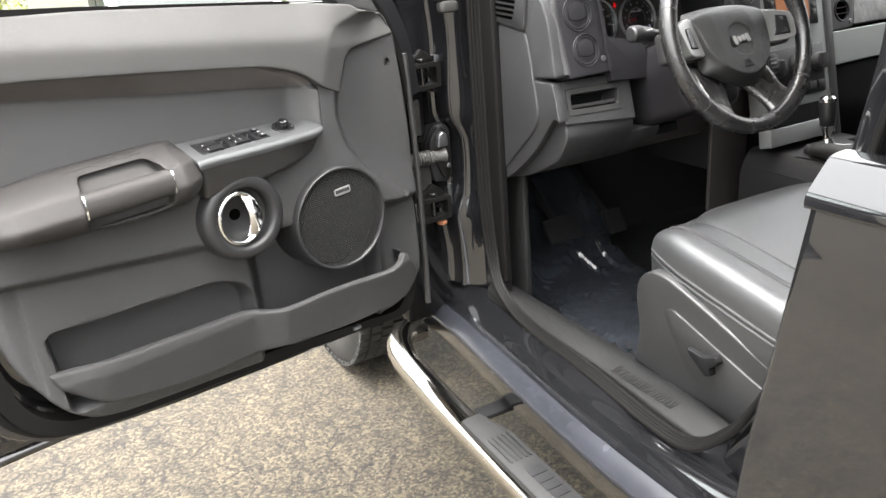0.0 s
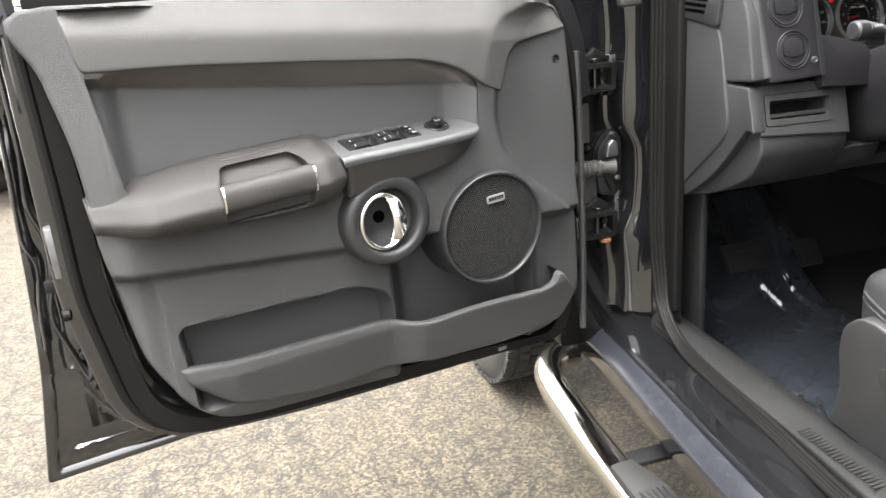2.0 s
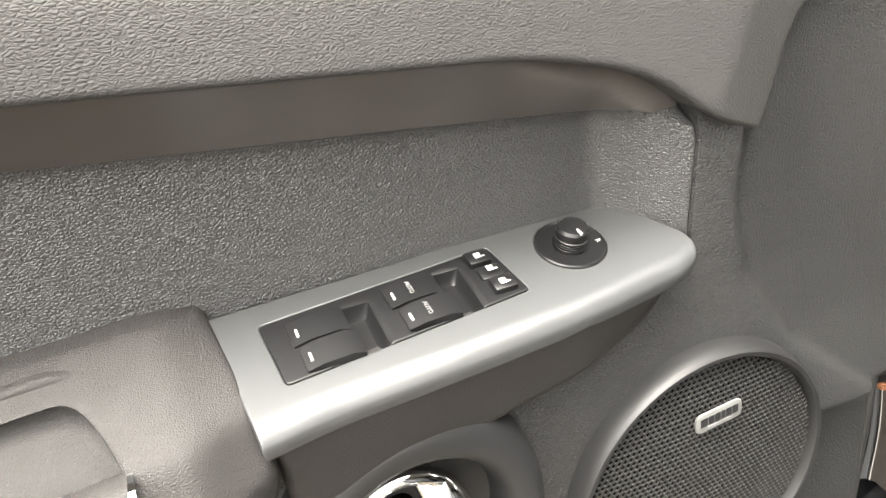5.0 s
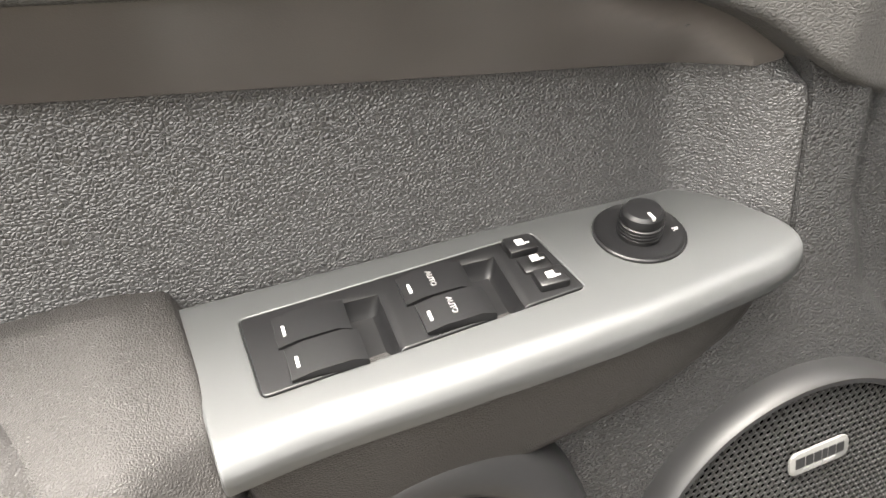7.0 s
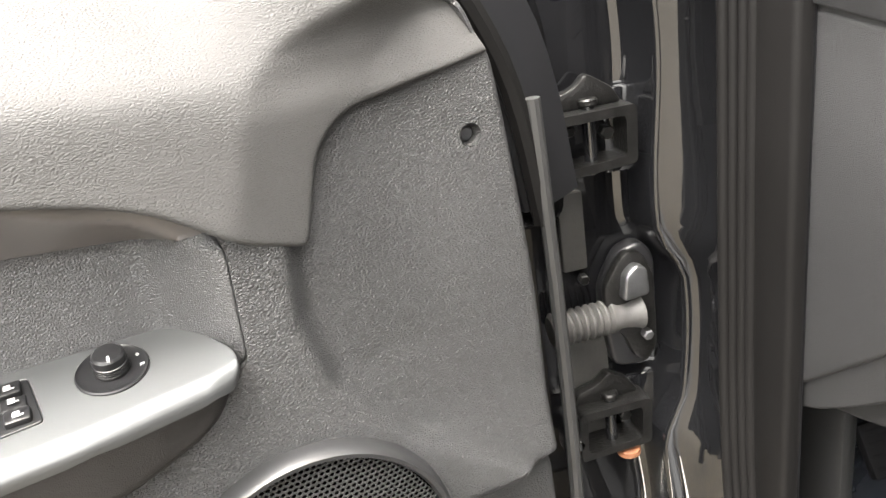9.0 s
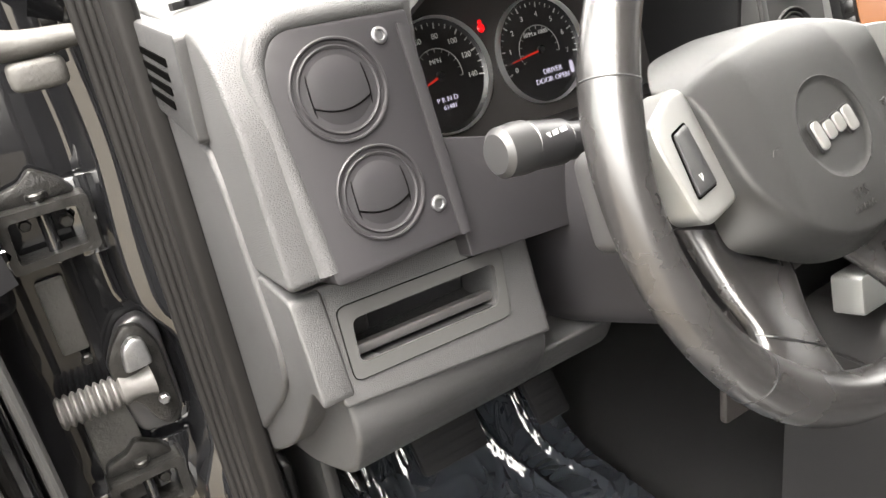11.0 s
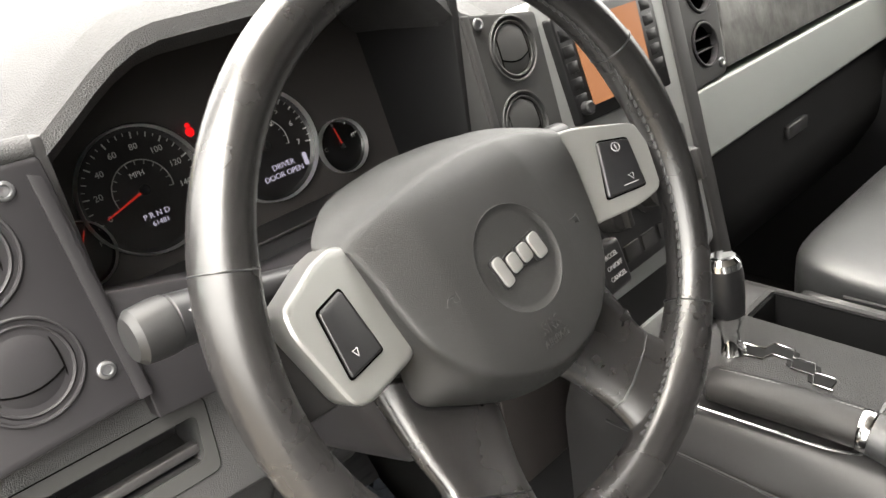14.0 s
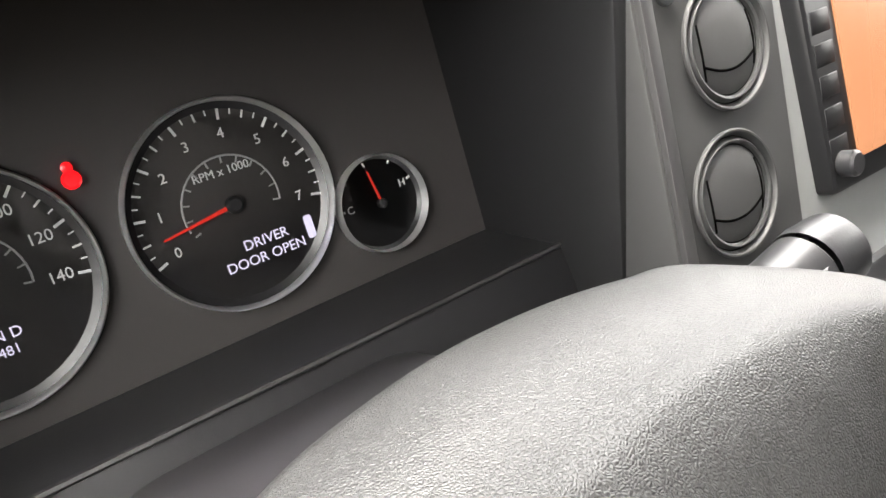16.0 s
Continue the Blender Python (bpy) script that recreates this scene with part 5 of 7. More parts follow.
part("inner_knee_panel", prism(rounded([(-0.325, 1.03), (-0.335, 0.955), (-0.30, 0.89), (-0.10, 0.85), (-0.10, 1.0)], [0.01, 0.03, 0.05, 0.02, 0.01]), 0.255, 0.62, 0.01, m=XPRISM), KNEE, dash, "recessed brownish grey knee panel")
part("stack_side", box(0.556, 0.678, -0.330, -0.318, 0.70, 0.985, 0.004), KNEE, dash, "brownish panel between column and console")
part("knee_slot", box(0.34, 0.44, -0.337, -0.318, 0.925, 0.945, 0.004), MATT, dash)
part("column_bezel", prism(rounded(flat([(0.206, 1.165), (0.305, 1.140), (0.318, 1.070), (0.206, 1.078)], VO[0], VO[2]), [0.002, 0.02, 0.02, 0.002]), -0.06, -0.006, 0.008, 3), PANELSHADED, dash, "dark dash panel beside the column", m=VM)
part("corner_fillet", prism(rounded([(-0.37, 1.088), (-0.392, 1.01), (-0.372, 1.018), (-0.29, 0.925), (-0.185, 0.852), (-0.10, 0.835), (-0.10, 1.088)], [0.006, 0.01, 0.02, 0.06, 0.04, 0.01, 0.01]), 0.070, 0.094, 0.006, 3, m=XPRISM), DASHLOW, dash, "curved lower dash corner")
part("dash_core", join(box(0.10, 1.50, -0.15, 0.30, 0.86, 1.20, 0.02), box(0.56, 0.89, -0.32, 0.0, 0.80, 1.21, 0.01), box(0.28, 0.60, -0.30, -0.2, 0.98, 1.06, 0.02)), MATT, dash)

# ---- instrument cluster ----
clus = thing("instrument_cluster", "dark instrument cluster with chrome-ringed dials and a lit message display", "instruments")
GT = radians(14)
GO = (0.36, -0.230, 1.17)
GM = tilted(*GO, GT)
CLEAR = material("dial face black", (0.008, 0.008, 0.009), 0.3)
NEEDLE = glow("red needle", (0.6, 0.03, 0.02), 0.05)
LCD = glow("lit display letters", (0.75, 0.72, 0.95), 0.055)
RINGCHROME = material("satin chrome dial ring", (0.75, 0.75, 0.75), 0.32, metal=0.9, var=0.03)
LAMP = glow("red warning lamp", (1.0, 0.01, 0.015), 0.09)
# face coloured lighter than the dials: haze over the cluster is painted in
part("cluster_face", prism(rounded(flat([(0.20, 1.30), (0.575, 1.30), (0.575, 1.09), (0.20, 1.09)], GO[0], GO[2], GT), 0.01), -0.02, -0.006, 0), material("hazed cluster face plastic", (0.024, 0.022, 0.0215), 0.55, spec=0.25), clus, m=GM)
part("lower_ledge", prism([(-0.318, 1.085), (-0.302, 1.118), (-0.225, 1.106), (-0.225, 1.09), (-0.30, 1.06)], 0.215, 0.565, 0.002, m=XPRISM), BLACK, clus, "black ledge under the dials")
part("ledge_line", sweep([(0.215, -0.3035, 1.122), (0.555, -0.3025, 1.118)], disc(0.0015, 6)), SATIN, clus)
part("side_wall", box(0.552, 0.562, -0.345, -0.20, 1.08, 1.27, 0.002), MATT, clus, "satin side wall of the cluster")
part("left_wall", box(0.205, 0.213, -0.345, -0.20, 1.09, 1.262, 0.002), SATIN, clus)


def dial(x, z, r, marks, a0, a1, needle, big=1):
    lx, lz = flat([(x, z)], GO[0], GO[2], GT)[0]
    at = GM @ basis((lx, 0, lz), (-1, 0, 0), (0, 0, 1), (0, 1, 0))
    face = prism([(r * 0.9 * math.cos(a), r * 0.9 * math.sin(a)) for a in (2 * math.pi * i / 56 for i in range(56))], 0.0, 0.002, 0, m=basis((0, 0, -0.006), (1, 0, 0), (0, 0, -1), (0, 1, 0)))
    d = part("dial", join(face, lathe([(r * 0.97, -0.004), (r * 0.9, -0.006)], 56)), CLEAR, clus, "black dial with white figures and a red needle", smooth=8, m=at)
    part("dial_ring", lathe([(r * 0.968, -0.004), (r * 0.978, 0.0015), (r * 0.990, 0.0025), (r * 1.003, 0.001), (r * 1.006, -0.006)], 72), RINGCHROME, d, "thin chrome dial ring")
    n = len(marks)
    fine = 4 if big else 2
    for i in range((n - 1) * fine + 1):
        a = radians(a0 + (a1 - a0) * i / (fine * (n - 1)))
        ln, wd = (0.10, 0.0006) if i % fine == 0 else (0.075, 0.00045) if i % fine == fine // 2 else (0.05, 0.0003)
        part("tick", box(r * (0.90 - ln), r * 0.90, -wd, wd, -0.0056, -0.0052, 0, m=Matrix.Rotation(a, 4, "Z")), WHITE, d)
        if i % fine == 0 and marks[i // fine]:
            words("figure", marks[i // fine], r * (0.135 if big else 0.22), WHITE, d, Matrix.Translation((math.cos(a) * r * 0.67, math.sin(a) * r * 0.67, -0.0056)))
    if big:
        part("inner_arc", sweep([(math.cos(radians(q)) * r * 0.47, math.sin(radians(q)) * r * 0.47, -0.0055) for q in range(int(a1), int(a0) + 1, 9)], disc(0.0005, 4), up=(0, 0, 1)), GREYPRINT, d)
        for i in range(12):
            q = radians(a0 + (a1 - a0) * i / 11)
            part("inner_tick", box(r * 0.40, r * 0.46, -0.0004, 0.0004, -0.0056, -0.0052, 0, m=Matrix.Rotation(q, 4, "Z")), GREYPRINT, d)
    a = radians(needle)
    m = Matrix.Rotation(a, 4, "Z")
    part("needle", prism([(-r * 0.02, -r * 0.02), (r * 0.72, -r * 0.008), (r * 0.72, r * 0.008), (-r * 0.02, r * 0.02)], -0.002, -0.0032, 0, m=m @ basis((0, 0, 0), (1, 0, 0), (0, 0, 1), (0, -1, 0))), NEEDLE, d, "red needle")
    part("needle_hub", rod((0, 0, -0.005), (0, 0, 0.0), r * 0.085 if big else r * 0.1), MATT, d)
    return d


spd = dial(0.299, 1.1735, 0.0530, ["0", "20", "40", "60", "80", "100", "120", "140"], 200, -10, 198)
words("unit_word", "MPH", 0.0062, WHITE, spd, Matrix.Translation((0, 0.0135, -0.0056)))
words("display_word", "P R N D", 0.0066, LCD, spd, Matrix.Translation((0.002, -0.0215, -0.0055)))
words("display_word", "61481", 0.0060, LCD, spd, Matrix.Translation((0.003, -0.0285, -0.0055)))
rpm = dial(0.4150, 1.1715, 0.0510, ["0", "1", "2", "3", "4", "5", "6", "7"], 202, -12, 188)
words("unit_word", "RPM x 1000", 0.0058, WHITE, rpm, Matrix.Translation((0, 0.0165, -0.0056)))
words("display_word", "DRIVER", 0.0072, LCD, rpm, Matrix.Translation((0.010, -0.0215, -0.0055)))
words("display_word", "DOOR OPEN", 0.0072, LCD, rpm, Matrix.Translation((0.008, -0.0295, -0.0055)))
part("display_icon", prism(rounded([(-0.0022, -0.006), (0.0022, -0.006), (0.0022, 0.006), (-0.0022, 0.006)], 0.0015), 0, 0.0003, 0, m=basis((0.0335, -0.0235, -0.0053), (1, 0, 0), (0, 0, 1), (0, -1, 0))), LCD, rpm, "small lit car outline")
dial(0.4905, 1.1465, 0.0262, ["C", "", "H"], 175, 20, 100, 0)
dial(0.234, 1.1455, 0.0265, ["E", "", "F"], 160, 5, 60, 0)
lx, lz = flat([(0.352, 1.204)], GO[0], GO[2], GT)[0]
part("warning_lamp", join(lathe([(0.0042, 0.0), (0.003, 0.001), (0, 0.0012)], 12), lathe([(0.0025, 0.0), (0, 0.001)], 10, m=Matrix.Translation((0.0, 0.0055, 0)))), LAMP, clus, "red seat belt warning lamp", m=GM @ basis((lx, 0, lz), (-1, 0, 0), (0, 0, 1), (0, 1, 0)))

# ---- centre stack ----
stack = thing("centre_stack", "silver centre stack with a lit screen, round vents and climate dials", "centre stack")
SO = (0.74, -0.360, 1.176)
SMt = tilted(*SO)


def sflat(pts):
    return flat(pts, SO[0], SO[2])


cv = part("vent_panel", prism(rounded(sflat([(0.560, 1.252), (0.655, 1.236), (0.645, 1.06), (0.552, 1.06)]), 0.004), -0.05, -0.002, 0.002), PANELLIT, stack, "satin grey centre vent panel", m=SMt @ Matrix.Translation((0, 0.006, 0)))
air_vent(0.6115, 1.2115, 0.030, SO, cv, PANELLIT)
air_vent(0.5985, 1.1470, 0.030, SO, cv, PANELLIT)
part("panel_edge", prism(rounded(sflat([(0.562, 1.250), (0.569, 1.249), (0.561, 1.062), (0.554, 1.062)]), 0.001), -0.01, 0.0015, 0.001), SATIN, cv)
panel_screw(0.578, 1.240, SO, cv)
part("silver_frame", prism(rounded(sflat([(0.650, 1.245), (0.868, 1.245), (0.850, 0.93), (0.628, 0.925)]), 0.012), -0.05, 0.0, 0.004), STACK, stack, "silver painted stack surround", m=SMt, even=True)
radio = part("radio", prism(rounded(sflat([(0.664, 1.225), (0.832, 1.222), (0.828, 1.118), (0.668, 1.122)]), 0.004), -0.01, 0.010, 0.003), SWITCH, stack, "black radio with a lit orange map screen", m=SMt)
part("screen", prism(sflat([(0.690, 1.215), (0.800, 1.213), (0.797, 1.132), (0.693, 1.135)]), 0.0095, 0.0112, 0), glow("orange map screen", (0.82, 0.36, 0.18), 0.050), radio, "lit orange map screen")
for k in range(5):
    a = sflat([(0.670, 1.212 - k * 0.0155), (0.686, 1.201 - k * 0.0155)])
    part("radio_key", box(a[1][0], a[0][0], 0.009, 0.0104, a[1][1], a[0][1], 0.0005), SWITCH, radio)
    b = sflat([(0.806, 1.212 - k * 0.0155), (0.823, 1.201 - k * 0.0155)])
    part("radio_key", box(b[1][0], b[0][0], 0.009, 0.0104, b[1][1], b[0][1], 0.0005), SWITCH, radio)
kx, kz = sflat([(0.678, 1.136)])[0]
part("radio_knob", rod((kx, 0.009, kz), (kx, 0.019, kz), 0.0068), BLACK, radio)
clim = part("climate_panel", prism(rounded(sflat([(0.640, 1.075), (0.838, 1.075), (0.832, 0.965), (0.630, 0.962)]), 0.006), -0.01, 0.006, 0.003), BLACK, stack, "black climate control panel", m=SMt)
for x in (0.668, 0.738, 0.806):
    kx, kz = sflat([(x, 1.034)])[0]
    k = part("climate_dial", lathe([(0.026, 0.006), (0.026, 0.009), (0.021, 0.010), (0.0195, 0.026), (0.017, 0.028), (0, 0.028)], 32), SATIN, clim, "round climate dial", m=basis((kx, 0, kz), (1, 0, 0), (0, 0, -1), (0, 1, 0)))
    part("dial_grip", box(-0.004, 0.004, -0.017, 0.017, 0.026, 0.036, 0.002), SATIN, k)
for k in range(6):
    a = sflat([(0.648 + k * 0.031, 0.992), (0.673 + k * 0.031, 0.975)])
    part("climate_key", box(a[1][0], a[0][0], 0.004, 0.0085, a[1][1], a[0][1], 0.001), SATIN, clim)
part("lower_tray", prism(sflat([(0.655, 0.945), (0.835, 0.945), (0.83, 0.90), (0.65, 0.90)]), -0.002, 0.001, 0), MATT, stack, "dark open tray", m=SMt)
part("lower_trim", prism(rounded(sflat([(0.628, 0.905), (0.85, 0.905), (0.845, 0.865), (0.622, 0.865)]), 0.006), -0.03, 0.006, 0.004), STACK, stack, m=SMt)
kx, kz = sflat([(0.644, 0.927)])[0]
part("power_socket", lathe([(0.013, 0.0), (0.013, 0.010), (0.0105, 0.011), (0.0095, 0.002), (0, 0.0)], 28), CHROME, stack, "chrome-ringed power socket", m=SMt @ basis((kx, 0, kz), (1, 0, 0), (0, 0, -1), (0, 1, 0)))
part("stack_wing", prism(rounded(sflat([(0.866, 1.25), (0.893, 1.25), (0.868, 0.86), (0.846, 0.86)]), 0.004), -0.05, 0.004, 0.003), SATIN, stack, m=SMt)

# ---- passenger side of the dash ----
pside = thing("passenger_dash", "passenger dash with a silver band, dark grained trim and glovebox", "dashboard")
PO = (0.96, -0.372, 1.11)
PMt = tilted(*PO)
PVENTS = flat([(0.934 + (z - 1.137) * 0.18, z) for z in (1.137, 1.198)], PO[0], PO[2])
pv = part("vent_panel", relief(rounded(flat([(0.893, 1.235), (0.990, 1.22), (0.968, 1.096), (0.880, 1.092)], PO[0], PO[2]), 0.006), lambda x, z: 0.0 * x, 0.004, 0.003, 0.05, holes=[[(cx + 0.0262 * math.cos(a), cz + 0.0262 * math.sin(a)) for a in (2 * math.pi * i / 36 for i in range(36))] for cx, cz in PVENTS]), PANELLIT, pside, "satin panel with round vents", m=PMt)
for lx, lz in PVENTS:
    at = basis((lx, 0, lz), (1, 0, 0), (0, 0, -1), (0, 1, 0))
    v = part("air_vent", lathe([(0.0270, 0.0), (0.0270, 0.0016), (0.0255, 0.0026), (0.0240, 0.0020), (0.0232, -0.004), (0.0225, -0.034), (0, -0.034)], 40), PANELSHADED, pv, "round open vent", m=at)
    # black lining paints the shade deep in the vent
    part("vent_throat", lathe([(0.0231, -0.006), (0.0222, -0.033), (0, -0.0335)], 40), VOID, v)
    for q in (-0.0075, 0.0065):
        part("vent_slat", box(-0.0215, 0.0215, q - 0.0008, q + 0.0008, -0.016, -0.002, 0.0004), PANELLIT, v)
    part("vent_pin", rod((0.004, -0.021, -0.014), (0.004, 0.021, -0.014), 0.0012, n=10), PANELLIT, v)
panel_screw(0.960, 1.110, PO, pv)
part("dark_trim", prism(rounded(flat([(0.992, 1.205), (1.49, 1.205), (1.49, 1.10), (0.972, 1.10)], PO[0], PO[2]), 0.006), -0.04, -0.002, 0.011, 4), material("marbled dark trim", (0.055, 0.055, 0.053), 0.3, var=0.7, blotch=45, grain=0.1, size=100), pside, "dark marbled trim strip", m=PMt, even=True)
part("silver_band", prism(rounded(flat([(0.875, 1.092), (1.49, 1.092), (1.49, 1.022), (0.862, 1.015)], PO[0], PO[2]), 0.006), -0.04, 0.002, 0.006, 3), BAND, pside, "wide silver band", m=PMt, even=True)
part("glovebox", prism(rounded([(-0.385, 1.012), (-0.40, 0.90), (-0.33, 0.78), (-0.1, 0.76), (-0.1, 1.01)], [0.01, 0.04, 0.05, 0.02, 0.01]), 0.86, 1.49, 0.01, m=XPRISM), MATT, pside, "black glovebox lid")
part("glove_latch", box(1.10, 1.16, -0.398, -0.388, 0.965, 0.985, 0.004), SATIN, pside)
part("far_door", relief(rounded([(-1.2, 0.5), (-1.2, 1.2), (0.1, 1.2), (0.1, 0.5)], 0.05), lambda x, z: 0.02 + 0.03 * sstep(0.80, 0.86, z) * sstep(0.98, 0.94, z), 0.03, 0.01, 0.02), MATT, pside, "dark inner face of the far door", m=basis((1.50, 0, 0), (0, 1, 0), (-1, 0, 0), (0, 0, 1)))

# ---- steering wheel ----
E0, AZ = radians(19.8), 0.028
WN = Vector((math.sin(AZ) * math.cos(E0), -math.cos(E0) * math.cos(AZ), math.sin(E0)))
WX = Vector((math.cos(AZ), math.sin(AZ), 0))
WM = basis((0.3912, -0.5389, 1.1553), WX, WN.cross(WX), WN)
wheel = thing("steering_wheel", "black leather steering wheel with silver spoke trims and worn stitching", "steering wheel", WM)
NR = 96
rim_pts, rim_k = [], []
for i in range(NR):
    a = 2 * math.pi * i / NR
    rim_pts.append((0.1798 * math.cos(a), 0.1798 * math.sin(a), 0.0))
    dg = math.degrees(a) % 360
    k = 1.0
    for c, wd, g in ((18, 14, 0.10), (162, 14, 0.10), (235, 20, 0.22), (305, 20, 0.22)):
        k += g * math.exp(-((dg - c) / wd) ** 2)
    rim_k.append(k)
rim = part("rim", sweep(rim_pts, disc(0.0148, 28, 1.0, 1.06), closed=True, up=(0, 0, 1), scale=rim_k), WHEELSKIN, wheel, "smooth black leather rim, shiny with wear")
for dg in (28, 160, 222, 322):
    a = radians(dg)
    c = Vector((0.1798 * math.cos(a), 0.1798 * math.sin(a), 0))
    ex, ez = Vector((math.cos(a), math.sin(a), 0)), Vector((0, 0, 1))
    k = rim_k[int(dg / 360 * NR) % NR]
    part("rim_seam", sweep([c + (ex * math.cos(q) + ez * math.sin(q) * 1.06) * 0.01470 * k for q in (2 * math.pi * i / 28 for i in range(28))], disc(0.0006, 6), closed=True, up=(-math.sin(a), math.cos(a), 0)), BLACK, rim, "stitched seam")
for i in range(150):
    dg = i * 2.4
    if not (dg < 60 or 285 < dg):
        continue
    a = radians(dg)
    k = rim_k[int(dg / 360 * NR) % NR]
    q = radians(200)
    c = Vector((math.cos(a), math.sin(a), 0)) * (0.1798 + 0.0148 * k * math.cos(radians(168))) + Vector((0, 0, 0.0157 * k * math.sin(radians(168))))
    t = Vector((-math.sin(a), math.cos(a), 0))
    o = Vector((math.cos(a), math.sin(a), 0))
    part("stitch", box(-0.0034, 0.0034, -0.0009, 0.0009, -0.0010, 0.0010, 0.0004, 1, m=basis(c, (t + o * 0.35).normalized(), (-o + t * 0.35).normalized(), (0, 0, 1))), LEATHER, rim)
FLIP = basis((0, 0, 0), (1, 0, 0), (0, 0, -1), (0, 1, 0))
# airbag pad: front face, rolled upper band and receding chin; each row is the face's rim (x, y), then the pad's back edge (x, y, z)
PADRIM = curve([(0.1040, 0.0435, 0.1095, 0.0485, -0.046), (0.080, 0.054, 0.080, 0.0647, -0.072), (0.060, 0.0588, 0.060, 0.0686, -0.078), (0.040, 0.0612, 0.040, 0.0714, -0.082),
                (0.020, 0.0622, 0.020, 0.0726, -0.085), (0.0, 0.0612, 0.0, 0.0731, -0.085), (-0.020, 0.0595, -0.020, 0.0715, -0.085), (-0.040, 0.0568, -0.040, 0.0695, -0.082),
                (-0.060, 0.0535, -0.060, 0.0665, -0.073), (-0.080, 0.048, -0.080, 0.0615, -0.058), (-0.0935, 0.0415, -0.1025, 0.0495, -0.0385), (-0.0930, 0.0375, -0.0945, 0.0380, -0.044), (-0.0895, 0.021, -0.0905, 0.021, -0.048),
                (-0.0850, -0.005, -0.0862, -0.005, -0.046), (-0.0790, -0.027, -0.082, -0.030, -0.042), (-0.062, -0.050, -0.086, -0.058, -0.032), (-0.0477, -0.0624, -0.0668, -0.0718, -0.025),
                (-0.0241, -0.0745, -0.0313, -0.090, -0.025), (-0.002, -0.080, -0.002, -0.0985, -0.025), (0.020, -0.080, 0.027, -0.101, -0.026), (0.040, -0.0735, 0.055, -0.0955, -0.029)]
               + [(0.058, -0.062, 0.078, -0.080, -0.034), (0.076, -0.045, 0.093, -0.056, -0.038), (0.0900, -0.022, 0.0930, -0.024, -0.045), (0.0965, 0.005, 0.0977, 0.005, -0.048), (0.1015, 0.026, 0.1027, 0.026, -0.050), (0.1035, 0.0395, 0.1050, 0.040, -0.050)], 6, True)
PADC, PADR = Vector((0.006, -0.010)), 0.0345
FACEZ = curve([(-0.10, 0.0050), (-0.0556, 0.0040), (-0.0096, -0.0028), (0.023, -0.0090), (0.045, -0.0175), (0.061, -0.0310), (0.075, -0.048)], 8)


def pad_z(x, y):
    """Height of the pad's front face over the wheel's plane."""
    return float(np.interp(y, [q[0] for q in FACEZ], [q[1] for q in FACEZ])) - 0.15 * max(abs(x) - 0.05, 0.0)


bm = bmesh.new()
cols = []
for rx, ry, ox, oy, oz in PADRIM:
    d = (Vector((rx, ry)) - PADC).normalized() * PADR + PADC
    line = []
    for k in range(15):
        t = 0.93 * k / 14
        x, y = d.x + (rx - d.x) * t, d.y + (ry - d.y) * t
        line.append(Vector((x, y, pad_z(x, y))))
    edge, back = Vector((rx, ry, pad_z(rx, ry))), Vector((ox, oy, oz))
    turn = edge + (back - edge) * 0.16
    for t in (0.2, 0.4, 0.6, 0.8, 1.0):
        line.append(line[14] * (1 - t) ** 2 + edge * 2 * t * (1 - t) + turn * t * t)
    out = Vector((ox - PADC.x, oy - PADC.y, 0)).normalized()
    for t in (0.25, 0.4, 0.55, 0.7, 0.85, 0.95, 1.0):
        line.append(edge + (back - edge) * t + out * 0.0022 * math.sin(math.pi * (t - 0.16) / 0.84))
    line.append(back - out * 0.002 + Vector((0, 0, -0.002)))
    line.append(back - out * 0.02 + Vector((0, 0, -0.004)))
    cols.append([bm.verts.new(p) for p in line])
for a, b in zip(cols, cols[1:] + cols[:1]):
    for k in range(len(a) - 1):
        bm.faces.new((a[k], a[k + 1], b[k + 1], b[k]))
hub = part("airbag_pad", bm, HUBSKIN, wheel, "grained dark grey airbag pad with a round recess", smooth=60)
EM = basis((PADC.x, PADC.y, pad_z(*PADC)), (1, 0, 0), Vector((0, 1, -0.165)).normalized(), Vector((0, 0.165, 1)).normalized())
part("emblem_recess", lathe([(PADR + 0.001, -0.0012), (PADR, -0.0004), (PADR - 0.0012, -0.0013), (PADR - 0.0040, -0.0022), (PADR - 0.0055, -0.0023), (0.0, -0.0021)], 72), HUBSKIN, hub, "round recess of the pad", m=EM)
for sx, x, w, lo, hi in ((0, -0.0175, 0.0085, -0.0090, 0.0105), (1, -0.0062, 0.0094, -0.0062, 0.0062), (2, 0.0052, 0.0094, -0.0062, 0.0062), (3, 0.0170, 0.0098, -0.0110, 0.0062)):
    letter = EM @ basis((0, 0, -0.0021), (0.985, 0.17, 0), (-0.17, 0.985, 0), (0, 0, 1))
    part("emblem_edge", prism(rounded([(x - w / 2 - 0.0012, lo - 0.0012), (x + w / 2 + 0.0012, lo - 0.0012), (x + w / 2 + 0.0012, hi + 0.0012), (x - w / 2 - 0.0012, hi + 0.0012)], 0.004), 0.0, 0.0016, 0.0004, m=basis((0, 0, 0), (1, 0, 0), (0, 0, 1), (0, 1, 0))), BLACK, hub, m=letter)
    part("emblem", prism(rounded([(x - w / 2, lo), (x + w / 2, lo), (x + w / 2, hi), (x - w / 2, hi)], 0.0036), 0.001, 0.0032, 0.0009, 3, m=basis((0, 0, 0), (1, 0, 0), (0, 0, 1), (0, 1, 0))), SPOKE, hub, "raised silver emblem bar", m=letter)


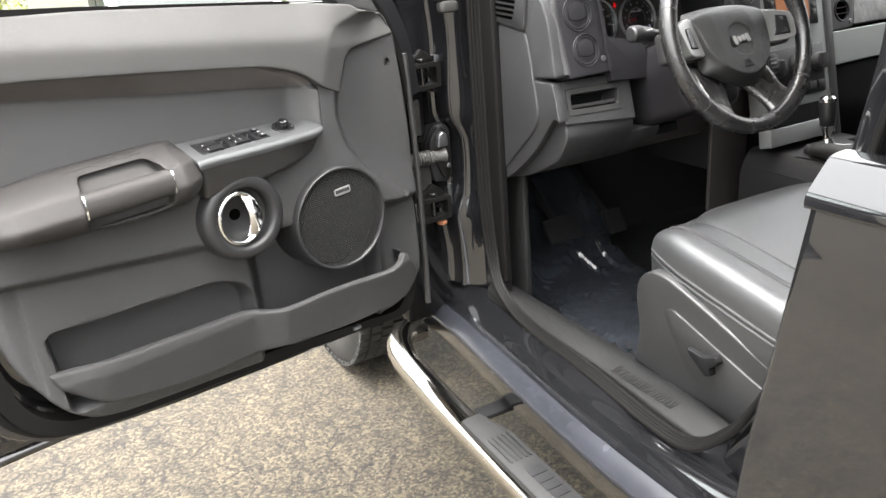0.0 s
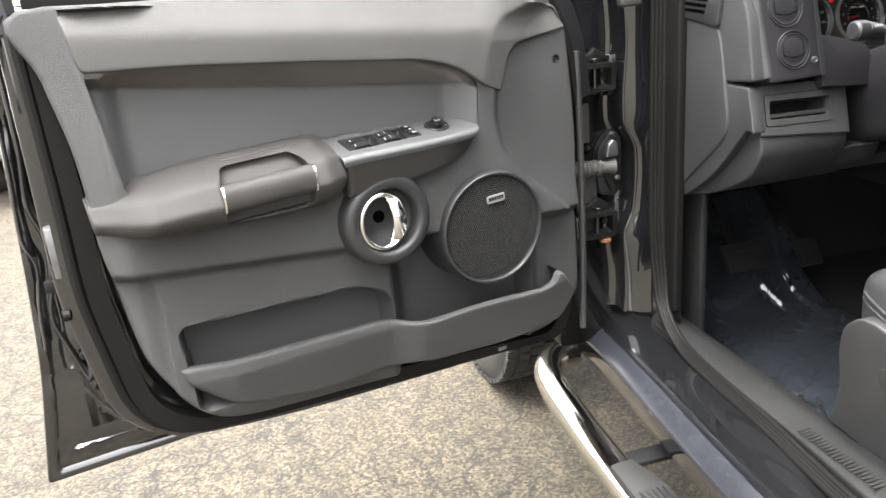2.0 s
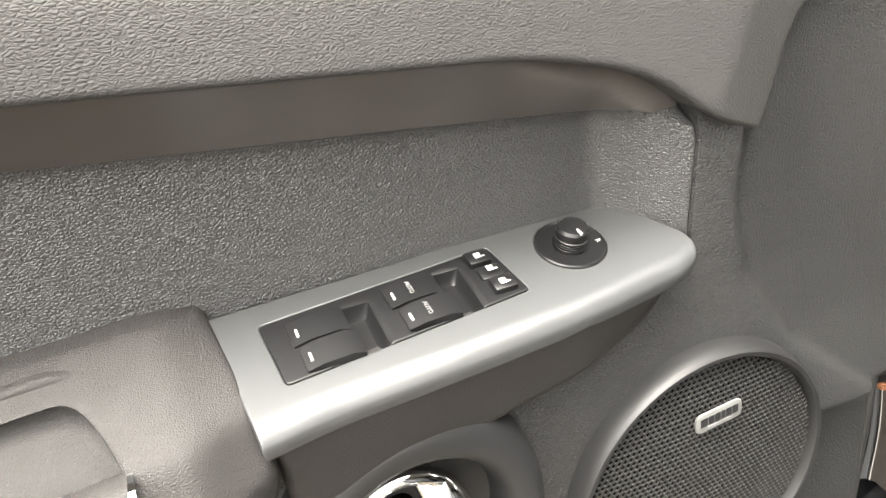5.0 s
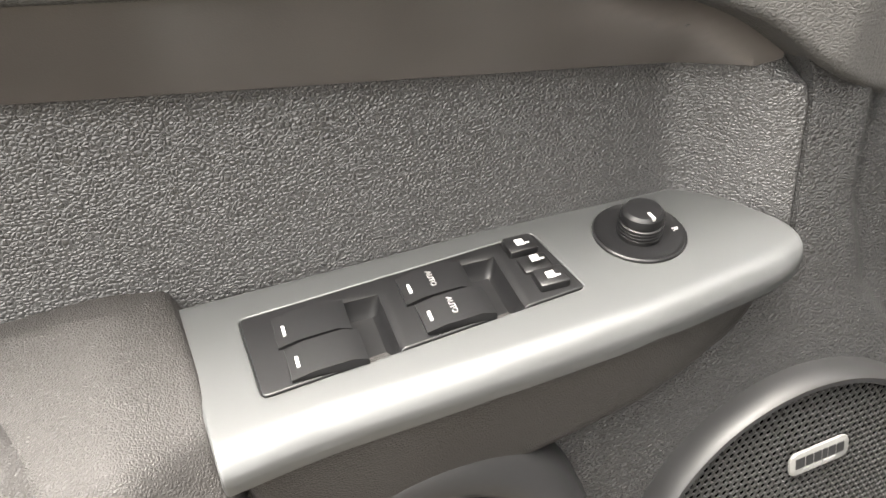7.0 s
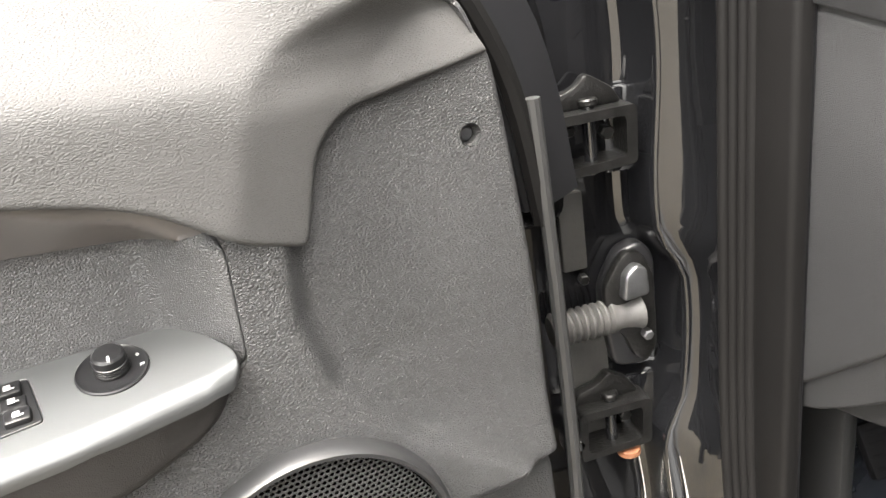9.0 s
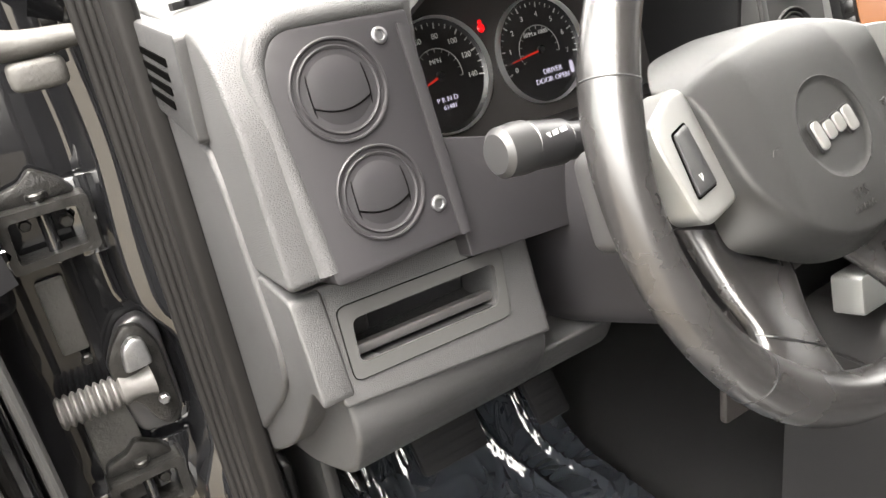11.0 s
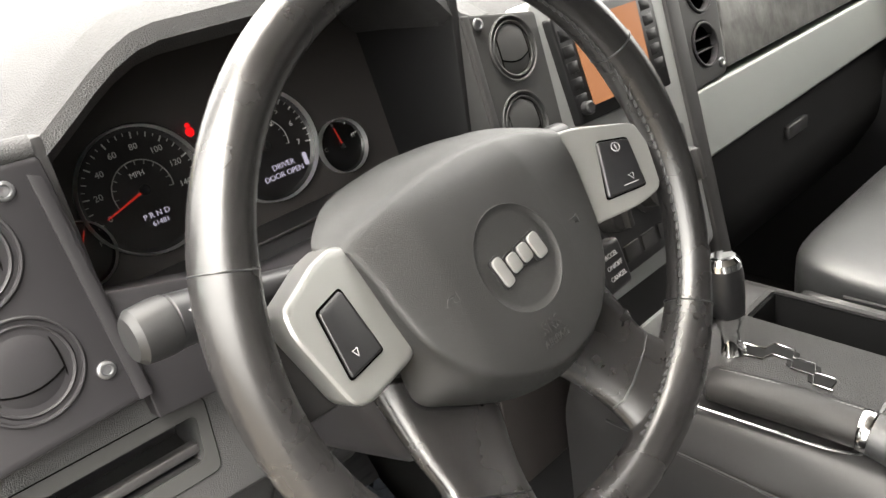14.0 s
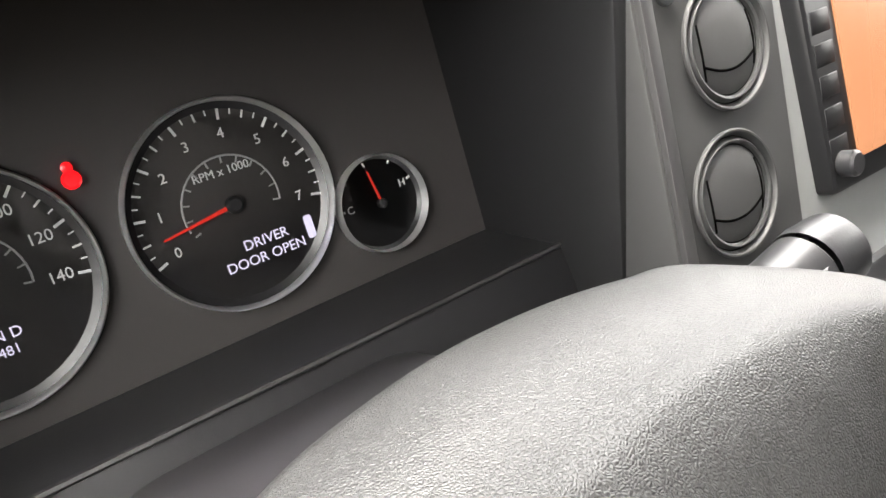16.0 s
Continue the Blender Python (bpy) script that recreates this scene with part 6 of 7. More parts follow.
def on_pad(x, y, lift=0.0002):
    s = (pad_z(x, y + 0.002) - pad_z(x, y - 0.002)) / 0.004
    return basis((x, y, pad_z(x, y) + lift), (1, 0, 0), Vector((0, 1, s)).normalized(), Vector((0, -s, 1)).normalized())


words("pad_word", "SRS", 0.0115, SATIN, hub, on_pad(0.003, -0.0555), 0.0005)
words("pad_word", "AIRBAG", 0.0068, SATIN, hub, on_pad(0.003, -0.0648), 0.0005)
for x in (-0.054, 0.064):
    part("horn_mark", join(sweep([(-0.005, -0.002, 0), (-0.002, 0.0015, 0), (0.002, 0.0015, 0), (0.005, 0.003, 0), (0.005, -0.003, 0), (0.001, -0.0015, 0)], disc(0.00055, 6), up=(0, 0, 1))), SATIN, hub, m=on_pad(x, -0.0097, 0.0002))


def leaned(bm, a, b, c):
    """Leans a flat part: its height grows along x and y."""
    for v in bm.verts:
        v.co.z += a + b * v.co.x + c * v.co.y
    return bm


TRIMS = {-1: ([(-0.086, 0.0420), (-0.1020, 0.0475), (-0.118, 0.0455), (-0.153, 0.0330), (-0.1545, 0.020), (-0.1410, -0.0260), (-0.128, -0.0315), (-0.0780, -0.0300)], [0.003, 0.004, 0.012, 0.008, 0.01, 0.012, 0.02, 0.010],
              [(-0.1120, 0.0262), (-0.1338, 0.0229), (-0.1345, -0.0135), (-0.1045, -0.0128)], (-0.0560, -0.42, -0.15)),
         1: ([(0.0960, 0.0440), (0.118, 0.0425), (0.1640, 0.0275), (0.1675, 0.016), (0.1570, -0.0235), (0.135, -0.0275), (0.0890, -0.0250)], [0.003, 0.01, 0.010, 0.01, 0.008, 0.02, 0.006],
             [(0.1274, 0.0255), (0.1510, 0.0190), (0.1446, -0.0155), (0.1129, -0.0128)], (-0.0495, 0.30, -0.24))}
for sx in (-1, 1):
    line, radii, keyline, lean = TRIMS[sx]
    sp = part("spoke_trim", leaned(prism(rounded(line, radii), -0.0, 0.026, 0.0045, 3, m=FLIP), *lean), SPOKE, wheel, "silver painted spoke trim", even=True)
    grown = [(p[0] + 0.0012 * math.copysign(1, p[0] - sx * 0.124), p[1] + 0.0012 * math.copysign(1, p[1] - 0.004)) for p in keyline]
    part("key_gap", leaned(prism(rounded(grown, 0.003), -0.0006, 0.004, 0, m=FLIP), *lean), VOID, sp)
    key = part("spoke_key", leaned(prism(rounded(keyline, 0.0028), -0.0026, 0.004, 0.0016, 3, m=FLIP), *lean), BLACK, sp, "glossy black rocker key")
    mark = lambda x, y: (x, y, lean[0] + lean[1] * x + lean[2] * y + 0.0027)
    kx, ky = sum(p[0] for p in keyline) / 4, sum(p[1] for p in keyline) / 4
    if sx > 0:
        part("key_mark", sweep([mark(kx + 0.004 + 0.0032 * math.cos(a), ky + 0.0135 + 0.0032 * math.sin(a)) for a in (2 * math.pi * i / 18 for i in range(18))], disc(0.00035, 4), closed=True, up=(0, 0, 1)), WHITE, sp)
        part("key_mark", sweep([mark(kx + 0.004, ky + 0.0155), mark(kx + 0.004, ky + 0.0115)], disc(0.0004, 4), up=(1, 0, 0)), WHITE, sp)
        part("key_mark", sweep([mark(kx - 0.006, ky - 0.0135), mark(kx + 0.006, ky - 0.0145)], disc(0.0003, 4), up=(0, 0, 1)), WHITE, sp)
    part("key_mark", sweep([mark(kx - 0.0020 + 0.003 * sx, ky - 0.0080), mark(kx + 0.0024 + 0.003 * sx, ky - 0.0080), mark(kx + 0.0006 + 0.003 * sx, ky - 0.0120)], disc(0.00035, 4), closed=True, up=(0, 0, 1)), WHITE, sp)
    part("spoke_back", prism(rounded([(sx * 0.070, 0.034), (sx * 0.172, 0.030), (sx * 0.176, -0.030), (sx * 0.070, -0.034)], 0.01), 0.022 if sx < 0 else 0.028, 0.048, 0.006, m=FLIP), SATIN, wheel)
    lo = bmesh.new()
    rows = []
    for cx, cy, cz, hx, hy, th in curve([(0.056, -0.058, -0.052, 0.044, -0.018, 0.016), (0.063, -0.080, -0.043, 0.038, -0.018, 0.014), (0.070, -0.104, -0.031, 0.032, -0.017, 0.0125), (0.074, -0.126, -0.019, 0.028, -0.016, 0.012),
                                         (0.081, -0.145, -0.008, 0.033, -0.019, 0.0125), (0.090, -0.157, -0.002, 0.044, -0.026, 0.0115)], 5):
        rows.append([lo.verts.new((sx * (cx - hx * math.copysign(abs(math.cos(a)) ** 0.75, math.cos(a))), cy + hy * math.copysign(abs(math.cos(a)) ** 0.75, math.cos(a)) * 1.0, cz + th * math.copysign(abs(math.sin(a)) ** 0.8, math.sin(a)))) for a in (2 * math.pi * k / 22 for k in range(22))])
    for a, b in zip(rows, rows[1:]):
        for k in range(22):
            lo.faces.new((a[k], a[(k + 1) % 22], b[(k + 1) % 22], b[k]))
    part("lower_spoke", lo, WHEELSKIN, wheel, "wide leather covered lower spoke", smooth=70)
    part("spoke_seam", sweep([(sx * (0.074 - 0.0285 * c), -0.126 - 0.0163 * c, -0.019 + 0.0123 * (1 - c ** 4) ** 0.5) for c in (-0.99, -0.8, -0.4, 0.0, 0.4, 0.8, 0.99)], disc(0.0008, 6)), BLACK, wheel)
part("hub_back", lathe([(0.0, -0.03), (0.060, -0.035), (0.062, -0.06), (0.05, -0.09), (0.0, -0.09)], 40), BLACK, wheel)

# ---- steering column ----
colm = thing("steering_column", "dark plastic steering column shroud with two stalks and the key in its lock", "steering column", WM)
part("shroud", prism(rounded([(-0.075, 0.034), (0.075, 0.034), (0.092, -0.03), (0.075, -0.125), (-0.075, -0.125), (-0.092, -0.03)], 0.025), 0.088, 0.30, 0.018, 4, m=FLIP), PANELSHADED, colm, "dark column shroud")


def stalk(sx, dy=0.0, dz=0.0, out=0.0):
    s = part("stalk", rod((sx * 0.06, 0.020 + dy * 0.5, -0.100 + dz), (sx * (0.142 + out), 0.036 + dy, -0.093 + dz), 0.0105, 0.0125), BLACK, colm, "black control stalk")
    part("stalk_collar", rod((sx * (0.142 + out), 0.036 + dy, -0.093 + dz), (sx * (0.173 + out), 0.041 + dy, -0.0895 + dz), 0.0145, 0.0155), BLACK, s)
    part("stalk_end", lathe([(0.0160, 0.0), (0.0165, 0.006), (0.0155, 0.019), (0.012, 0.0225), (0.0, 0.0235)], 28), SMOOTH if sx < 0 else BLACK, s, "grey turning end" if sx < 0 else "black turning end", m=basis((sx * (0.172 + out), 0.041 + dy, -0.0895 + dz), (0, 0, 1), (0, sx, 0), (sx, 0.12, 0.08)))
    bars("stalk_mark", [0.006, 0.004, 0.005], 0.003, 0.002, WHITE, s, basis((sx * (0.158 + out), 0.043 + dy, -0.0760 + dz), (1, 0.1, 0), (0, 1, 0), (0, 0, 1)))


stalk(-1, 0.003, 0.015, 0.006)
stalk(1, -0.016, -0.012)
cruise = part("cruise_lever", join(rod((0.055, -0.075, -0.080), (0.104, -0.073, -0.050), 0.008), box(-0.016, 0.016, -0.019, 0.019, -0.007, 0.007, 0.004, 3, m=Matrix.Translation((0.121, -0.067, -0.042)))), BLACK, colm, "small black cruise lever with white words")
for k, word in enumerate(("ACCEL", "ON/OFF", "CANCEL")):
    words("lever_word", word, 0.0052, WHITE, cruise, Matrix.Translation((0.121, -0.058 - 0.0085 * k, -0.0349)))
key = part("ignition_key", join(prism(rounded([(-0.010, 0.0), (0.010, 0.0), (0.009, -0.035), (0.0, -0.040), (-0.009, -0.035)], 0.005), -0.003, 0.003, 0.001), box(-0.004, 0.004, -0.0015, 0.0015, -0.075, -0.036, 0.001)), ZINC, colm, "hanging key with a worn tag", m=Matrix.Translation((0.062, -0.075, -0.07)) @ Matrix.Rotation(radians(20), 4, "X"))

# ---- pedals and floor ----
mat_film = material("clear protective film", (0.021, 0.0238, 0.0285), 0.11, grain=0.0, var=0.4, blotch=8, coat=0.6)
for x, w, z, nm in ((0.34, 0.055, 0.62, "brake_pedal"), (0.52, 0.03, 0.60, "accelerator_pedal")):
    p = thing(nm, "black ribbed rubber foot pedal hanging from its arm", "pedal", m=pose(x, -0.02, z, -35))
    part("pedal_pad", box(-w, w, -0.008, 0.008, -0.035, 0.035, 0.006), MATT, p)
    for k in range(4):
        part("pedal_rib", box(-w + 0.006, w - 0.006, -0.0087, -0.007, -0.026 + k * 0.015, -0.020 + k * 0.015, 0.001), MATT, p)
    part("pedal_arm", rod((0, 0.01, 0), (0, 0.12, 0.30), 0.010), MATT, p)
film = bmesh.new()
rows = []
nx, ny = 150, 240
for i in range(nx + 1):
    x = 0.098 + 0.507 * i / nx
    row = []
    for j in range(ny + 1):
        y = -0.62 + 0.86 * j / ny
        base = 0.435 + 0.30 * float(sstep(-0.02, 0.32, y)) + 0.105 * float(sstep(0.20, 0.10, x))
        p = Vector((x, y, 0.0))
        bend = noise.noise(p * 7.0) * 0.05
        sharp = lambda q: (1.0 - abs(noise.noise(q))) ** 5
        far = float(sstep(-0.40, -0.05, y))
        wr = 0.0055 * far * sharp(Vector((x * 13 + bend * 60, y * 7 + bend * 20, 2.2))) + 0.0032 * (0.30 + far) * sharp(Vector((x * 31 + bend * 90, y * 23, 7.4))) + noise.noise(p * 14.0) * 0.0025
        wr += 0.014 * math.exp(-((x - 0.47 - bend) / 0.006) ** 2) * float(sstep(-0.14, 0.02, y)) + 0.014 * math.exp(-((x - 0.55 - bend) / 0.006) ** 2) * float(sstep(-0.26, -0.08, y))
        row.append(film.verts.new((x, y, base + wr)))
    rows.append(row)
for a, b in zip(rows, rows[1:]):
    for j in range(ny):
        film.faces.new((a[j], a[j + 1], b[j + 1], b[j]))
fm = thing("floor_film", "crinkled clear plastic film over the dark floor mat", "floor cover")
part("film_sheet", film, mat_film, fm, smooth=80)
bars("film_mark", [0.05, 0.03, 0.04], 0.010, 0.012, BLACK, fm, basis((0.20, -0.42, 0.452), (0.5, 0.86, 0), (-0.86, 0.5, 0), (0, 0, 1)))
bars("film_mark", [0.04, 0.05, 0.03], 0.010, 0.012, BLACK, fm, basis((0.225, -0.44, 0.452), (0.5, 0.86, 0), (-0.86, 0.5, 0), (0, 0, 1)))


# ---- seats ----
def cushion(x0, x1, y0, y1, z0, z1, e=0.45, crown=0.0, n=28):
    """A soft rounded block; crown lifts its middle."""
    bm = bmesh.new()
    rows = []
    for i in range(n + 1):
        v = -math.pi / 2 + math.pi * i / n
        cv, sv = math.cos(v), math.sin(v)
        rows.append([])
        for j in range(2 * n):
            u = math.pi * j / n
            f = lambda t, k: math.copysign(abs(t) ** k, t)
            px, py, pz = f(cv, e * 0.7) * f(math.cos(u), e), f(cv, e * 0.7) * f(math.sin(u), e), f(sv, e)
            z = (z0 + z1) / 2 + pz * (z1 - z0) / 2 + crown * (1 - px * px) * (1 - py * py) * (pz > 0)
            rows[-1].append(bm.verts.new(((x0 + x1) / 2 + px * (x1 - x0) / 2, (y0 + y1) / 2 + py * (y1 - y0) / 2, z)))
    for a, b in zip(rows, rows[1:]):
        for j in range(2 * n):
            k = (j + 1) % (2 * n)
            bm.faces.new((a[j], a[k], b[k], b[j]))
    bmesh.ops.remove_doubles(bm, verts=bm.verts, dist=1e-5)
    return bm


seat = thing("driver_seat", "black leather driver seat with grey side cover", "car seat")


def sloped(bm):
    """The cushion falls away to the rear."""
    for v in bm.verts:
        v.co.z += 0.19 * min(v.co.y + 0.70, 0.0)
    return bm


def draped(bms, pts, lift=0.0008, n=8):
    """A line laid on the upper side of meshes, given in x, y."""
    trees = [BVHTree.FromBMesh(b) for b in bms]
    line = []
    for x, y in curve(pts, n):
        hits = [q[0].z for q in (t.ray_cast(Vector((x, y, 2.0)), Vector((0, 0, -1))) for t in trees) if q[0] is not None]
        if hits:
            line.append((x, y, max(hits) + lift))
    return line


base = sloped(cushion(0.085, 0.585, -1.17, -0.612, 0.715, 0.862, 0.42))
bolster = sloped(cushion(0.050, 0.180, -1.16, -0.640, 0.742, 0.874, 0.52))
inner_bolster = sloped(cushion(0.490, 0.600, -1.16, -0.625, 0.742, 0.880, 0.52))
middle = sloped(cushion(0.140, 0.530, -1.14, -0.632, 0.79, 0.872, 0.40, 0.004))
seams = [draped((base, bolster, middle), p) for p in ([(0.098, -0.672), (0.104, -0.74), (0.106, -0.84), (0.108, -0.945)], [(0.104, -0.670), (0.110, -0.74), (0.112, -0.84), (0.114, -0.94)], [(0.108, -0.945), (0.20, -0.925), (0.335, -0.92), (0.47, -0.93)], [(0.155, -0.66), (0.160, -0.80), (0.160, -1.08)])]
seams += [draped((inner_bolster, middle, base), p) for p in ([(0.515, -0.650), (0.512, -0.76), (0.510, -1.05)],)]
part("cushion", base, LEATHER, seat, "black leather seat cushion")
part("side_bolster", bolster, LEATHER, seat, "piped leather side bolster")
part("side_bolster", inner_bolster, LEATHER, seat, "leather side bolster by the console")
part("centre_panel", middle, LEATHER, seat, "stitched leather seat centre")
for line in seams:
    part("seat_seam", sweep(line, disc(0.0016, 6)), SATIN, seat)
for dz in (0.0, -0.010):
    part("piping", sweep(curve([(0.088, -0.642, 0.822 + dz), (0.062, -0.672, 0.826 + dz), (0.0515, -0.74, 0.812 + dz), (0.050, -0.84, 0.792 + dz), (0.050, -0.95, 0.770 + dz), (0.052, -1.12, 0.738 + dz)], 5), disc(0.0024, 6)), LEATHER, seat)


def footed(bm):
    for v in bm.verts:
        v.co.x += 0.20 * max(0.80 - v.co.z, 0.0)
    return bm


part("side_cover", footed(prism(rounded([(-0.600, 0.575), (-0.634, 0.650), (-0.640, 0.735), (-0.654, 0.777), (-0.690, 0.806), (-0.728, 0.806), (-0.823, 0.770), (-0.906, 0.730), (-1.02, 0.680), (-1.15, 0.66), (-1.15, 0.53), (-0.86, 0.545)], [0.01, 0.05, 0.03, 0.02, 0.02, 0.02, 0.05, 0.05, 0.05, 0.02, 0.02, 0.06]), 0.036, 0.10, 0.012, 4, m=XPRISM)), SEATSIDE, seat, "grey plastic seat side cover")
part("cover_inset", footed(prism(rounded([(-0.716, 0.735), (-0.735, 0.747), (-0.90, 0.680), (-1.0, 0.645), (-1.0, 0.565), (-0.80, 0.572), (-0.742, 0.640)], [0.012, 0.012, 0.04, 0.03, 0.03, 0.03, 0.04]), 0.0315, 0.045, 0.003, 2, m=XPRISM)), SEATSIDE, seat, "slightly raised grey panel of the cover")
part("seat_switch", footed(prism(rounded([(-0.775, 0.690), (-0.782, 0.676), (-0.812, 0.648), (-0.825, 0.655), (-0.822, 0.668), (-0.845, 0.690), (-0.840, 0.702), (-0.812, 0.686)], 0.005), 0.018, 0.034, 0.004, 2, m=XPRISM)), MATT, seat, "black power seat switch")
part("backrest", cushion(0.08, 0.58, -1.36, -1.18, 0.78, 1.42, 0.35), LEATHER, seat, "black leather backrest")
pseat = thing("leather_seat", "black leather passenger seat", "car seat")
part("cushion", cushion(0.937, 1.43, -1.14, -0.448, 0.770, 0.872, 0.30, 0.006), LEATHER, pseat, "black leather seat cushion")
part("side_bolster", cushion(0.926, 1.02, -1.12, -0.478, 0.755, 0.836, 0.40), LEATHER, pseat, "rolled leather side panel")
part("piping", sweep([(0.9345, -0.54, 0.842), (0.9345, -0.80, 0.846), (0.936, -1.1, 0.846)], disc(0.0022, 6)), SATIN, pseat)
part("seat_base", box(0.98, 1.40, -1.1, -0.6, 0.42, 0.77, 0.02), BLACK, pseat)
part("backrest", cushion(0.96, 1.44, -1.36, -1.18, 0.78, 1.42, 0.35), LEATHER, pseat)

# ---- centre console ----
con = thing("centre_console", "grey centre console with a chrome-edged gear selector", "centre console")
part("console_body", join(prism(rounded([(0.622, 0.42), (0.622, 0.80), (0.650, 0.848), (0.824, 0.848), (0.826, 0.42)], [0.005, 0.02, 0.02, 0.003, 0.005]), -1.2, -0.36, 0.003), prism(rounded([(0.898, 0.42), (0.898, 0.848), (0.912, 0.848), (0.925, 0.82), (0.925, 0.42)], [0.003, 0.003, 0.006, 0.01, 0.003]), -1.2, -0.36, 0.003), box(0.82, 0.905, -0.475, -0.36, 0.70, 0.848, 0.003), box(0.82, 0.905, -1.2, -0.745, 0.70, 0.848, 0.003)), SATIN, con, "grey console body")
part("console_line", sweep([(0.6205, -0.42, 0.812), (0.6205, -1.18, 0.800)], disc(0.0016, 6)), BLACK, con)
part("console_step", sweep(curve([(0.650, -0.490, 0.850), (0.656, -0.57, 0.851), (0.664, -0.640, 0.851), (0.684, -0.668, 0.851), (0.72, -0.672, 0.852)], 5), disc(0.0016, 8)), DIMCHROME, con, "thin bright console edge strip")
top = part("selector_plate", prism(rounded([(0.690, -0.475), (0.815, -0.455), (0.812, -0.70), (0.690, -0.68)], 0.012), 0.0, 0.014, 0.003, m=basis((0, 0, 0.848), (1, 0, 0), (0, 0, 1), (0, 1, 0))), TRIM, con, "grey selector plate")
part("end_band", sweep([(0.72, -0.655, 0.862), (0.76, -0.652, 0.866), (0.822, -0.648, 0.862)], [(-0.003, -0.012), (0.003, -0.012), (0.003, 0.000), (0.001, 0.002), (-0.002, 0.001)]), DIMCHROME, con, "broad chrome end band")
part("arm_lid", cushion(0.665, 0.885, -1.15, -0.660, 0.80, 0.880, 0.40), LEATHER, con, "black leather console lid")
GATE = [(0.748, -0.500), (0.752, -0.530), (0.765, -0.534), (0.764, -0.556), (0.752, -0.560), (0.752, -0.582), (0.738, -0.588), (0.738, -0.606)]
part("gate_slot", sweep([(x, y, 0.8628) for x, y in GATE], [(-0.008, -0.002), (0.008, -0.002), (0.008, 0.0006), (-0.008, 0.0006)]), MATT, top)
for s in (-0.0095, 0.0095):
    part("gate_trim", sweep([(x + s, y + s * 0.3, 0.8635) for x, y in GATE], disc(0.0012, 8)), DIMCHROME, top, "chrome gate edging")
# floor and walls of the tray are blackened to paint its deep shade
part("tray_floor", box(0.815, 0.905, -0.76, -0.46, 0.745, 0.755, 0), VOID, con, "tray floor blackened for the shade of its depth")
part("tray_shade", join(box(0.8225, 0.8255, -0.748, -0.472, 0.752, 0.846, 0), box(0.8965, 0.8995, -0.748, -0.472, 0.752, 0.846, 0), box(0.8255, 0.8965, -0.476, -0.473, 0.752, 0.846, 0), box(0.8255, 0.8965, -0.747, -0.744, 0.752, 0.846, 0)), MATT, con, "black sheets for the shade inside the open tray")
part("tray_rail", frame_prism(rounded([(0.818, -0.466), (0.903, -0.466), (0.903, -0.754), (0.818, -0.754)], 0.008), rounded([(0.826, -0.474), (0.895, -0.474), (0.895, -0.744), (0.826, -0.744)], 0.006), 0.0, 0.0035, m=basis((0, 0, 0.848), (1, 0, 0), (0, 0, 1), (0, 1, 0))), TRIM, con)
shift = part("gear_lever", lathe([(0.0, -0.005), (0.0095, -0.005), (0.009, 0.03), (0.012, 0.042), (0.0165, 0.050), (0.0185, 0.075), (0.0190, 0.100), (0.0175, 0.112)], 28), BLACK, con, "black gear lever grip", m=basis((0.743, -0.500, 0.862), (1, 0, 0), (0, 1, -0.1), (0, 0.1, 0.90)))
part("lever_cap", lathe([(0.0178, 0.110), (0.0175, 0.118), (0.013, 0.1235), (0, 0.125)], 28), CHROME, shift, "polished chrome cap")
part("lever_neck", lathe([(0.0155, 0.0), (0.0105, 0.012), (0.0105, 0.03), (0.0155, 0.044), (0.0165, 0.05)], 28), CHROME, shift, "chrome neck")

# ---- handbrake lying beside the selector ----
hb = thing("handbrake_lever", "black leather handbrake lever with a chrome collar on the console", "handbrake")
part("grip", sweep([(0.672, -0.512, 0.868), (0.673, -0.516, 0.868), (0.675, -0.54, 0.869), (0.679, -0.60, 0.871), (0.682, -0.652, 0.870)], disc(0.0205, 20, 1.0, 0.86), scale=[0.80, 0.93, 1.0, 1.04, 1.0]), GRIPSKIN, hb, "stitched black leather grip")
part("release_button", sweep([(0.671, -0.503, 0.867), (0.671, -0.505, 0.867), (0.672, -0.514, 0.868)], disc(0.0125, 18), scale=[0.75, 1.0, 1.0]), SATIN, hb, "dark push button in the lever's end")
part("collar", sweep([(0.682, -0.651, 0.870), (0.6822, -0.653, 0.870), (0.6828, -0.659, 0.869), (0.683, -0.661, 0.869)], disc(0.0222, 24, 1.0, 0.86), scale=[0.95, 1.0, 1.0, 0.95]), DIMCHROME, hb, "thin chrome collar")
part("boot", sweep([(0.683, -0.660, 0.869), (0.684, -0.70, 0.862), (0.684, -0.76, 0.848), (0.684, -0.80, 0.834)], disc(0.0235, 18, 1.0, 0.9), scale=[0.92, 1.05, 1.15, 1.2]), LEATHER, hb, "soft leather boot")
for i in range(26):
    k = i / 25
    c = Vector((0.678 + 0.009 * k, -0.522 - 0.126 * k, 0.8842 + 0.003 * min(1, 3 * k)))
    part("stitch", box(-0.0006, 0.0006, -0.0018, 0.0018, -0.0005, 0.0007, 0.0002, 1, m=pose(c.x, c.y, c.z, 0, 0, 20)), GREYPRINT, hb)

# ---- outside mirror and things beyond ----
mir = thing("door_mirror", "grey mirror housing on the door pillar", "mirror")
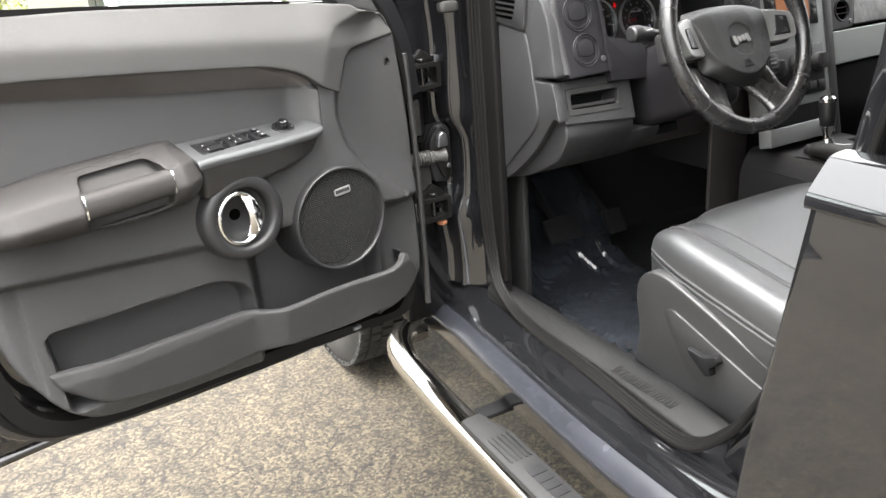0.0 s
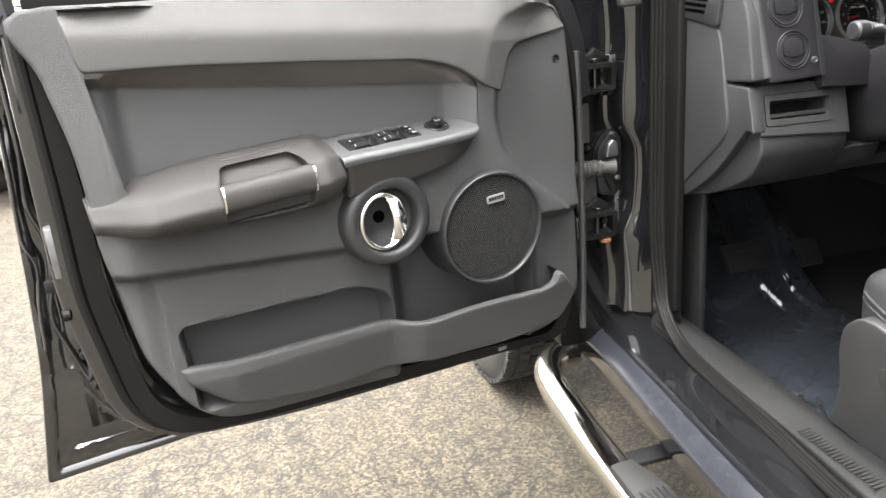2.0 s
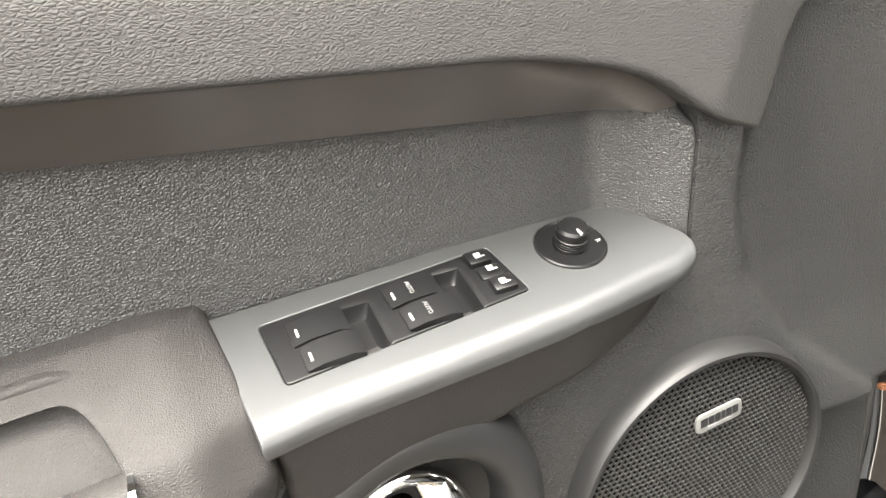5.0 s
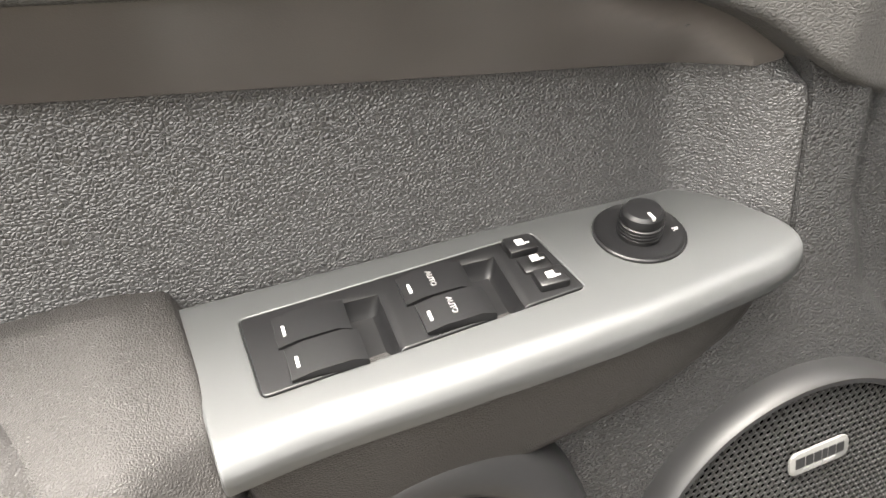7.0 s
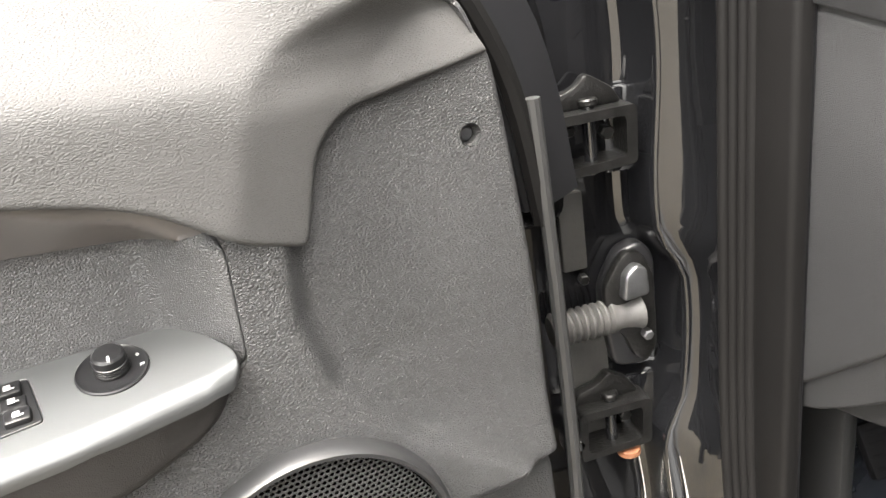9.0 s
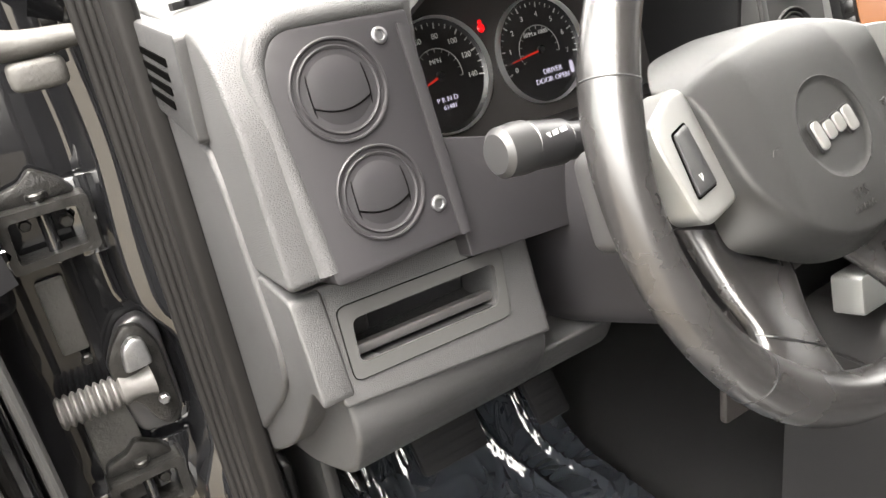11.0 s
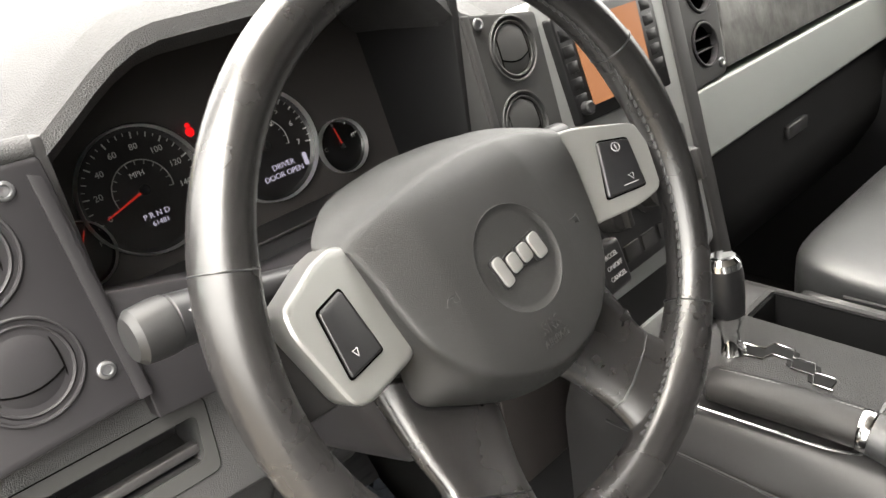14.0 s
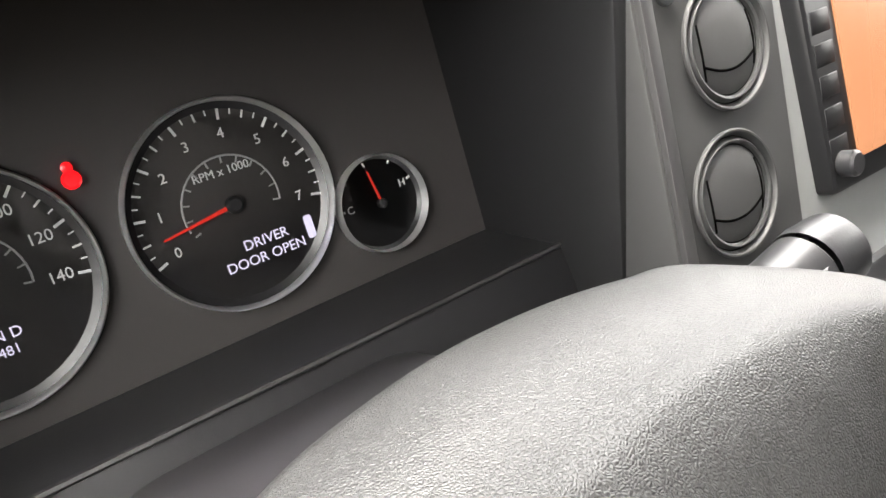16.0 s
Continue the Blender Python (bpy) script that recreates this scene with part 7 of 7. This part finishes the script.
part("mirror_foot", sweep(curve([(-0.052, -0.10, 1.345), (-0.054, -0.10, 1.305), (-0.046, -0.102, 1.272), (-0.018, -0.105, 1.262), (0.030, -0.11, 1.262)], 6), disc(0.020, 16, 1.0, 0.75), up=(0, 1, 0), scale=[(1.15 - 0.03 * k, 1.0 - 0.012 * k) for k in range(25)]), DULLGREY, mir, "pale grey curved mirror foot")
part("mirror_gasket", cushion(-0.030, 0.016, -0.118, -0.090, 1.225, 1.250, 0.5, n=10), DULLGREY, mir, "grey padded foot end")


def parked_car(x, y, rz, paint, label):
    c = thing("parked_car", label, "car", m=pose(x, y, 0, 0, 0, rz), group="cars parked beyond the door")
    sideline = rounded([(-2.2, 0.35), (-2.25, 0.75), (-2.1, 0.92), (-1.0, 1.0), (1.2, 1.02), (2.15, 0.98), (2.25, 0.6), (2.2, 0.35)], [0.1, 0.15, 0.15, 0.2, 0.2, 0.15, 0.2, 0.1])
    part("body", prism(sideline, -0.9, 0.9, 0.08, 4), paint, c)
    cab = rounded([(-1.05, 0.98), (-0.35, 1.45), (1.0, 1.48), (1.75, 1.0)], [0.05, 0.25, 0.25, 0.05])
    part("cabin", prism(cab, -0.74, 0.74, 0.10, 4), paint, c)
    for sy in (-0.745, 0.745):
        for a, b in (((-0.80, 1.03), (0.22, 1.38)), ((0.30, 1.03), (1.25, 1.38))):
            part("window", prism(rounded([(a[0], a[1]), (b[0], a[1]), (b[0] - 0.08, b[1]), (a[0] + 0.42 * (a[0] < 0), b[1])], 0.04), sy - 0.01, sy + 0.01, 0.003), BLACK, c)
        for wx in (-1.4, 1.4):
            w = part("wheel", lathe([(0.0, 0.08), (0.2, 0.08), (0.23, 0.11), (0.31, 0.11), (0.33, 0.08), (0.33, -0.1)], 32), RUBBER, c, m=basis((wx, math.copysign(0.80, sy), 0.33), (1, 0, 0), (0, 0, -1 if sy > 0 else 1), (0, 1 if sy > 0 else -1, 0)))
            part("wheel_disc", lathe([(0.215, 0.085), (0.2, 0.09), (0, 0.10)], 24), SILVER, w)
    part("front_glass", prism([(-1.0, 1.0), (-0.37, 1.42), (-0.34, 1.40), (-0.96, 0.98)], -0.66, 0.66, 0, m=Matrix.Translation((-0.02, 0, 0.02))), BLACK, c)
    for sy in (-0.65, 0.65):
        part("headlamp", cushion(-2.27, -2.12, sy - 0.18, sy + 0.18, 0.68, 0.82, 0.6, n=10), CHROME, c)
    return c


PAINTS = [material("white car paint", (0.75, 0.76, 0.76), 0.2, coat=1.0, var=0.03), material("silver car paint", (0.42, 0.44, 0.44), 0.25, metal=0.5, coat=1.0, var=0.03)]
for x, y, rz, k, lb in ((-4.4, 6.4, 88, 0, "white car parked nose on beyond the door"), (-2.0, 6.7, 92, 1, "silver car parked nose on beyond the door"), (0.6, 6.6, 90, 0, "white car parked nose on beyond the door")):
    parked_car(x, y, rz, PAINTS[k], lb)


# ---- trees and what lies ahead of the car ----
LEAF = material("yellow green leaves", (0.16, 0.17, 0.02), 0.6, var=0.4, blotch=3)
BARK = material("grey brown bark", (0.09, 0.07, 0.05), 0.85, grain=0.8, size=60, var=0.3)


def tree(x, y, h, seed, label):
    """A tapered trunk with limbs and a crown of many small leaves."""
    t = thing("tree", label, "tree", m=pose(x, y, 0), group="trees beyond the cars")
    r = random.Random(seed)
    limbs = [sweep(curve([(0, 0, 0), (0.05, 0.02, h * 0.3), (-0.04, 0.05, h * 0.75)], 4), disc(0.11, 10), up=(1, 0, 0), scale=[1.3 - 0.1 * k for k in range(9)])]
    ends = []
    for k in range(9):
        a, z = r.random() * 6.3, h * (0.12 + 0.06 * k)
        e = (math.cos(a) * h * 0.24, math.sin(a) * h * 0.24, z + h * 0.16)
        ends.append(e)
        limbs.append(sweep([(0, 0, z), (e[0] * 0.6, e[1] * 0.6, z + h * 0.06), e], disc(0.03, 6), up=(1, 0, 0.1)))
    part("trunk", join(*limbs), BARK, t)
    verts, faces = [], []
    for e in ends + [(0, 0, h * 0.85), (0.3, 0.2, h * 0.7)]:
        for k in range(420):
            c = Vector((r.gauss(e[0], h * 0.10), r.gauss(e[1], h * 0.10), max(0.15, r.gauss(e[2], h * 0.09))))
            u = Vector((r.gauss(0, 1), r.gauss(0, 1), r.gauss(0, 1))).normalized()
            v = u.orthogonal().normalized()
            b = len(verts)
            verts += [c - u * 0.055, c + v * 0.028 + u * 0.004, c + u * 0.055, c - v * 0.028 + u * 0.004]
            faces.append((b, b + 1, b + 2, b + 3))
    me = bpy.data.meshes.new("crown")
    me.from_pydata(verts, [], faces)
    me.materials.append(LEAF)
    crown = new("crown", me)
    crown.parent = t
    tagged(crown, "loose crown of yellow-green leaves", kind="stuff")


for k, (x, y, h) in enumerate(((-2.0, 13.5, 3.2), (-4.6, 14.5, 3.6), (3.5, 12.5, 3.0), (6.0, 13.0, 3.4), (9.0, 12.0, 3.3))):
    tree(x, y, h, 11 + k, "small tree with yellow-green leaves beyond the cars")
part("cowl", prism(rounded([(0.40, 1.27), (0.40, 1.285), (0.62, 1.225), (0.62, 1.20)], 0.004), 0.02, 1.50, 0.003, m=XPRISM), MATT, body, "black cowl under the windscreen")
part("bonnet", prism(rounded([(0.64, 1.20), (0.70, 1.215), (1.30, 1.17), (1.75, 1.08), (1.85, 0.95), (1.75, 0.92), (0.64, 1.12)], [0.01, 0.05, 0.2, 0.1, 0.05, 0.02, 0.01]), 0.02, 1.52, 0.03, 4, m=XPRISM), PAINT, body, "glossy black bonnet")
arch = [(0.80 + 0.46 * math.cos(a), 0.385 + 0.46 * math.sin(a)) for a in (radians(20 + 7 * i) for i in range(21))]
part("front_wing", prism([(1.80, 0.62), (1.84, 0.95), (1.72, 1.08), (0.64, 1.17), (0.14, 1.22), (0.13, 0.62), (0.36, 0.60)] + [p for p in reversed(arch) if p[1] > 0.61] + [(1.26, 0.60)], -0.03, 0.02, 0.01, m=XPRISM), PAINT, body, "glossy black front wing over the wheel")
